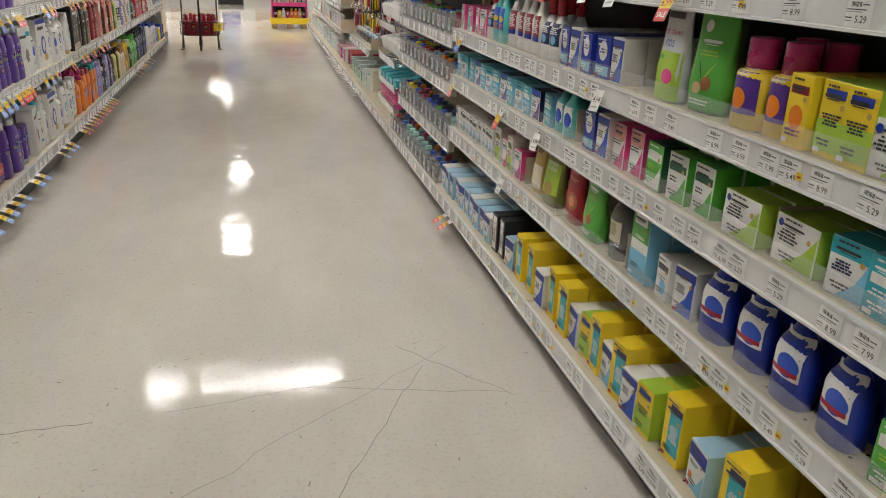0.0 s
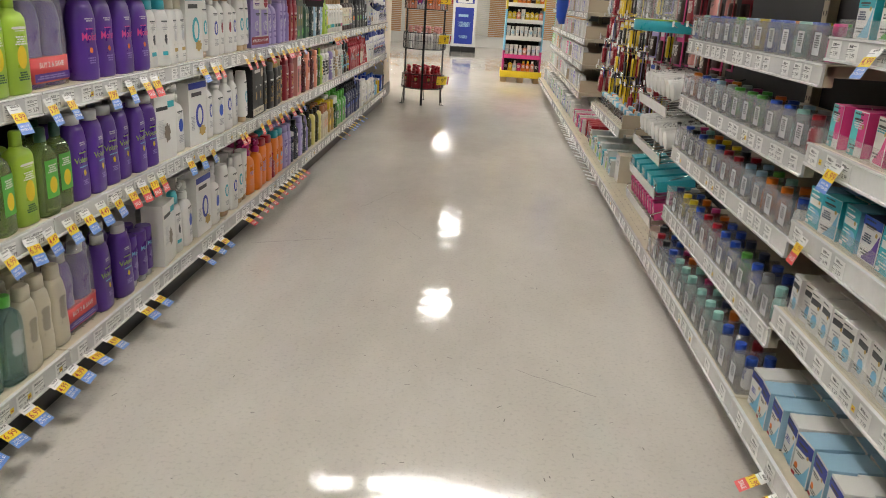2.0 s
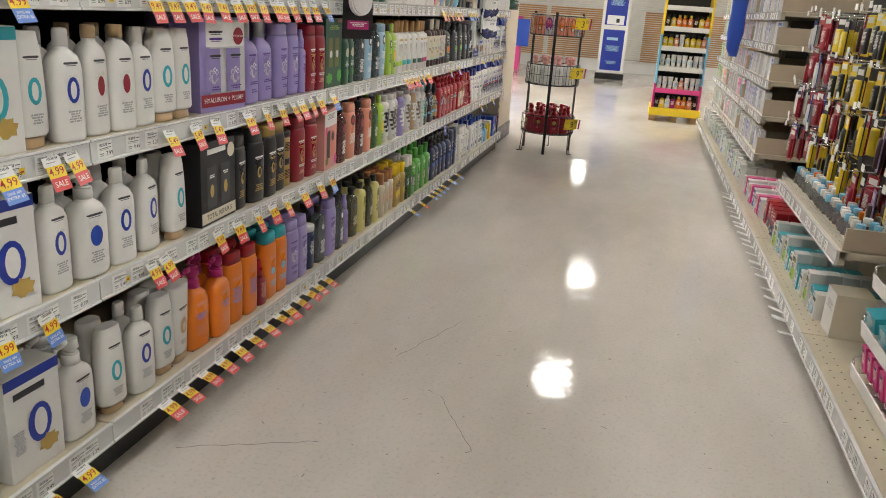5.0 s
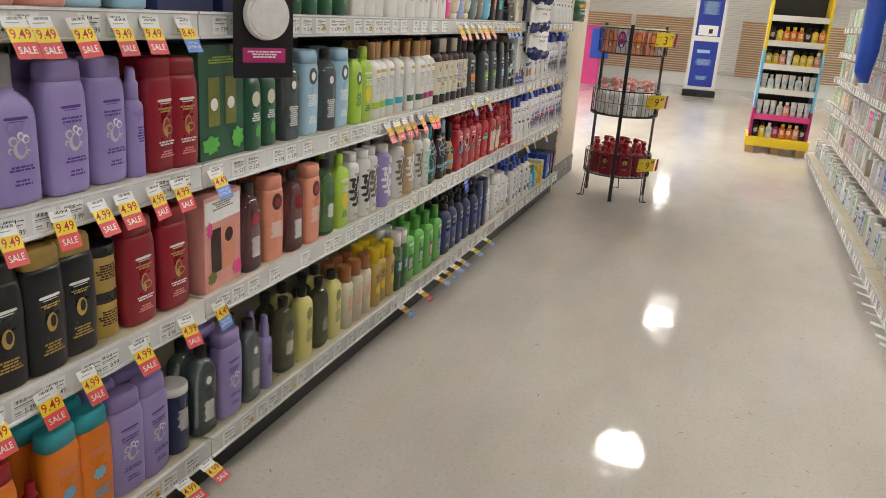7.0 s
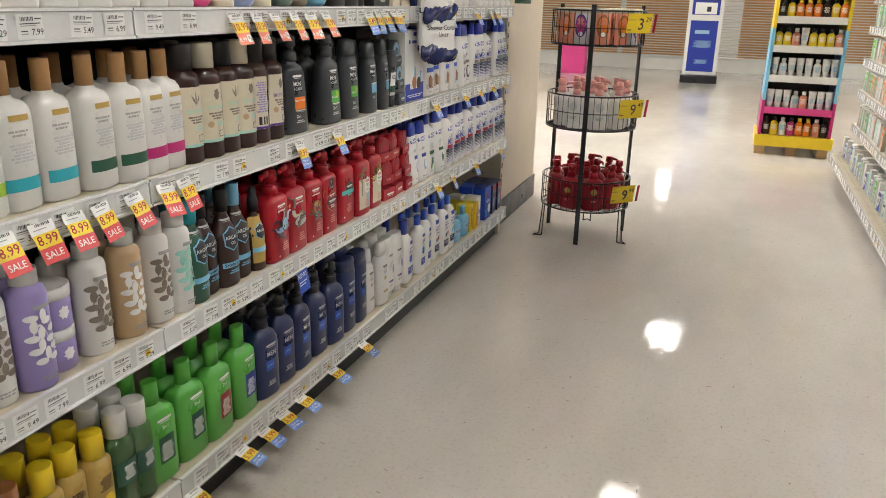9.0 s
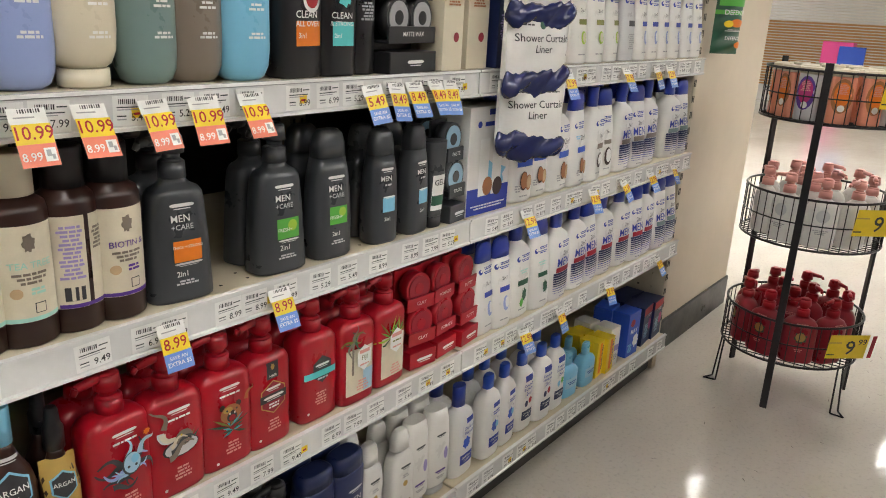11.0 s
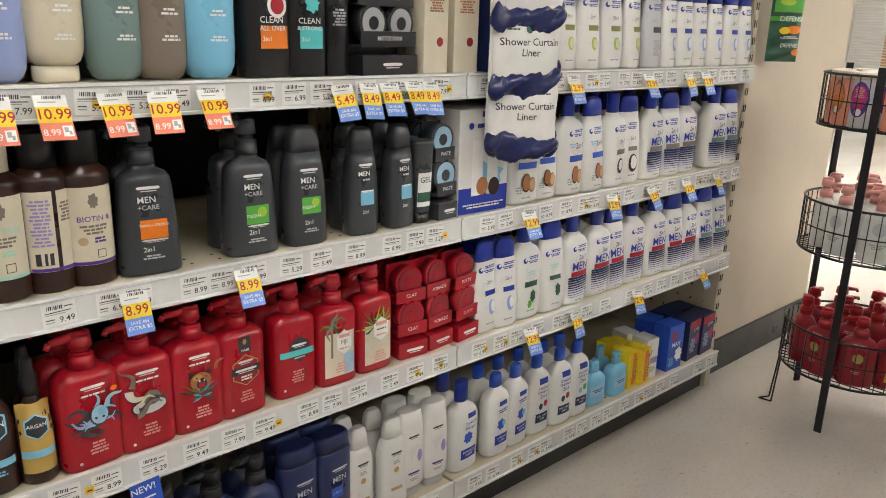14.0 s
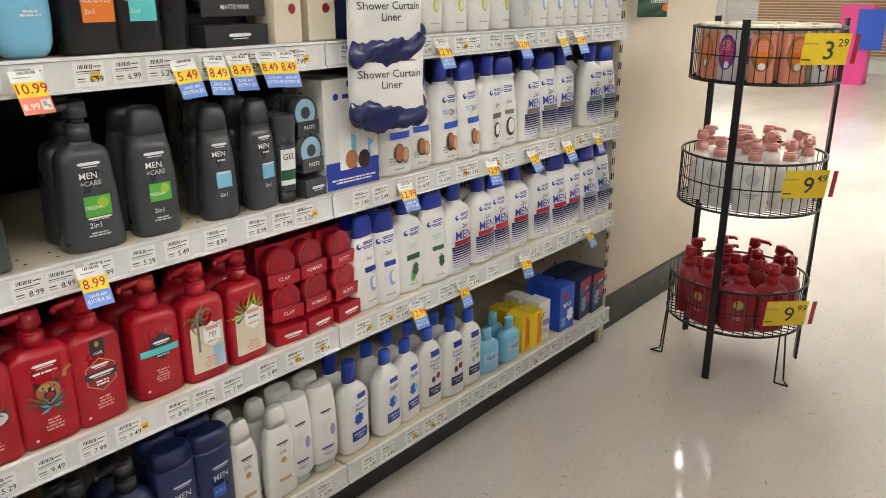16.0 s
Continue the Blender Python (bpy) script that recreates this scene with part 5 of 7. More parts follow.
for args in (
    ("A", 4.1, 5.12, "rosebottle", 12), ("A", 5.20, 5.30, "bluebottle", 2), ("A", 5.43, 5.43, "tealgift", 1), ("A", 5.57, 5.57, "navybox", 1), ("A", 5.84, 6.08, "forest", 4),
    ("A", 6.17, 6.83, "squarewhite", 10), ("A", 6.905, 6.905, "pebblepink", 1), ("A", 6.978, 7.134, "pebblecream pebbleblue pebblecream", 3), ("A", 7.214, 7.363, "pebblesage pebbletaupe pebblesky", 3),
    ("A", 7.456, 7.456, "blackred", 1), ("A", 7.536, 7.536, "blackcyan", 1), ("A", 7.598, 7.598, "plainblack", 1), ("A", 7.702, 7.702, "puckrack", 1), ("A", 7.822, 7.909, "sealwhite", 2),
    ("A", 7.99, 7.99, "navybox", 1), ("A", 8.05, 8.492, "applewhite", 6), ("A", 8.585, 8.585, "greywhite", 1), ("A", 8.66, 9.07, "cleanwhite", 6),
    ("B", 1.95, 2.97, "lime limeclear lime", 13), ("B", 3.29, 3.60, "purple", 4), ("B", 3.68, 3.75, "whiteteal", 2), ("B", 3.83, 3.90, "whitegrey", 2),
    ("B", 4.01, 4.01, "tealbox", 1), ("B", 4.12, 4.30, "whitegold whiteblue whitewine", 3), ("B", 4.38, 4.61, "whitewine whiteblue whitegold whitegold", 4), ("B", 4.78, 4.78, "lavbox", 1),
    ("B", 4.94, 5.035, "lavenderdark", 2), ("B", 5.135, 5.235, "lavender", 2), ("B", 5.30, 5.30, "lavspray", 1), ("B", 5.365, 5.43, "redbottle", 2), ("B", 5.545, 5.545, "greenbox", 1),
    ("B", 5.66, 5.74, "forest", 2), ("B", 5.83, 5.83, "cleargrey", 1), ("B", 5.93, 5.93, "paleblue", 1), ("B", 6.03, 6.03, "cleargrey", 1), ("B", 6.11, 6.11, "paleblue", 1), ("B", 6.185, 6.255, "limecap lime", 2),
    ("B", 6.31, 6.365, "woodlime", 2), ("B", 6.436, 6.515, "woodteal", 2), ("B", 6.60, 6.665, "woodgreen", 2), ("B", 6.728, 6.789, "woodmagenta", 2), ("B", 6.841, 6.978, "teadark tea teadark", 3), ("B", 7.036, 7.036, "tea", 1), ("B", 7.096, 7.096, "teaback", 1), ("B", 7.158, 7.158, "biotin", 1),
    ("B", 7.245, 7.245, "charpump", 1), ("B", 7.422, 7.422, "chargreenpump", 1), ("B", 7.527, 7.527, "chargreen", 1), ("B", 7.655, 7.742, "charblue", 2), ("B", 7.805, 7.805, "geltube", 1),
    ("B", 7.861, 7.861, "paste", 1), ("B", 7.968, 7.968, "almondbox", 1), ("B", 8.104, 8.365, "almondtall almond almondtall almond", 4), ("B", 8.456, 8.538, "coconuttall coconut", 2), ("B", 8.636, 8.815, "mentantall mentan mentantall", 3), ("B", 8.975, 9.065, "menpump menteal", 2),
    ("C", 1.95, 3.13, "lime limeclear limeclear", 15), ("C", 3.205, 3.63, "purpleteal", 6), ("C", 3.73, 3.73, "whitebox", 1), ("C", 3.86, 3.86, "whitepump", 1), ("C", 4.01, 4.01, "ovalbox", 1),
    ("C", 4.15, 4.56, "whiteblue whitepump whiteblue whiteblue whitegold", 5), ("C", 4.745, 4.745, "blackbox", 1), ("C", 4.885, 4.885, "blackplain", 1), ("C", 4.98, 5.06, "blackplain blackgold", 2), ("C", 5.14, 5.14, "blackgold", 1),
    ("C", 5.30, 5.40, "redbottle", 2), ("C", 5.545, 5.545, "pinkbox", 1), ("C", 5.67, 5.67, "brownred", 1), ("C", 5.765, 5.765, "peach", 1), ("C", 5.86, 5.86, "brownred", 1), ("C", 5.945, 5.945, "peach", 1),
    ("C", 6.03, 6.03, "greenclear", 1), ("C", 6.12, 6.12, "lime", 1), ("C", 6.205, 6.275, "leafblack", 2), ("C", 6.345, 6.41, "leafgrey leafpurple", 2), ("C", 6.553, 6.633, "leafgrey leaftaupe", 2),
    ("C", 6.715, 6.772, "leafgrey leafgreen", 2), ("C", 6.819, 6.819, "argangreen", 1), ("C", 6.868, 6.988, "argan argan arganblue", 3), ("C", 7.048, 7.048, "arganspray", 1),
    ("C", 7.122, 7.122, "redkraken", 1), ("C", 7.208, 7.208, "redsnake", 1), ("C", 7.30, 7.30, "redbear", 1), ("C", 7.389, 7.389, "redbadge", 1), ("C", 7.494, 7.494, "redaqua", 1), ("C", 7.59, 7.59, "redpalm", 1), ("C", 7.685, 7.685, "redgrass", 1),
    ("C", 7.785, 7.945, "puckclay puckpomade puckputty", 3), ("C", 8.015, 8.069, "cleanwhite", 2), ("C", 8.156, 8.242, "leaftall leafwhite", 2), ("C", 8.326, 8.441, "menredtall", 2), ("C", 8.513, 8.603, "menred menredtall", 2), ("C", 8.713, 8.876, "menredtall menred menredtall", 3), ("C", 8.971, 9.062, "menteal", 2),
    ("D", 2.2, 2.69, "brownbottle", 6), ("D", 2.77, 2.84, "tealclear", 2), ("D", 2.91, 3.05, "creambottle", 3), ("D", 3.29, 3.40, "purpleteal", 2), ("D", 3.46, 3.58, "purplesmall", 3),
    ("D", 3.70, 3.70, "whitebox", 1), ("D", 3.81, 3.90, "whiteteal whitepump", 2), ("D", 4.04, 4.04, "ovalbox", 1), ("D", 4.18, 4.40, "whitepump whitegold whiteblue", 3), ("D", 4.49, 4.565, "whitegold whitetube", 2),
    ("D", 4.655, 4.76, "orangepump", 2), ("D", 4.85, 4.935, "orangeplain", 2), ("D", 5.005, 5.005, "redsmall", 1), ("D", 5.07, 5.145, "orangeteal", 2), ("D", 5.225, 5.305, "lavender", 2), ("D", 5.39, 5.39, "navyshort", 1),
    ("D", 5.475, 5.475, "cleargrey", 1), ("D", 5.57, 5.57, "lavender", 1), ("D", 5.655, 5.655, "cleargrey", 1), ("D", 5.73, 5.73, "lavspray", 1), ("D", 5.84, 5.84, "oliveclear", 1), ("D", 5.93, 5.93, "palebottle", 1),
    ("D", 6.02, 6.02, "oliveclear", 1), ("D", 6.10, 6.10, "palebottle", 1), ("D", 6.18, 6.32, "coppercap", 3), ("D", 6.39, 6.50, "yellowcap", 3), ("D", 6.56, 6.61, "greenwhite", 2), ("D", 6.665, 6.96, "greendark greendark greenred greenblue", 4),
    ("D", 7.057, 7.409, "navypump", 5), ("D", 7.503, 7.58, "navyflip", 2), ("D", 7.653, 7.731, "whitecurve", 2), ("D", 7.79, 7.86, "whitecurvefoot", 2), ("D", 7.957, 7.957, "bluepump", 1), ("D", 8.062, 8.39, "bluecap bluecap bluecapred bluecapred bluecapgreen", 5),
    ("D", 8.477, 8.577, "skyflat", 2), ("D", 8.648, 8.694, "orangebox", 2), ("D", 8.745, 8.745, "whitebox2", 1), ("D", 8.86, 8.86, "bluered", 1), ("D", 8.985, 9.062, "darkredbox", 2),
):
    row(*args)
for shelf, yy in (("B", 3.12), ("D", 3.16)):
    t = thing("bonus_pack", "two purple bottles shrink-wrapped with a pink banded sleeve", "bonus pack", "", pose(LEFT_LIP - .062, yy, TOPS[shelf] + .0006, 0, 0, 90))
    for dx in (-.045, .045):
        c = new("bottle", STOCK["purpleteal"]["body"])
        c.parent, c.matrix_basis = t, pose(dx, 0, 0.001)
        k = new("cap", STOCK["purpleteal"]["cap"])
        k.parent = c
    bm = bmesh.new()
    loft(bm, .185, .066, 5, [(0, 1), (.3, 1), (.7, .97), (.9, .9), (1, .62)], 0.0005, .222, 24)
    part("film", bm, FILM, t, "crinkled clear film")
    bm = bmesh.new()
    loft(bm, .187, .068, 5, [(0, 1), (1, 1)], .012, .058, 24)
    part("band", bm, carton("tagred"), t, "pink and red printed band")
    part("print", graphics([("text", "BUY 2 & SAVE", 0, .052, .013, "paper"), ("rect", 0, .025, .15, .018, "purple"), ("bars", 0, .025, .13, .010, "lavender")], lambda x, z: -.0342), None, t)
for yy in (5.215, 6.475):
    key = "jar" if yy < 6 else "leafjar"
    for z in (0, STOCK[key]["h"]):
        put(key, LEFT_LIP - 0.068, yy, TOPS["C"] + 0.0006 + z * 1.001, 90)

# ---- price cards and sale tags on the rails ----
def flat_print(marks, name):
    """A printed card in the plane x = 0 facing +x: marks are (across, up, width, height, colour) or (string, across, up, height, colour)."""
    bm, mats, colors = bmesh.new(), [], []

    def slot(c):
        if c not in colors:
            colors.append(c)
            mats.append(ink(c))
        return colors.index(c)

    for layer, mk in enumerate(marks):
        x = 0.0004 + 0.00025 * layer
        if isinstance(mk[0], str):
            pts, faces = lettering(mk[0])
            k = mk[3] * 1.35
            vs = [bm.verts.new((x, mk[1] + a * k, mk[2] + b * k)) for a, b in pts]
            for f in faces:
                try:
                    bm.faces.new([vs[i] for i in f]).material_index = slot(mk[4])
                except ValueError:
                    pass
        else:
            cy, cz, w, h, c = mk
            vs = [bm.verts.new((x, cy + sy * w / 2, cz + sz * h / 2)) for sy, sz in ((-1, -1), (1, -1), (1, 1), (-1, 1))]
            bm.faces.new(vs).material_index = slot(c)
    return mesh_of(name, bm, mats)


def barcode(cy, cz, w, h):
    return [(cy - w / 2 + w * (i + .5) / 9, cz, w / 9 * (0.35 + 0.4 * ((i * 7) % 3) / 2), h, "ink") for i in range(9)]


CARDS = {p: flat_print([(0, 0, .047, .036, "paper"), *barcode(-.006, .011, .022, .006), (.013, .011, .012, .0016, "charcoal"), (-.002, .0045, .036, .0014, "charcoal"), (-.006, .0015, .028, .0012, "grey"), (-.014, -.006, .012, .0016, "charcoal"), (-.014, -.010, .012, .0016, "grey"), (p, .009, -.008, .0095, "ink")], "price_card")
         for p in ("5.49", "6.99", "7.99", "8.99", "9.49", "5.29")}
BADGE = flat_print([(0, 0, .014, .012, "yellow"), (0, -.001, .008, .003, "red")], "price_badge")
rng2 = random.Random(21)
prices = list(CARDS)
for r, side, y0, y1, top, lip in RAIL_LIST:
    if top > 1.2 or (side < 0 and y1 < 2.2) or (side > 0 and y1 < 0.2):
        continue
    n = 17 if side < 0 else 16
    for i in range(n):
        if rng2.random() < 0.10:
            continue
        c = new("price_card", CARDS[rng2.choice(prices)])
        c.parent = r
        c.matrix_basis = pose(0.0016, 0.06 + (y1 - y0 - 0.12) * i / (n - 1) + rng2.uniform(-.02, .02), -0.025, rng2.uniform(-2.5, 2.5), 0, 0)
        if rng2.random() < 0.15:
            c = new("price_badge", BADGE)
            c.parent = r
            c.matrix_basis = pose(0.0030, 0.09 + (y1 - y0 - 0.14) * i / (n - 1), -0.028)


def sale_tag_mesh(price, low):
    m = [(0, -.009, .048, .020, "paper"), *barcode(.002, -.003, .028, .005), (-.006, -.011, .026, .0018, "grey"),
         (0, -.032, .048, .026, "yellow"), (price, 0, -.031, .0175, "red"), (0, -.058, .048, .028, {"red": "tagred", "blue": "tagblue", "peach": "coral"}.get(low, low))]
    if low == "red":
        m += [("SALE", 0, -.058, .0125, "paper")]
    elif low == "peach":
        m += [("8.99", -.009, -.060, .011, "paper"), (.014, -.058, .015, .017, "paper"), (.012, -.056, .006, .008, "grey"), (.017, -.061, .004, .006, "grey")]
    else:
        m += [("SAVE AN", 0, -.052, .006, "paper"), ("EXTRA $5", 0, -.061, .007, "paper")]
    return flat_print(m, "sale_tag")


TAGS = {}


def tags(shelf, y0, y1, n, price, low, out=24, side=-1, top=None, lip=None):
    """Paper sale tags clipped in a rail and curling out below it."""
    if (price, low) not in TAGS:
        TAGS[price, low] = sale_tag_mesh(price, low)
    top = TOPS[shelf] if top is None else top
    lip = (LEFT_LIP if shelf != "D" else -0.95) if lip is None else lip
    for i in range(n):
        y = y0 if n == 1 else y0 + (y1 - y0) * i / (n - 1)
        t = new("sale_tag", TAGS[price, low])
        t.matrix_basis = pose(lip - side * 0.006, y + rng2.uniform(-.006, .006), top - (0.014 if out < 40 else 0.040), rng2.uniform(-5, 5), 0, 0 if side < 0 else 180) @ pose(0, 0, 0, 0, -out + rng2.uniform(-5, 5), rng2.uniform(-7, 7)) @ Matrix.Diagonal((.9, .9, .9, 1))
        words = {"red": "yellow and red", "peach": "yellow and orange", "blue": "yellow and blue"}[low]
        tagged(t, words + " paper sale tag hanging from a price rail", "price tag", "sale tags")


for args in (
    ("A", 3.07, 3.07, 1, "5.99", "blue"), ("A", 3.313, 3.467, 2, "7.99", "blue"), ("A", 3.638, 3.638, 1, "7.99", "red"), ("A", 3.88, 4.06, 3, "4.99", "blue"), ("A", 4.45, 4.66, 4, "9.49", "red"),
    ("A", 4.739, 5.026, 5, "9.49", "red"), ("A", 5.07, 5.315, 4, "9.49", "red"), ("A", 5.396, 5.396, 1, "8.49", "blue"),
    ("A", 6.955, 7.34, 6, "10.99", "peach"), ("A", 7.578, 7.578, 1, "5.49", "blue"), ("A", 7.647, 7.79, 4, "8.49", "blue"), ("A", 8.223, 8.223, 1, "12.99", "blue"), ("A", 8.536, 8.536, 1, "12.99", "blue"), ("A", 8.719, 8.817, 2, "12.99", "blue"),
    ("B", 2.55, 2.9, 3, "6.99", "blue"), ("B", 3.026, 3.111, 2, "5.99", "blue"), ("B", 3.328, 3.435, 2, "7.99", "blue"), ("B", 3.534, 3.605, 2, "3.99", "red"), ("B", 3.997, 3.997, 1, "4.99", "blue"), ("B", 4.12, 4.17, 2, "4.99", "red"), ("B", 4.5, 4.70, 3, "5.49", "red"),
    ("B", 4.876, 5.08, 3, "9.49", "red"), ("B", 5.156, 5.365, 4, "4.99", "red"), ("B", 5.483, 5.483, 1, "14.49", "blue"), ("B", 6.35, 6.615, 5, "8.99", "red"), ("B", 6.703, 6.763, 2, "8.99", "red"),
    ("B", 7.19, 7.19, 1, "8.99", "blue"), ("B", 7.38, 7.38, 1, "8.99", "blue"), ("B", 8.10, 8.10, 1, "12.99", "blue"), ("B", 8.425, 8.593, 2, "12.99", "blue"), ("B", 8.774, 8.949, 2, "12.99", "blue"),
    ("C", 2.6, 2.90, 4, "6.99", "blue"), ("C", 2.974, 3.302, 5, "4.49", "blue"), ("C", 3.397, 3.615, 4, "3.99", "red"), ("C", 3.848, 4.071, 3, "4.99", "blue"), ("C", 4.40, 4.46, 2, "4.99", "red"), ("C", 4.70, 5.022, 4, "9.49", "red"), ("C", 5.105, 5.381, 3, "4.99", "red"), ("C", 5.488, 5.488, 1, "14.49", "blue"),
    ("C", 8.13, 8.30, 2, "12.99", "blue"), ("C", 8.585, 8.922, 2, "12.99", "blue"),
    ("D", 2.45, 2.80, 5, "6.99", "blue", 62), ("D", 2.914, 3.176, 4, "4.99", "blue", 62), ("D", 3.40, 3.498, 2, "7.99", "blue", 62), ("D", 3.895, 4.111, 3, "4.99", "blue", 62), ("D", 4.42, 4.85, 6, "4.99", "red", 62), ("D", 4.946, 5.415, 7, "4.99", "red", 62), ("D", 6.517, 6.517, 1, "9.49", "blue", 62), ("D", 6.70, 6.70, 1, "5.99", "red", 62), ("D", 6.866, 7.139, 4, "5.99", "blue", 62), ("D", 7.318, 7.499, 2, "5.99", "blue", 62),
):
    tags(*args)
NEWTAG = flat_print([(0, -.036, .05, .058, "blue"), ("NEW!", -.004, -.020, .012, "paper"), (-.004, -.036, .036, .003, "paper"), (-.008, -.043, .028, .003, "paper")], "new_tag")
nt_ob = tagged(new("new_tag", NEWTAG), "blue paper tag that says NEW", "price tag", "sale tags")
nt_ob.matrix_basis = pose(LEFT_LIP + 0.006, 7.185, TOPS["C"] - 0.038, 4, -8, 0)

# ---- medicine and travel goods, east side ----
RX = RIGHT_LIP


def shelf_row(top, y0, y1, keys, n, front=None, jitter=0.006, skew=6, behind=3):
    """A run of stock on an east shelf, from its near end y0 to its far end y1."""
    keys = keys.split()
    for i in range(n):
        y = y0 if n == 1 else y0 + (y1 - y0) * i / (n - 1)
        key = keys[i % len(keys)]
        k = STOCK[key]
        put(key, (RX + 0.02 if front is None else front) + k["d"] / 2 + rng.uniform(0, jitter * 2), y + rng.uniform(-jitter, jitter) * .5, top + 0.0006, -90 + rng.uniform(-skew, skew), group="goods on the shelves")
        for b in range(behind if k["name"] == "medicine_carton" else 1 if k["name"] == "medicine_bottle" else 0):
            reserve(key, pose((RX + 0.024 if front is None else front) + k["d"] * (b + 1.5) + .004 * (b + 1), y + rng.uniform(-.006, .006), top + 0.0006, 0, 0, -90 + rng.uniform(-skew, skew)))


def med_box(key, h, w, c, marks, side=None, d=.055, label=None):
    h, w = h * .92, w * .88
    marks = [tuple(v * (.92 if i in (2, 4) else .88) if isinstance(v, float) and m[0] != "text" else v for i, v in enumerate(m)) for m in marks]
    swoosh = [("corner", w / 2 - .003 - m[3] * .55, .003 + m[4] * .55, m[3] * 1.1, m[4] * 1.1, m[5]) if m[0] == "tri" else m for m in marks]
    dark = c in ("teal", "royal", "navy", "green", "black", "red")
    fine = "paper" if dark else "ink"
    marks = swoosh + [("rect", -w * .06, h * .80, min(.055, w * .62), min(.0115, h * .1), "paper" if dark else "ink"), ("bars", -w * .12, h * .20, w * .5, .012, fine), ("bars", -w * .08, h * .93, w * .62, .005, fine), ("oval", w * .32, h * .68, .009, .009, "gold"), ("rect", -w * .30, h * .09, w * .22, .007, "red" if "blue" in key else "paper")]
    box(key, label or "printed medicine carton standing in a row", h, w, d, c, marks, side=side, name="medicine_carton")


med_box("pinkteal", .10, .07, "white", [("rect", -.018, .05, .034, .098, "aqua"), ("rect", .017, .06, .034, .075, "pink"), ("bars", 0, .07, .05, .02, "white")], "pink", label="pink and turquoise medicine carton")
med_box("whitepink", .10, .07, "white", [("tri", .012, .035, .05, .07, "pink"), ("bars", -.005, .075, .05, .016, "teal")], "pink", label="white medicine carton with a pink corner")
med_box("tealcarton", .095, .085, "teal", [("rect", 0, .06, .07, .016, "white"), ("oval", .015, .028, .05, .036, "lightblue"), ("bars", -.01, .04, .05, .014, "white")], "lightblue", label="turquoise medicine carton with white lettering")
med_box("tealwhite", .095, .085, "white", [("rect", 0, .08, .085, .028, "teal"), ("tri", .018, .034, .05, .06, "lightblue"), ("bars", -.012, .05, .044, .02, "navy")], "teal", label="white and turquoise medicine carton")
med_box("whitepurple", .095, .085, "white", [("tri", .02, .03, .06, .06, "purple"), ("rect", 0, .085, .085, .02, "blue"), ("bars", -.012, .05, .044, .02, "navy")], "navy", label="white medicine carton with a purple corner")
med_box("bluecarton", .105, .075, "royal", [("oval", 0, .07, .044, .05, "white"), ("bars", 0, .07, .032, .014, "royal"), ("rect", 0, .02, .07, .024, "lightblue")], label="blue medicine carton with a white oval")
med_box("blueslash", .11, .075, "white", [("tri", .012, .05, .06, .09, "blue"), ("rect", 0, .095, .075, .02, "royal"), ("bars", -.012, .06, .036, .02, "ink")], "white", label="white and blue medicine carton")
med_box("yellowcarton", .12, .065, "yellow", [("rect", 0, .095, .05, .014, "wine"), ("oval", 0, .05, .04, .04, "orange"), ("bars", 0, .025, .044, .014, "magenta")], label="yellow medicine carton with an orange spot")
med_box("yellowgreen", .12, .07, "yellow", [("rect", 0, .1, .05, .014, "royal"), ("rect", 0, .035, .07, .05, "lime"), ("bars", 0, .06, .05, .02, "ink")], "lime", label="yellow and green medicine carton")
med_box("yellowblue", .15, .07, "yellow", [("rect", .008, .075, .045, .11, "teal"), ("rect", .008, .125, .045, .016, "navy"), ("bars", .008, .07, .036, .04, "white")], "yellow", label="yellow and blue medicine carton")
med_box("greenwhitebox", .085, .12, "white", [("tri", .026, .034, .08, .06, "lime"), ("bars", -.02, .05, .06, .024, "ink"), ("oval", -.045, .07, .014, .014, "royal")], "lime", label="white medicine carton with a green corner")
med_box("greencarton", .105, .08, "green", [("rect", 0, .075, .07, .02, "white"), ("tri", .015, .03, .06, .05, "white"), ("bars", -.01, .05, .05, .012, "lime")], "darkgreen", label="green medicine carton with white lettering")
med_box("whitegreen", .105, .08, "white", [("rect", 0, .075, .07, .016, "darkgreen"), ("tri", .018, .03, .06, .055, "green"), ("bars", -.014, .05, .04, .014, "ink")], "green", label="white medicine carton with a green corner")
med_box("pinkcarton", .11, .07, "white", [("rect", 0, .09, .07, .036, "rose"), ("tri", .012, .03, .055, .06, "pink"), ("bars", -.01, .065, .046, .014, "ink")], "pink", label="pink and white medicine carton")
med_box("greysmall", .10, .06, "white", [("rect", 0, .075, .05, .014, "charcoal"), ("oval", .006, .03, .03, .034, "lightblue"), ("bars", 0, .05, .04, .014, "grey")], "white", label="small grey and white medicine carton")
med_box("whitegreentall", .13, .065, "white", [("rect", 0, .095, .05, .016, "olive"), ("rect", 0, .035, .06, .05, "lime"), ("bars", 0, .07, .045, .02, "ink")], label="tall white medicine carton with green print")
med_box("enemabox", .19, .085, "white", [("rect", 0, .145, .083, .09, "green"), ("text", "ENEMA", 0, .10, .009, "white"), ("rect", 0, .15, .06, .022, "white"), ("rect", 0, .04, .083, .07, "lightblue")], "lightblue", label="tall green, white and blue medicine carton")
med_box("navycarton", .105, .075, "white", [("rect", 0, .088, .075, .022, "royal"), ("tri", .016, .04, .05, .06, "lightblue"), ("bars", -.01, .05, .04, .016, "royal")], "white", label="white and blue medicine carton with a pale corner")
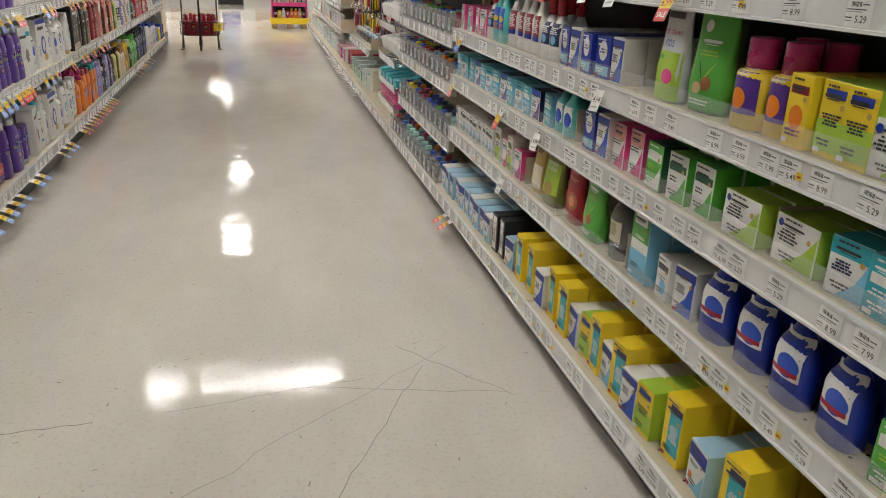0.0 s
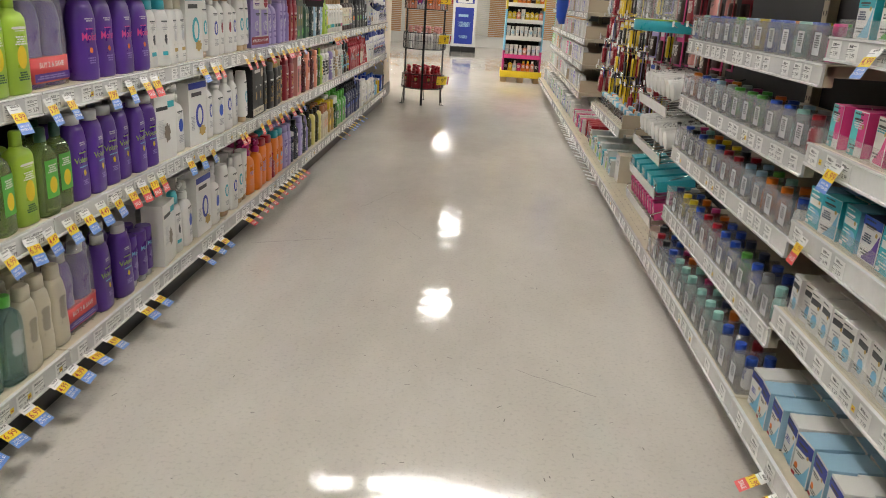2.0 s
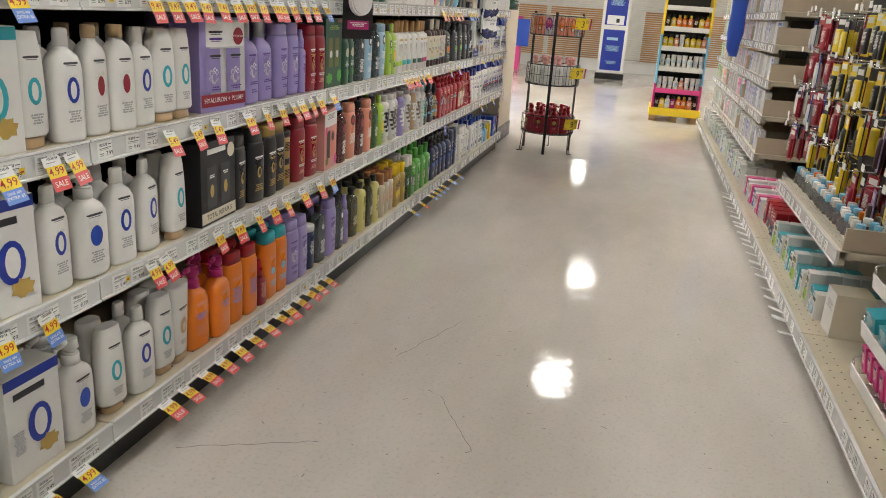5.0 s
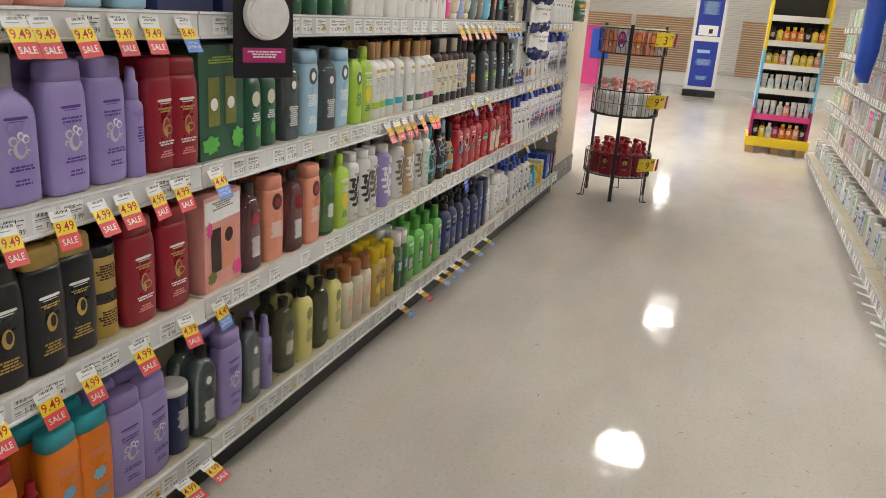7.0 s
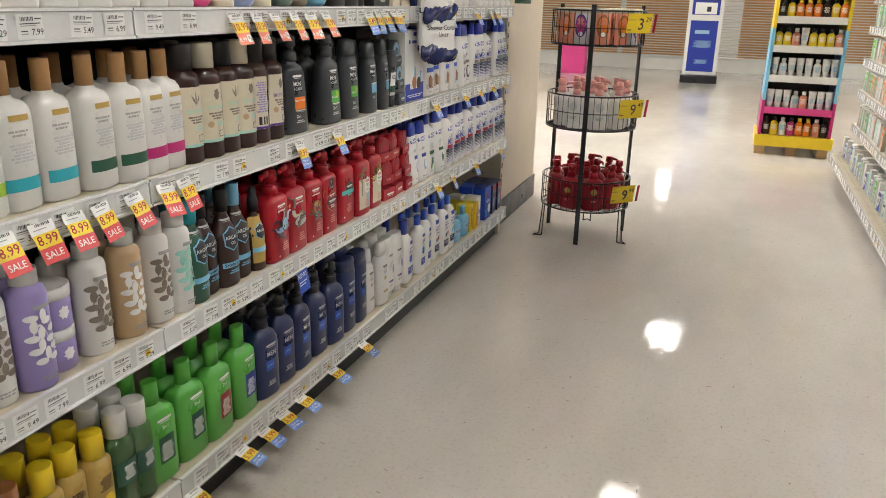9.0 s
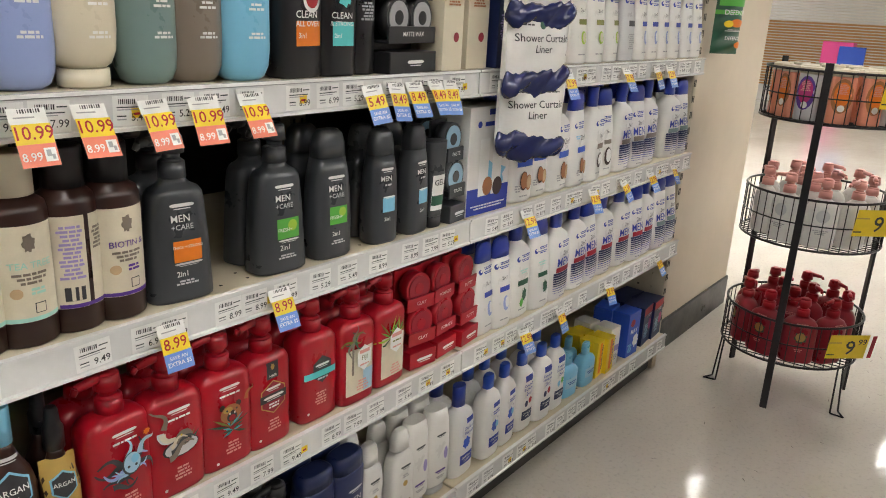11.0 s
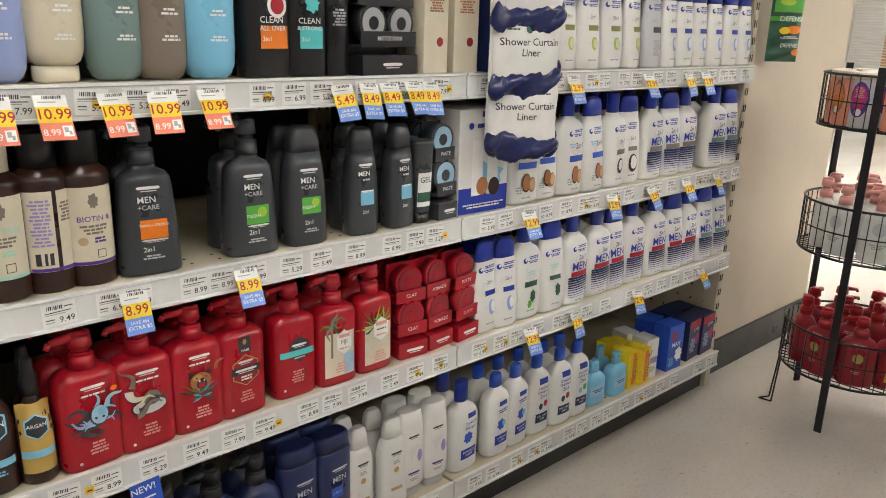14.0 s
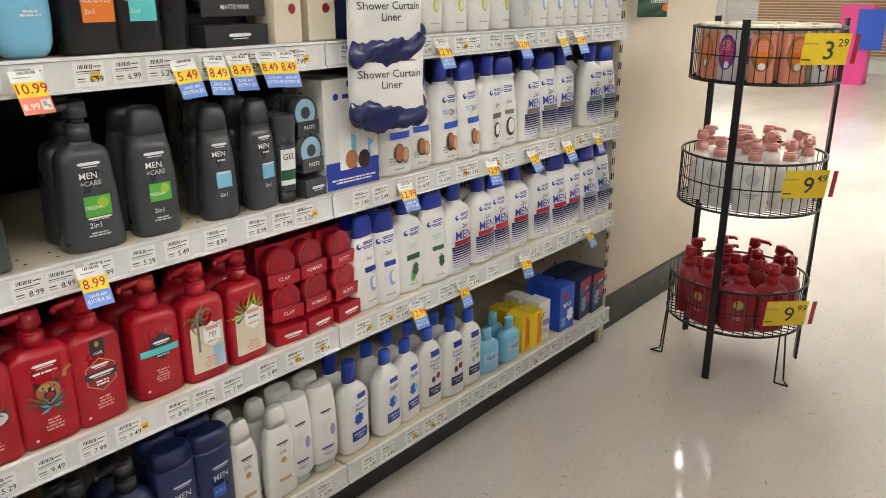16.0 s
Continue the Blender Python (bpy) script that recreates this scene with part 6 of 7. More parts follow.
med_box("blueorange", .105, .075, "white", [("rect", 0, .085, .075, .03, "royal"), ("tri", .012, .03, .05, .05, "lightblue"), ("oval", -.02, .03, .016, .016, "orange"), ("bars", -.01, .06, .04, .010, "ink")], "sky", label="white and navy medicine carton")
med_box("blackwhite", .14, .06, "black", [("rect", 0, .07, .036, .12, "white"), ("text", "WIPES", 0, .1, .009, "ink"), ("bars", 0, .06, .028, .05, "ink")], label="black and white carton of wipes")
bottle("redcap", "white liquid medicine bottle with a red cap", .20, .075, .045, "white", "neck", 2.6, "tall", "red", [("rect", 0, .075, .06, .07, "wine"), ("bars", 0, .08, .05, .04, "white"), ("rect", 0, .045, .06, .014, "royal")], name="medicine_bottle")
bottle("redcapblue", "white liquid medicine bottle with a blue label and a red cap", .17, .07, .045, "white", "neck", 2.6, "tall", "red", [("rect", 0, .07, .058, .06, "navy"), ("bars", 0, .08, .046, .02, "white"), ("oval", 0, .055, .03, .024, "lightblue")], name="medicine_bottle")
bottle("bluecapteal", "turquoise liquid medicine bottle with a blue cap", .20, .072, .045, "aqua", "neck", 2.6, "tall", "royal", [("rect", 0, .075, .05, .07, "blue"), ("oval", 0, .075, .04, .02, "yellow"), ("bars", 0, .05, .04, .02, "orange")], name="medicine_bottle")
bottle("tealbottle", "pale turquoise medicine bottle with a blue cap", .14, .065, .045, "aqua", "neck", 2.6, "disc", "royal", [("rect", 0, .055, .05, .05, "white"), ("oval", .006, .045, .036, .04, "blue")], name="medicine_bottle")
bottle("navybottle", "dark blue liquid medicine bottle with a white and red label", .19, .076, .052, "royal", "neck", 2.4, "tall", "royal", [("rect", 0, .085, .066, .075, "white"), ("rect", 0, .11, .05, .014, "royal"), ("oval", .008, .07, .046, .04, "blue"), ("rect", 0, .058, .06, .008, "red")], name="medicine_bottle")
bottle("gummies", "yellow and purple gummy vitamin bottle", .15, .075, .07, "yellow", "can", 2.2, "tall", "magenta", [("rect", 0, .06, .07, .07, "purple"), ("bars", 0, .095, .05, .014, "white"), ("oval", 0, .05, .036, .036, "orange")], name="medicine_bottle")
bottle("clearwater", "clear liquid medicine bottle with a white cap", .19, .07, .06, "silver", "neck", 2.2, "disc", "white", [("rect", 0, .07, .062, .05, "cream"), ("bars", 0, .075, .05, .03, "olive")], seethrough=True, name="medicine_bottle")


def pouch(key, label, h, w, c, marks):
    """A stand-up pouch: full at the foot, pinched flat along the top."""
    bm = bmesh.new()
    loft(bm, w, .05, 2.6, [(0, .86), (.05, .97), (.3, 1), (.7, .98), (.92, 1), (1, 1)], 0, h, 20, flat=.06)
    body = mesh_of("snack_pouch", bm, carton(c))

    def front(x, z):
        f = min(1, max(0, z / h))
        sd = 1 + (.06 - 1) * max(0, (f - .3) / .7)
        u = min(.999, abs(x) / (w / 2))
        return -.025 * sd * (1 - u ** 2.6) ** (1 / 2.6)

    STOCK[key] = dict(kind="box", name="snack_pouch", body=body, cap=None, label=graphics(marks, front), text=label, category="pouch", w=w, d=.05, h=h)


pouch("kidspouch", "silver and green stand-up pouch of chews", .2, .11, "silver", [("rect", 0, .05, .106, .094, "lime"), ("rect", -.004, .166, .076, .0124, "ink"), ("text", "soft chews", 0, .135, .014, "magenta"), ("text", "KIDS", 0, .112, .014, "royal"), ("oval", .02, .05, .04, .03, "pink"), ("oval", -.02, .085, .026, .01, "green"), ("rect", 0, .194, .104, .004, "charcoal")])
pouch("gingerpouch", "green stand-up pouch of ginger chews", .17, .11, "olive", [("rect", 0, .08, .09, .09, "lime"), ("text", "GINGER", 0, .12, .012, "paper"), ("text", "CHEWS", 0, .105, .012, "paper"), ("oval", 0, .05, .05, .04, "gold")])
pouch("yellowpouch", "yellow stand-up pouch of ginger sweets", .18, .09, "gold", [("rect", 0, .05, .07, .07, "cream"), ("bars", 0, .13, .05, .02, "ink")])
pouch("redpouch", "orange red stand-up pouch", .2, .12, "red", [("oval", -.02, .165, .024, .024, "paper"), ("rect", .0, .135, .055, .012, "peach"), ("bars", 0, .115, .08, .012, "rose"), ("oval", .02, .06, .062, .05, "copper"), ("leaf", .024, .062, .046, .04, "peach"), ("blade", -.03, .05, 60, .05, "orange"), ("blade", -.03, .05, 100, .045, "peach"), ("bars", -.012, .022, .06, .012, "paper"), ("rect", 0, .19, .118, .006, "wine")])
pouch("greenpouch", "green stand-up pouch of fruit snacks", .19, .11, "green", [("oval", -.02, .155, .022, .022, "white"), ("rect", 0, .128, .055, .012, "paper"), ("bars", 0, .108, .07, .012, "lime"), ("oval", .012, .055, .03, .026, "copper"), ("oval", -.012, .045, .026, .022, "tan"), ("blade", .0, .06, 50, .05, "lime"), ("blade", .0, .06, 120, .045, "darkgreen"), ("bars", 0, .02, .06, .012, "paper"), ("rect", 0, .18, .108, .006, "darkgreen")])

for args in (
    (1.012, 0.5, 3.0, "whitepink blueslash whitegreen tealwhite", 28),
    (.782, 3.03, 2.74, "pinkteal pinkteal whitepink whitepink", 4), (.782, 2.66, 2.66, "redcapblue", 1), (.782, 2.59, 2.51, "bluecapteal", 2), (.782, 2.43, 2.18, "redcap", 4), (.782, 2.10, 2.03, "redcapblue", 2),
    (.782, 1.95, 1.62, "bluecarton blueslash bluecarton", 5), (.782, 1.40, 1.40, "kidspouch", 1), (.782, 1.27, 1.24, "greenpouch", 1), (.782, 1.13, 1.05, "gummies", 2), (.782, .98, .91, "yellowcarton yellowgreen", 2), (.782, .85, .782, "yellowgreen", 1), (.782, .78, .78, "greenwhitebox", 1), (.782, .70, .62, "yellowblue", 2), (.782, .52, .3, "blueslash", 3),
    (.60, 3.04, 2.04, "tealcarton tealwhite tealcarton whitepurple", 13), (.60, 1.96, 1.89, "tealbottle", 2), (.60, 1.74, 1.66, "bluecarton blueslash", 2), (.60, 1.56, 1.48, "pinkcarton", 2), (.60, 1.38, 1.20, "greencarton whitegreen whitegreen", 3), (.60, 1.07, .93, "greenwhitebox", 2), (.60, .82, .74, "tealwhite tealcarton", 2), (.60, .6, .3, "greencarton whitegreen", 4),
    (.385, 3.04, 2.55, "greysmall", 10), (.385, 2.47, 2.25, "whitegreentall whitepink", 4), (.385, 2.10, 2.10, "yellowpouch", 1), (.385, 1.97, 1.97, "gingerpouch", 1), (.385, 1.82, 1.82, "redpouch", 1), (.385, 1.68, 1.68, "greenpouch", 1), (.385, 1.54, 1.54, "clearwater", 1),
    (.385, 1.40, 1.40, "enemabox", 1), (.385, 1.30, 1.30, "greysmall", 1), (.385, 1.22, 1.22, "blueslash", 1), (.385, 1.12, .78, "navybottle", 4), (.385, .66, .4, "greencarton", 3),
):
    shelf_row(*args)
for args in ((.13, 3.04, 2.36, "navycarton blueorange blueorange", 10), (.13, 2.28, 2.22, "blackwhite", 2), (.13, 2.12, 1.94, "blueorange yellowblue yellowblue", 3), (.13, 1.84, 1.76, "blueslash yellowblue", 2), (.13, 1.66, 1.20, "yellowblue blueslash yellowgreen yellowblue navycarton", 8), (.13, 1.1, .4, "yellowblue blueorange", 8)):
    shelf_row(*args, front=.742)
DIVIDER = bmesh.new()
slab(DIVIDER, -.07, .07, -.0015, .0015, 0, .085, 0.0008)
DIVIDER = mesh_of("shelf_divider", DIVIDER, carton("card"))
for y, z in ((1.29, .782), (.56, .782), (1.82, .60), (.66, .60), (1.47, .385), (2.18, .385), (.98, .60)):
    d = tagged(new("shelf_divider", DIVIDER), "upright tan cardboard divider between rows of cartons", "divider", "shelf dividers")
    d.matrix_basis = pose(RX + 0.10, y, z + .0006, 0, 0, rng.uniform(-12, 12))
for y0, top, price, low in ((2.9, .782, "6.99", "blue"), (2.98, .60, "2.99", "red"), (2.35, .60, "8.99", "red"), (2.0, 1.012, "5.49", "red"), (2.3, 1.012, "4.99", "blue"), (1.35, 1.012, "6.99", "red"), (2.85, 1.012, "4.99", "blue")):
    tags("A", y0, y0, 1, price, low, 24, 1, top, RX)
tags("A", 2.72, 2.80, 2, "11.99", "red", 60, 1, .13, .72)
PAPER_TAG = flat_print([(0, -.03, .045, .05, "paper"), ("4.94", 0, -.028, .015, "ink"), (0, -.045, .03, .003, "grey")], "shelf_tag")
for y, z in ((1.62, .782), (1.75, 1.012), (1.60, 1.012), (2.0, .60), (2.3, .385)):
    t = tagged(new("shelf_tag", PAPER_TAG), "small white paper price tag hanging from a rail", "price tag", "sale tags")
    t.matrix_basis = pose(RX - 0.006, y, z - .01, 0, 0, 180) @ pose(0, 0, 0, 6, -20, 0)

# travel goods in clear bins
TINTS = ("white", "grey", "blue", "green", "red", "orange", "yellow", "pink", "sky", "navy", "black", "mint", "magenta")
for c in TINTS:
    bottle("mini_" + c, "small travel-size toiletry bottle in a clear bin", .084, .036, .030, c, "shoulder", 2.4, "disc", c if c != "white" else "blue", [("bars", 0, .045, .026, .04, "white" if c not in ("white", "grey") else "royal")], name="travel_bottle")
bm = bmesh.new()
for q in ((-.046, .046, -.0600, -.0582, 0, .085), (-.046, -.0445, -.058, .06, 0, .08), (.0445, .046, -.058, .06, 0, .08), (-.0445, .0445, -.058, .06, 0, .0015)):
    slab(bm, *q)
BIN = mesh_of("acrylic_bin", bm, ACRYLIC)
BIN_CARD = graphics([("rect", 0, .04, .038, .05, "silver"), ("bars", 0, .045, .028, .03, "charcoal")], lambda x, z: -.0603)
rng3 = random.Random(5)
for top, hues in ((.953, ("white", "sky", "blue", "white")), (.75, ("white", "grey", "green", "white", "grey")), (.555, ("pink", "yellow", "black", "red", "sky", "orange", "white")), (.32, ("grey", "orange", "orange", "red", "blue", "green", "blue", "navy")), (.13, ("blue", "mint", "mint", "white"))):
    n = 12
    fx = .835 if top > .2 else .79
    for i in range(n):
        y = 4.25 - 1.10 * i / (n - 1)
        b = tagged(new("acrylic_bin", BIN), "clear grey acrylic bin with a price card on its front", "bin", "clear bins of travel goods")
        b.matrix_basis = pose(fx, y, top + .0006, 0, 0, -90)
        c = new("price_card", BIN_CARD)
        c.parent = b
        hue = hues[min(len(hues) - 1, i * len(hues) // n)]
        for j in range(2):
            put("mini_" + (hue if rng3.random() < .5 else rng3.choice(TINTS)), fx - .018 + .05 * j, y + rng3.uniform(-.014, .014), top + .0026, rng3.uniform(0, 360), group="travel-size bottles")

# wire trays of rolled tissue in the open bay
bm = bmesh.new()
for x in (-.16, .16):
    tube(bm, (x, -.30, .0), (x, .30, .0), .003)
for i in range(9):
    tube(bm, (-.16, -.30 + .075 * i, .0), (.16, -.30 + .075 * i, .0), .002, 6)
for y in (-.30, .30):
    tube(bm, (-.16, y, 0), (-.16, y, .05), .003)
    tube(bm, (-.16, y, .05), (.16, y, .12), .003)
TRAY = mesh_of("wire_tray", bm, CHROME)
TRAY_STRIP = bmesh.new()
slab(TRAY_STRIP, -.168, -.163, -.30, .30, -.012, .034, .0015)
TRAY_STRIP = mesh_of("price_strip", TRAY_STRIP, RAIL)
bottle("tissueroll", "white rolled tissue pack with black dotted print", .19, .074, .074, "white", "straight", 2, "none", "white", [("oval", -.018 + .012 * (i % 4), .03 + .022 * (i // 4) + .005 * (i % 2), .006, .006, "ink") for i in range(28)] + [("leaf", 0, .15, .03, .03, "ink"), ("leaf", .008, .1, .03, .03, "ink"), ("bars", 0, .05, .04, .03, "grey")], name="tissue_roll", category="tissue pack")
med_box("tealpad", .05, .11, "teal", [("bars", 0, .025, .08, .02, "white")], d=.16, label="flat turquoise carton lying in a wire tray")
med_box("pinkpad", .085, .045, "pink", [("bars", 0, .05, .03, .04, "white")], d=.14, label="slim pink carton standing in a wire tray")
for z, key, n in ((.655, "tissueroll", 7), (.45, "tissueroll", 7), (.305, "tealpad", 5), (.172, "pinkpad", 10)):
    t = tagged(new("wire_tray", TRAY), "sloping bright wire tray with a white price strip", "tray", "wire trays")
    t.matrix_basis = pose(.965, 4.91, z, 0, -9, 0)
    c = new("price_strip", TRAY_STRIP)
    c.parent = t
    for i in range(n):
        y = 4.64 + .54 * i / (n - 1)
        k = STOCK[key]
        if key == "tissueroll":
            ob = put(key, .82, y, z + .066, 0)
            ob.matrix_basis = pose(.82, y, z + .069, 0, 81, 0) @ pose(0, 0, 0, 0, 0, rng3.uniform(0, 360))
        else:
            ob = put(key, .89, y, z + .03, -90)
            ob.matrix_basis = pose(.89, y, z + .008, 0, -9, 0) @ pose(0, 0, 0, 0, 0, -90)

# goods on hooks
HOOK_ROD = bmesh.new()
tube(HOOK_ROD, (0, 0, 0), (0, .24, 0), .0025, 6)
tube(HOOK_ROD, (0, 0, 0), (0, -.012, .012), .0025, 6)
HOOK_ROD = mesh_of("hook", HOOK_ROD, CHROME)
HOOK_TAB = bmesh.new()
slab(HOOK_TAB, -.02, .02, -.016, -.0145, .0, .026, .0006)
HOOK_TAB = mesh_of("price_tab", HOOK_TAB, ink("paper"))
for c in ("red", "yellow", "blue", "wine", "teal", "black", "pink", "lavender", "white", "navy"):
    bm = bmesh.new()
    slab(bm, -.04, .04, -.002, .002, -.16, .0, .0015)
    loft(bm, .06, .03, 4, [(0, .9), (.1, 1), (.9, 1), (1, .9)], -.15, .10, 16, mi=1)
    body = mesh_of("carded_pack", bm, [carton(c), carton({"red": "wine", "yellow": "black", "black": "yellow", "white": "rose"}.get(c, "white" if c in ("blue", "navy", "teal") else "brown"))])
    STOCK["card_" + c] = dict(kind="box", name="carded_pack", body=body, cap=None, label=graphics([("rect", 0, -.02, .06, .022, "white" if c != "white" else "blue"), ("bars", 0, -.09, .04, .05, "white" if c != "white" else "ink")], lambda x, z: -.0155 if z < -.045 else -.0022), text="carded beauty accessory hanging on a hook", category="carded pack", w=.08, d=.03, h=.16)
for zi, z in enumerate((.62, .80, .98, 1.16)):
    for i in range(26):
        y = 4.42 + .125 * i
        if (y < 5.35 and z < .95) or y > 7.85:
            continue
        if y < 6.0:
            c = rng3.choice(("wine", "white", "pink", "red", "lavender", "black", "wine"))
        elif y < 6.9:
            c = rng3.choice(("yellow", "yellow", "black", "red", "wine", "yellow"))
        else:
            c = rng3.choice(("red", "red", "blue", "red", "navy"))
        x, y = .90 + rng3.uniform(0, .06), y + rng3.uniform(-.03, .03)
        z = (.62, .80, .98, 1.16)[zi] + rng3.uniform(-.035, .035)
        h = tagged(new("display_hook", HOOK_ROD), "bright wire display hook with a white price tab", "hook", "display hooks")
        h.matrix_basis = pose(x - .03, y, z + .012, 0, 0, -90)
        tb = new("price_tab", HOOK_TAB)
        tb.parent = h
        for j in range(2):
            ob = put("card_" + c, x + .05 * j, y + rng3.uniform(-.008, .008), z, -90 + rng3.uniform(-14, 14), full=j == 0, group="carded packs on hooks")
# low tray shelf: small bottles and blue-capped jars
bottle("tinywhite", "small clear bottle with a white cap", .075, .034, .034, "silver", "can", 2, "disc", "white", name="travel_bottle", seethrough=True)
bottle("tinyblue", "small clear bottle with a blue cap", .075, .034, .034, "silver", "can", 2, "disc", "lightblue", name="travel_bottle", seethrough=True)
bottle("tinyorange", "small clear bottle with an orange label", .075, .034, .034, "silver", "can", 2, "disc", "orange", name="travel_bottle", seethrough=True)
for j in range(3):
    shelf_row(.425, 5.62, 6.68, "tinyblue tinyblue tinywhite tinywhite tinyorange" if j else "tinyblue tinywhite tinywhite", 22, front=.83 + .05 * j, skew=40)
bm = bmesh.new()
slab(bm, .79, 1.2, 5.536, 5.546, .4256, .50, .001)
tagged(part("tray_side", bm, carton("card")), "tan cardboard side of a low shelf tray", "tray side")
med_box("redpack", .13, .085, "red", [("text", "4+1", 0, .075, .018, "paper"), ("rect", 0, .03, .08, .05, "navy")], label="red hanging carton marked 4+1")
shelf_row(.13, 6.82, 7.10, "redpack", 4, front=.80)
shelf_row(.13, 7.2, 7.9, "blueslash pinkcarton greysmall", 9, front=.78)
shelf_row(.13, 5.7, 6.7, "greysmall tealwhite whitegreentall", 13, front=.78)
box("cardstack", "pale cardboard box on the base deck", .15, .12, .12, "white", [("bars", 0, .1, .08, .03, "grey")], side="cream")
shelf_row(.13, 5.58, 5.58, "cardstack", 1, front=.80)
# loose things on the empty deck
for y, c in ((4.40, "black"), (4.45, "orange"), (4.36, "black")):
    put("mini_" + c, .80 + .05 * rng3.random(), y, .1306, 40, group="travel-size bottles")

# clear label holders that stick out along the base
bm = bmesh.new()
slab(bm, -.055, 0, -.012, .012, -.0015, .0015, .0005)
slab(bm, -.055, -.016, -.0105, .0105, .0016, .0020)
HOLDER = mesh_of("label_holder", bm, ink("paper"))
for i in range(20):
    h = tagged(new("label_holder", HOLDER), "small white label holder sticking out from a base shelf", "label holder", "label holders")
    h.matrix_basis = pose(.72, 5.62 + .12 * i + rng3.uniform(-.02, .02), .085, rng3.uniform(-10, 10), 12, rng3.uniform(-15, 15))

# dental bays: card trays with slim packs
for c in ("white", "lavender", "blue", "pink", "mint", "orange", "teal", "green"):
    box("slim_" + c, "slim hanging dental care pack", .135, .05, .03, "white", [("rect", 0, .1, .046, .05, c), ("rect", 0, .04, .030, .07, c), ("rect", 0, .04, .010, .07, "silver"), ("bars", 0, .1, .036, .02, "white")], name="dental_pack", side="white")
for top in (1.19, 1.0, .79, .58, .35):
    for b in range(3):
        y0 = 7.97 + SECTION * b
        bm = bmesh.new()
        slab(bm, .832, 1.24, y0 + .012, y0 + .020, top + .0006, top + .10, .001)
        slab(bm, .832, 1.24, y0 + .020, y0 + .026, top + .0006, top + .03, .001)
        tagged(part("tray_side", bm, carton("card")), "tan cardboard side of a dental care tray", "tray side", "tray sides")
        hues = {0: "white lavender white blue", 1: "lavender white pink teal", 2: "orange white mint green"}[b].split()
        for i in range(17):
            put("slim_" + rng3.choice(hues), .848 + rng3.uniform(0, .02), y0 + .07 + .066 * i, top + .0006, -90 + rng3.uniform(-8, 8), group="dental care packs")
shelf_row(.13, 8.05, 11.5, "slim_green slim_blue greysmall slim_mint blueslash slim_white", 42, front=.78)

# ---- end of the west run: wall stub, hanging goods, wire stand ----
bm = bmesh.new()
slab(bm, -2.0, -1.03, 9.135, 9.98, 0, 2.3, .004)
setting("wall_stub", bm, PAINT)
bm = bmesh.new()
slab(bm, -2.0, -1.022, 9.140, 9.99, 0, .13, .004)
setting("baseboard", bm, material("black_rubber_base", (.014, .014, .015), .35, vary=.3, scale=8, rough_vary=.1))
bm = bmesh.new()
slab(bm, -1.03, -.985, 9.116, 9.150, 0, 1.95, .003)
k = .18
while k < 1.9:
    slab(bm, -.9852, -.9846, 9.126, 9.133, k, k + .022, mi=1)
    slab(bm, -.9852, -.9846, 9.138, 9.144, k, k + .022, mi=1)
    k += .0508
run_end = thing("shelving_end", "almond slotted upright and pegboard closing the shelving run", "shelf end")
part("end_upright", bm, [UPRIGHT, HOLE], run_end)
bm = bmesh.new()
slab(bm, -1.50, -.985, 9.118, 9.126, .15, 1.95, .001)
for i in range(9):
    for j in range(34):
        slab(bm, -1.03 - i * .05, -1.024 - i * .05, 9.1165, 9.1185, .2 + j * .05, .206 + j * .05, mi=1)
part("end_panel", bm, [SHELF, HOLE], run_end)


def film_pack(name, label, y, x, z, w, hgt, fill, bands, texts, tilt=0):
    """A soft, pillowy pack hanging from a strip."""
    t = thing(name, label, "hanging pack", "", pose(x, y, z, 0, 0, 90 + tilt))
    bm = bmesh.new()
    nx, nz = 10, 16
    sides = []
    for sgn in (-1, 1):
        sides.append([[bm.verts.new((w * (i / nx - .5), sgn * .028 * (1 - abs(2 * i / nx - 1) ** 3) * (.55 + .45 * math.sin(j * 1.3 + i * .4)) * (1 - abs(2 * j / nz - 1) ** 6), -hgt * j / nz)) for i in range(nx + 1)] for j in range(nz + 1)])
    for g, flip in ((sides[0], True), (sides[1], False)):
        for j in range(nz):
            for i in range(nx):
                q = (g[j][i], g[j][i + 1], g[j + 1][i + 1], g[j + 1][i])
                f = bm.faces.new(q[::-1] if flip else q)
                f.smooth = True
                zz = (j + .5) / nz
                f.material_index = 1 if any(a <= zz <= b for a, b in bands) else 0
    part("pack", bm, [carton(fill[0]), carton(fill[1])], t)
    part("label", graphics([("text", *m) if len(m) == 5 else m for m in texts], lambda a, b: -.0285 * (1 - abs(2 * a / w) ** 3) - .001), None, t)
    bm = bmesh.new()
    tube(bm, (0, 0, -.002), (0, 0, .12), .0012, 6)
    part("strip", bm, CHROME, t)
    return t


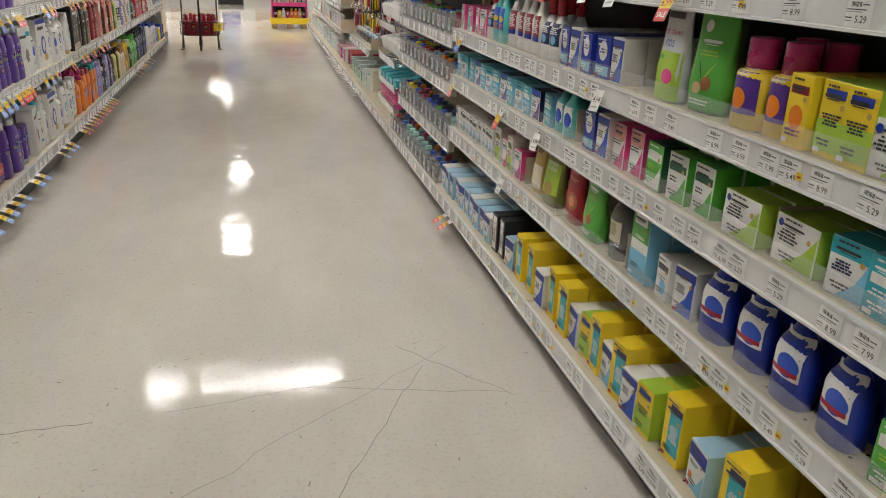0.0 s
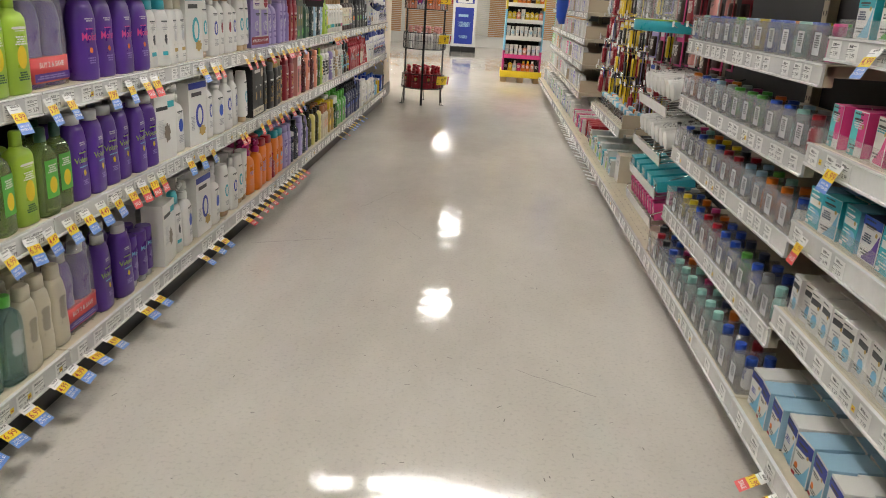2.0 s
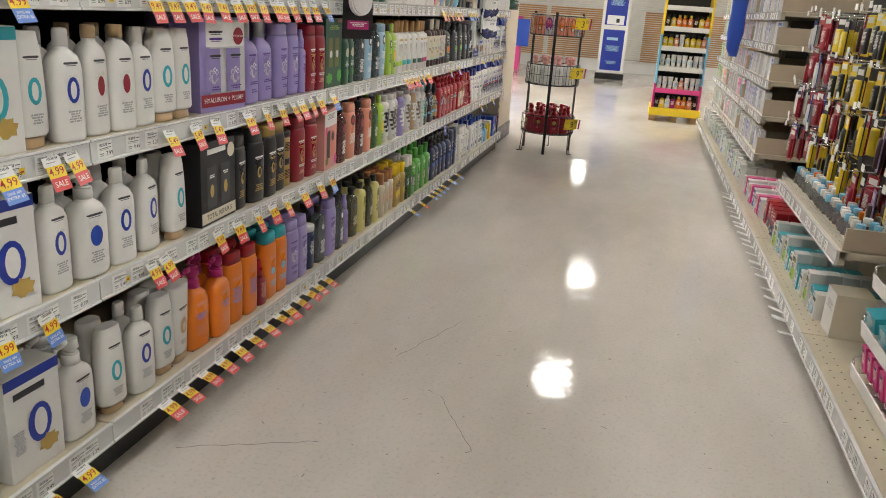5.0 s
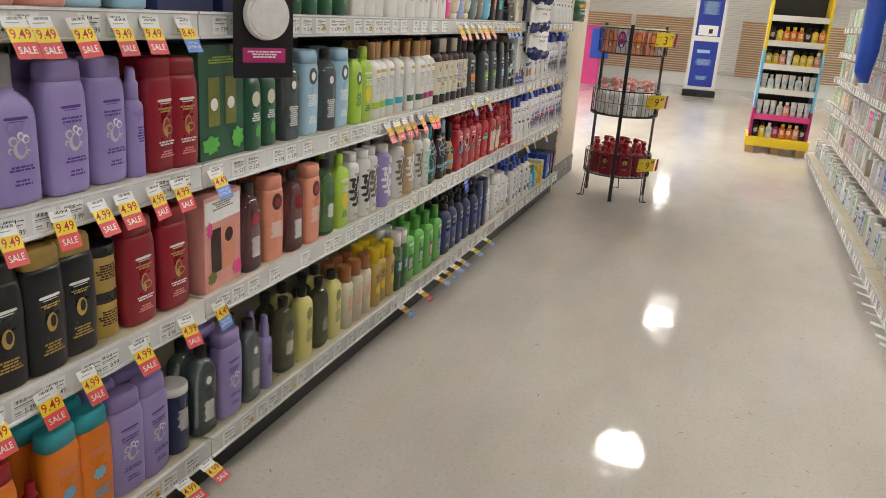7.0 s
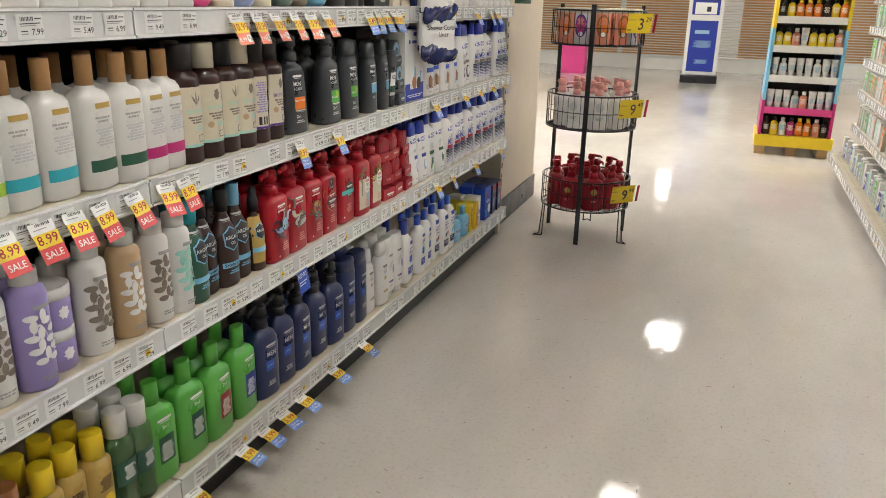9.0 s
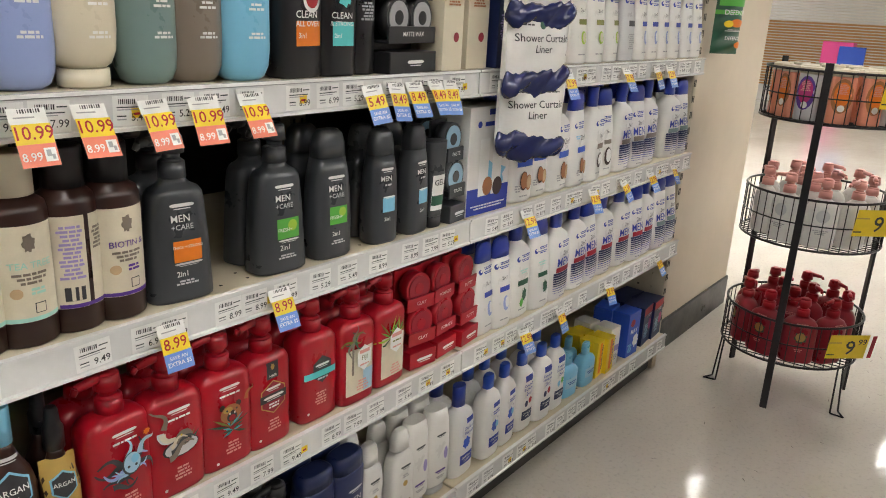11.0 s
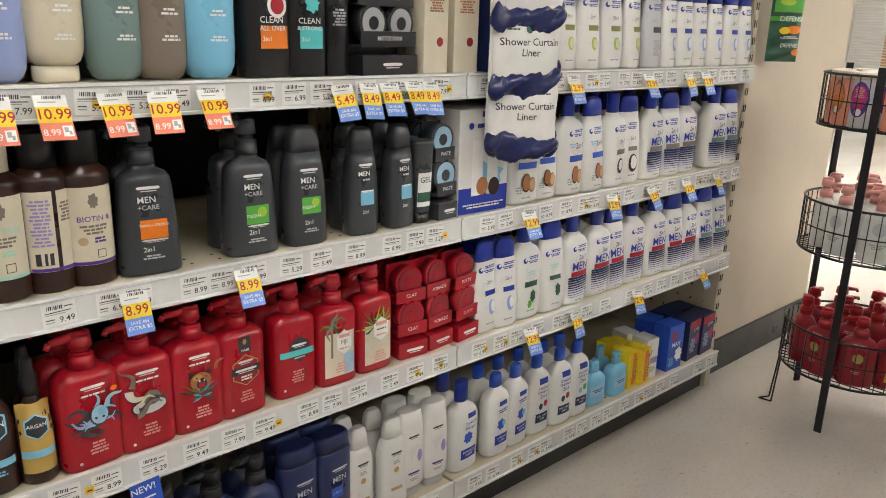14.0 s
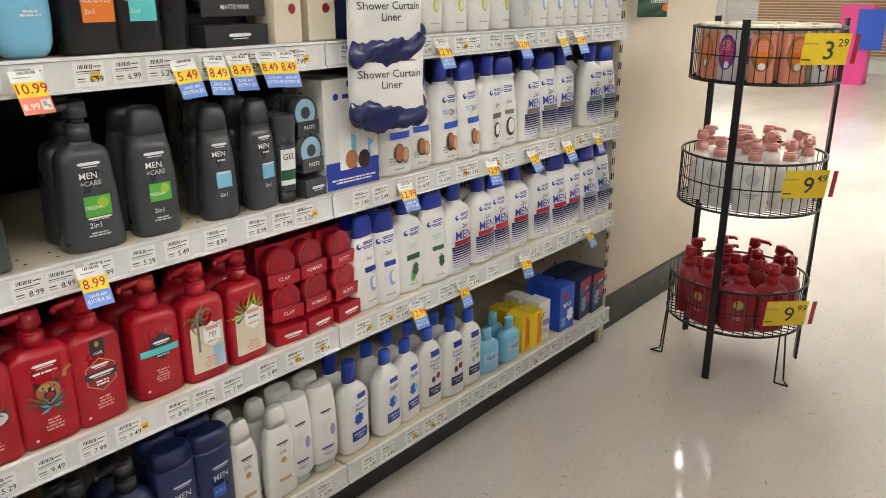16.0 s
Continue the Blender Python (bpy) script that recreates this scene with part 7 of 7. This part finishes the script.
def liner_pack(x, y, z, tilt, k, printed=True):
    """A folded shower curtain liner: a printed white front above a rolled, creased navy fold."""
    t = thing("curtain_liner_pack", "white soft pack of shower curtain liner with a rolled navy fold", "hanging pack", "curtain liner packs", pose(x, y, z, 0, 0, 90 + tilt))
    w, nx, nz = .158, 14, 10

    def bulge(px, pz):
        u, v = 2 * px / w, -pz / .125
        return -.020 * (1 - min(1, abs(u)) ** 4) * (.55 + .45 * math.sin(min(1, max(0, v)) * 2.9)) - .0022 * math.sin(u * 5 + v * 7 + k)

    bm = bmesh.new()
    faces = [[bm.verts.new((w * (i / nx - .5), bulge(w * (i / nx - .5), -.125 * j / nz), -.125 * j / nz)) for i in range(nx + 1)] for j in range(nz + 1)]
    backs = [[bm.verts.new((w * (i / nx - .5), .012 - .3 * bulge(w * (i / nx - .5), -.125 * j / nz), -.125 * j / nz)) for i in range(nx + 1)] for j in range(nz + 1)]
    for g, flip in ((faces, True), (backs, False)):
        for j in range(nz):
            for i in range(nx):
                q = (g[j][i], g[j][i + 1], g[j + 1][i + 1], g[j + 1][i])
                bm.faces.new(q[::-1] if flip else q).smooth = True
    for i in (0, nx):
        for j in range(nz):
            bm.faces.new((faces[j][i], faces[j + 1][i], backs[j + 1][i], backs[j][i]))
    part("front_sheet", bm, LINER_WHITE, t)
    bm = bmesh.new()
    rings, n, m = [], 44, 22
    for i in range(n + 1):
        u = 2 * i / n - 1
        mid = -.118 - .012 * (1 - u * u) + .010 * u * math.sin(k * 2.1)
        size = (.026 - .004 * u) * (1 - abs(u) ** 9 * .75)
        ring = []
        for q in range(m):
            a = 2 * math.pi * q / m
            crease = 1 + .22 * math.sin(3 * a + 4 * u + k) + .14 * math.sin(9 * u + 2 * a + k) + .07 * math.sin(23 * u + 5 * a + 2 * k)
            ring.append(bm.verts.new((w * .54 * u, -.006 + size * .62 * crease * math.cos(a), mid + size * crease * math.sin(a) - (.012 * u * u if u < -.7 else 0))))
        rings.append(ring)
    for lo, hi in zip(rings, rings[1:]):
        for q in range(m):
            bm.faces.new((lo[q], hi[q], hi[(q + 1) % m], lo[(q + 1) % m])).smooth = True
    bm.faces.new(rings[0])
    bm.faces.new(rings[-1][::-1])
    part("rolled_fold", bm, LINER_NAVY, t, "glossy navy plastic fold")
    if printed:
        part("label", graphics([("oval", -.004, -.020, .016, .016, "darkgreen"), ("bars", -.038, -.020, .04, .005, "ink"), ("bars", .04, -.020, .05, .005, "ink"), ("text", "Shower Curtain", 0, -.045, .0155, "ink"), ("text", "Liner", 0, -.066, .0155, "ink")], bulge), None, t)


LINER_WHITE = material("white_liner_film", (.78, .77, .74), .28, vary=.05, scale=30, bump=.15)
LINER_NAVY = material("navy_liner_film", (.012, .018, .085), .22, vary=.15, scale=25, bump=.4)
for k in range(3):
    liner_pack(-.90, 8.005, 1.322 - .128 * k, -20 + 3 * math.sin(k * 2), k)
    liner_pack(-.94, 8.055, 1.335 - .128 * k, -12, k + 3, False)
t = thing("hanging_strip", "clear plastic merchandising strip holding soft packs", "strip", "", pose(-.925, 8.02, 0, 0, 0, 78))
bm = bmesh.new()
slab(bm, -.018, .018, -.001, .001, .93, 1.56, .0006)
part("band", bm, FILM, t)
film_pack("lozenge_bag", "green bag of cough drops hanging on a strip", 9.29, -.965, 1.315, .12, .22, ("darkgreen", "green"), ((.35, .42),), [("rect", 0, -.045, .11, .05, "green"), ("oval", -.02, -.040, .05, .02, "lime"), ("oval", .012, -.122, .06, .026, "orange"), ("oval", -.022, -.125, .034, .022, "yellow"), ("bars", 0, -.145, .07, .008, "paper"), ("rect", 0, -.010, .118, .006, "lime"), ("oval", .03, -.19, .04, .02, "orange"), ("DEFENSE", 0, -.09, .016, "paper"), ("DEFENSE", 0, -.17, .012, "paper")], tilt=-25)
film_pack("lozenge_bag", "green bag of cough drops hanging on a strip", 9.31, -.963, 1.545, .12, .20, ("darkgreen", "green"), ((.35, .42),), [("rect", 0, -.045, .11, .05, "green"), ("oval", -.02, -.040, .05, .02, "lime"), ("oval", .012, -.122, .06, .026, "orange"), ("oval", -.022, -.125, .034, .022, "yellow"), ("bars", 0, -.145, .07, .008, "paper"), ("rect", 0, -.010, .118, .006, "lime"), ("DEFENSE", 0, -.09, .016, "paper")], tilt=-25)
t = thing("exfoliating_pad_pack", "black carded pack of round white exfoliating pads", "hanging pack", "", pose(-.905, 5.605, .955, 0, 0, 62))
bm = bmesh.new()
slab(bm, -.07, .07, 0, .004, 0, .30, .002)
part("card", bm, carton("black"), t)
for zc, r in ((.13, .052), (.235, .052)):
    bm = bmesh.new()
    m = Matrix.Translation((0, -.012, zc)) @ Matrix.Rotation(math.pi / 2, 4, "X")
    g = bmesh.ops.create_cone(bm, cap_ends=True, segments=28, radius1=r, radius2=r * .92, depth=.024, matrix=m)
    bmesh.ops.bevel(bm, geom=[e for e in bm.edges if len(e.link_faces) == 2 and e.calc_face_angle() > .6], offset=.005, segments=2, affect="EDGES")
    part("pad", bm, material("soft_white_pad", (.72, .70, .68), .8, vary=.1, scale=60, bump=.3), t)
part("label", graphics([("rect", 0, .048, .10, .03, "magenta"), ("bars", 0, .05, .08, .016, "paper"), ("rect", 0, .17, .07, .008, "silver")], lambda x, z: -.0006), None, t)

# wire stand
t = thing("wire_display_stand", "black three-tier round wire display stand with yellow price signs", "display stand", "", pose(-.606, 9.327, 0, 0, 0, 4))
R = .213
pole_angles = (-91, 29, 149)
for a in pole_angles:
    ca, sa = math.cos(radians(a)), math.sin(radians(a))
    bm = bmesh.new()
    slab(bm, -.004, .004, -.011, .011, 0, 1.10, .001)
    bmesh.ops.transform(bm, matrix=pose((R + .006) * ca, (R + .006) * sa, 0, 0, 0, a), verts=bm.verts)
    part("pole", bm, BLACK_WIRE, t)
for z0, z1 in ((.16, .30), (.545, .70), (.925, 1.075)):
    bm = bmesh.new()
    hoop(bm, (0, 0, z1), R, .004)
    hoop(bm, (0, 0, z0), R, .004)
    hoop(bm, (0, 0, (z0 + z1) / 2), R, .0022)
    for i in range(44):
        a = 2 * math.pi * i / 44
        tube(bm, (R * math.cos(a), R * math.sin(a), z0), (R * math.cos(a), R * math.sin(a), z1), .0016, 5)
    for i in range(17):
        y = -R + 2 * R * (i + .5) / 17
        hx = math.sqrt(max(0, R * R - y * y))
        tube(bm, (-hx, y, z0), (hx, y, z0), .0018, 5)
    part("basket", bm, BLACK_WIRE, t)
for a in (-150, -30, 90):
    ca, sa = math.cos(radians(a)), math.sin(radians(a))
    bm = bmesh.new()
    for off in (-.012, .012):
        tube(bm, (R * ca - off * sa, R * sa + off * ca, .16), ((R + .01) * ca - off * 1.6 * sa, (R + .01) * sa + off * 1.6 * ca, .006), .003, 6)
    tube(bm, ((R + .01) * ca - .019 * sa, (R + .01) * sa + .019 * ca, .005), ((R + .045) * ca, (R + .045) * sa, .004), .003, 6)
    tube(bm, ((R + .01) * ca + .019 * sa, (R + .01) * sa - .019 * ca, .005), ((R + .045) * ca, (R + .045) * sa, .004), .003, 6)
    part("wire_foot", bm, BLACK_WIRE, t)
for z, big, small in ((.975, "3", "29"), (.60, "9", "49"), (.20, "9", "99")):
    g = flat_print([(0, 0, .13, .085, "yellow"), (big, .010, -.006, .052, "ink"), (small, .046, .016, .022, "ink"), (-.045, .015, .045, .004, "gold"), (-.05, -.028, .025, .004, "ink"), (.082, 0, .014, .08, "red")], "price_sign")
    s = new("price_sign", g)
    s.parent = t
    s["label"] = "yellow paper price sign"
    s.matrix_basis = pose(.18, -.135, z + .05, 0, 0, -50) @ pose(.018, 0, 0, 0, 8, 0)
bottle("standred", "dark red body wash pump bottle in a wire basket", .215, .095, .065, "wine", "shoulder", 2.8, "pump", "red", [("leaf", 0, .085, .05, .05, "darkgreen"), ("oval", 0, .09, .03, .03, "gold"), ("bars", 0, .13, .04, .01, "rose"), ("bars", 0, .045, .03, .012, "rose")])
bottle("standcream", "cream body wash bottle in a wire basket", .2, .08, .06, "cream", "shoulder", 2.8, "disc", "white", [("bars", 0, .08, .04, .05, "gold")])
bottle("standpink", "clear pale body wash bottle with a pink cap", .215, .085, .055, "white", "shoulder", 2.8, "pump", "rose", [("oval", 0, .1, .04, .04, "silver"), ("bars", 0, .05, .044, .016, "grey")])
bottle("standblush", "white body wash bottle with a blush cap", .2, .08, .055, "white", "shoulder", 2.8, "disc", "rose", [("rect", 0, .11, .02, .05, "pink"), ("bars", 0, .05, .044, .016, "grey")])
for c in ("purple", "orange", "lavender"):
    bottle("soft_" + c, "slim refill pack with a purple oval in a wire basket", .155, .062, .04, "silver" if c != "orange" else "peach", "straight", 3, "lid", "cream", [("oval", 0, .08, .058, .10, "purple" if c != "orange" else "copper"), ("oval", 0, .085, .044, .07, "magenta" if c != "orange" else "orange"), ("oval", .002, .045, .02, .02, "paper"), ("bars", 0, .1, .03, .03, "rose")], name="refill_pack", category="refill pack")
for z, keys, rr in ((.1635, ("standred", "standred", "standred", "standcream"), ((.155, 9), (.055, 3))), (.5485, ("standpink", "standblush", "standpink"), ((.155, 9), (.055, 3))), (.9285, ("soft_purple", "soft_lavender", "soft_purple", "soft_orange"), ((.172, 13), (.095, 7)))):
    for ring, n in rr:
        for i in range(n):
            a = 2 * math.pi * (i + .3) / n + rng3.uniform(-.05, .05)
            key = keys[0] if (ring > .15 and "stand" in keys[0] and z < .3) else rng3.choice(keys)
            put(key, -.606 + ring * math.cos(a), 9.327 + ring * math.sin(a), z, math.degrees(a) + 90, group="goods in the wire stand")

# ---- pallet display at the far end of the east run ----
t = thing("pallet_display", "yellow, pink and blue cardboard display of lotions on a wooden pallet", "display", "", pose(0, 0, 0))
bm = bmesh.new()
for x in (.27, .50, .72):
    slab(bm, x - .04, x + .04, 12.10, 12.58, 0, .07, .003)
part("pallet", bm, slat_material("pallet_pine", (.42, .27, .13), (.5, .34, .18), 8), t)
bm = bmesh.new()
slab(bm, .22, .78, 12.06, 12.60, .07, .155, .003)
part("base", bm, carton("yellow"), t, "yellow cardboard base")
for x0, x1 in ((.24, .262), (.738, .76)):
    for z0, z1, c in ((.155, .42, "magenta"), (.42, .95, "lightblue"), (.95, 1.7, "yellow")):
        bm = bmesh.new()
        slab(bm, x0, x1, 12.08, 12.58, z0, z1, .002)
        part("side_panel", bm, carton(c), t)
bm = bmesh.new()
slab(bm, .262, .738, 12.56, 12.58, .155, 1.7, .002)
part("back", bm, carton("black"), t)
for z, c in ((.36, "magenta"), (.60, "lightblue"), (.82, "lightblue"), (1.03, "yellow"), (1.25, "yellow")):
    bm = bmesh.new()
    slab(bm, .262, .738, 12.08, 12.56, z - .02, z, .002)
    slab(bm, .262, .738, 12.075, 12.082, z - .04, z + .012, .001)
    part("shelf", bm, carton("white" if z != .36 else "pink"), t)
for c, cc in (("orange", "yellow"), ("yellow", "black"), ("white", "white"), ("magenta", "black"), ("brown", "black"), ("peach", "white")):
    bottle("far_" + c, "sun care bottle on a cardboard display", .135, .05, .04, c, "shoulder", 2.6, "disc", cc, [("bars", 0, .06, .04, .04, "paper" if c != "white" else "lightblue")], name="lotion_bottle")
bottle("far_tube", "white lotion tube standing on its cap", .14, .05, .04, "white", "tube", 2.6, "foot", "white", [("bars", 0, .07, .034, .04, "sky")], name="lotion_tube", category="tube")
for z, keys in ((.156, "far_brown far_yellow far_white far_magenta far_orange far_orange far_peach"), (.3606, "far_tube far_tube far_tube far_white far_peach far_tube"), (.6006, "far_tube far_white far_tube far_tube"), (.8206, "far_yellow far_yellow far_peach far_tube far_yellow"), (1.0306, "far_brown far_yellow far_orange far_orange far_orange")):
    keys = keys.split()
    for i in range(8):
        put(keys[i % len(keys)], .292 + .0595 * i, 12.13, z, rng3.uniform(-8, 8), group="lotions on the display")

# folded gate posts beside the display
t = thing("folding_gate", "dark grey folded security gate standing beside a display", "gate")
for i in range(4):
    bm = bmesh.new()
    tube(bm, (.30 + .012 * i, 14.2 + .06 * i, 0), (.30 + .012 * i, 14.2 + .06 * i, 2.2), .012, 8)
    part("post", bm, BLACK_WIRE, t)

# blue hanging sleeve over the aisle edge
t = thing("shower_cap_sleeve", "blue translucent sleeve of hanging goods on a strip", "hanging pack", "", pose(.76, 9.55, 0))
bm = bmesh.new()
loft(bm, .12, .10, 2.2, [(0, .45), (.1, .8), (.3, 1), (.55, .9), (.8, 1), (1, .7)], .86, .62, 16)
for v in bm.verts:
    v.co.x += .012 * math.sin(v.co.z * 40 + v.co.y * 30)
    v.co.y += .012 * math.sin(v.co.z * 33 + 1)
part("sleeve", bm, carton("blue"), t)
bm = bmesh.new()
tube(bm, (0, 0, 1.48), (0, 0, 1.9), .0015, 6)
part("strip", bm, CHROME, t)
# large clear bag with turquoise pouches
t = thing("travel_bag_set", "clear and turquoise zipped travel bags hanging on a hook", "travel bag", "", pose(.86, 5.16, .95, 0, 0, -62))
for z0, c, mm in ((0.0, "teal", None), (.05, "lime", None), (.055, "aqua", FILM), (.20, "teal", None)):
    bm = bmesh.new()
    hh = {0.0: .05, .05: .006, .055: .145, .20: .16}[z0]
    loft(bm, .40 if z0 < .2 else .34, .08, 5, [(0, .94), (.08, 1), (.92, 1), (1, .94)], z0, hh, 20)
    part("pouch", bm, mm or plastic(c), t)

# ---- pharmacy at the far wall ----
t = thing("sign_stand", "blue and white standing pharmacy sign on a black foot", "sign", "", pose(-.50, 17.85, 0, 0, 0, 4))
bm = bmesh.new()
slab(bm, -.26, .26, -.16, .16, 0, .11, .01)
part("foot", bm, plastic("black"), t)
bm = bmesh.new()
slab(bm, -.24, .24, -.03, .03, .11, 1.9, .006)
part("panel", bm, carton("white"), t)
part("print", graphics([("rect", 0, .52, .38, .72, "royal"), ("rect", 0, 1.32, .38, .72, "royal"), ("rect", -.02, .72, .2, .05, "sky"), ("bars", 0, .55, .26, .1, "sky"), ("bars", 0, .3, .2, .06, "sky"), ("rect", 0, 1.05, .30, .16, "paper"), ("rect", .04, 1.04, .06, .07, "ink"), ("bars", 0, 1.4, .26, .2, "sky")], lambda x, z: -.031), None, t)
bm = bmesh.new()
slab(bm, -9, 9, 19.9, 20.0, 0, .22, .005)
slab(bm, -9, 9, 19.86, 19.9, .22, .25, .005)
setting("counter_base", bm, WHITE_PAINT)
for x0, x1 in ((-4.5, -2.1), (-2.0, -.55), (0.0, .95), (1.1, 2.6)):
    bm = bmesh.new()
    slab(bm, x0, x1, 20.5, 20.6, 0, 1.25, .004)
    tagged(part("wooden_counter", bm, WOOD_DARK), "orange oak counter front behind closed blinds", "counter", "pharmacy counters")
SLAT = bmesh.new()
slab(SLAT, -2.2, 2.2, -.010, .010, -.0015, .0015)
SLAT = mesh_of("slat", SLAT, BLIND)
for bx in (-2.6, 1.84):
    t = thing("window_blind", "closed pale horizontal slat blind across the pharmacy counter", "blind", "pharmacy blinds")
    for i in range(40):
        s = new("slat", SLAT)
        s.parent = t
        s.matrix_basis = pose(bx, 19.95, .28 + .042 * i, 40, 0, 0)
for x in (-4.85, -.37, 4.1):
    bm = bmesh.new()
    slab(bm, x - .03, x + .03, 19.9, 19.98, .25, CEILING, .003)
    setting("trim", bm, STEEL)

# things seen past the wire stand, in the next aisle
t = thing("promotion_stand", "pink and blue cardboard promotion stand", "display", "", pose(-2.42, 18.3, 0))
bm = bmesh.new()
slab(bm, -.22, .16, -.1, .1, 0, 1.0, .004)
part("body", bm, carton("pink"), t)
bm = bmesh.new()
slab(bm, .0, .32, -.14, -.1, .45, .95, .004)
part("flap", bm, carton("blue"), t)
for k in range(4):
    y0 = 11.2 + 1.22 * k
    t = thing("gondola_shelving", "low white shelving bay of packaged goods in the next aisle", "store shelf", "shelving bays")
    bm = bmesh.new()
    slab(bm, -4.9, -4.4, y0, y0 + 1.22, 0, 1.6, .004)
    part("body", bm, STEEL, t)
    for z in (.16, .5, .84, 1.18):
        bm = bmesh.new()
        slab(bm, -4.4, -4.0, y0 + .004, y0 + 1.216, z - .03, z, .003)
        part("shelf", bm, SHELF, t)
        for i in range(9):
            put(("blueslash", "pinkcarton", "yellowcarton", "greencarton", "whitepink")[(i * 3 + k) % 5], -4.12, y0 + .09 + .13 * i, z + .0006, 90)

# ---- wear on the floor ----
SCRATCH = material("floor_scratch", (.17, .155, .14), .5, vary=.2, scale=20)
rng4 = random.Random(11)


def scratch(x, y, length, angle, width):
    bm = bmesh.new()
    n, pts = 12, []
    a = radians(angle)
    for i in range(n + 1):
        u = length * i / n
        w = rng4.uniform(-.012, .012) * min(1, length)
        pts.append((x + u * math.cos(a) - w * math.sin(a), y + u * math.sin(a) + w * math.cos(a)))
    lo = [bm.verts.new((px + width * math.sin(a), py - width * math.cos(a), .0006)) for px, py in pts]
    hi = [bm.verts.new((px - width * math.sin(a), py + width * math.cos(a), .0006)) for px, py in pts]
    for i in range(n):
        bm.faces.new((lo[i], lo[i + 1], hi[i + 1], hi[i]))
    ob = part("scratch", bm, SCRATCH, floor)


for q in ((.12, 1.25, .6, 62, .0008), (-.2, 1.3, .9, 40, .0006), (.05, 1.72, .55, -12, .0009), (-.25, 1.65, .5, 10, .0007), (.35, 1.9, .4, -50, .001), (-.8, 1.6, .4, 5, .0014), (-.9, 4.4, .35, 25, .0012), (-.35, 4.9, .3, -60, .0008), (-.55, 5.1, .4, 70, .001), (.2, 3.4, .25, -30, .0009)):
    scratch(*q)
SPECK = bmesh.new()
for i in range(420):
    x, y, a, s = rng4.uniform(-.9, .72), rng4.uniform(1.2, 10.5), rng4.uniform(0, 6.28), rng4.uniform(.002, .009)
    v = [SPECK.verts.new((x + s * math.cos(a) * c - .0012 * math.sin(a) * d, y + s * math.sin(a) * c + .0012 * math.cos(a) * d, .0005)) for c, d in ((-1, -1), (1, -1), (1, 1), (-1, 1))]
    SPECK.faces.new(v)
ob = part("scuff_marks", SPECK, SCRATCH)
tagged(ob, "small dark scuff marks and grit on the floor", "scuff marks", kind="stuff")

# rows behind the front ones
me = bpy.data.meshes.new("stock_behind")
me.from_pydata(RESERVE["v"], [], RESERVE["f"])
for m in RESERVE["mats"]:
    me.materials.append(m)
me.polygons.foreach_set("material_index", RESERVE["m"])
me.polygons.foreach_set("use_smooth", RESERVE["smooth"])
me.update()
tagged(new("stock_behind", me), "bottles standing in rows behind the front ones", "bottles", kind="stuff")
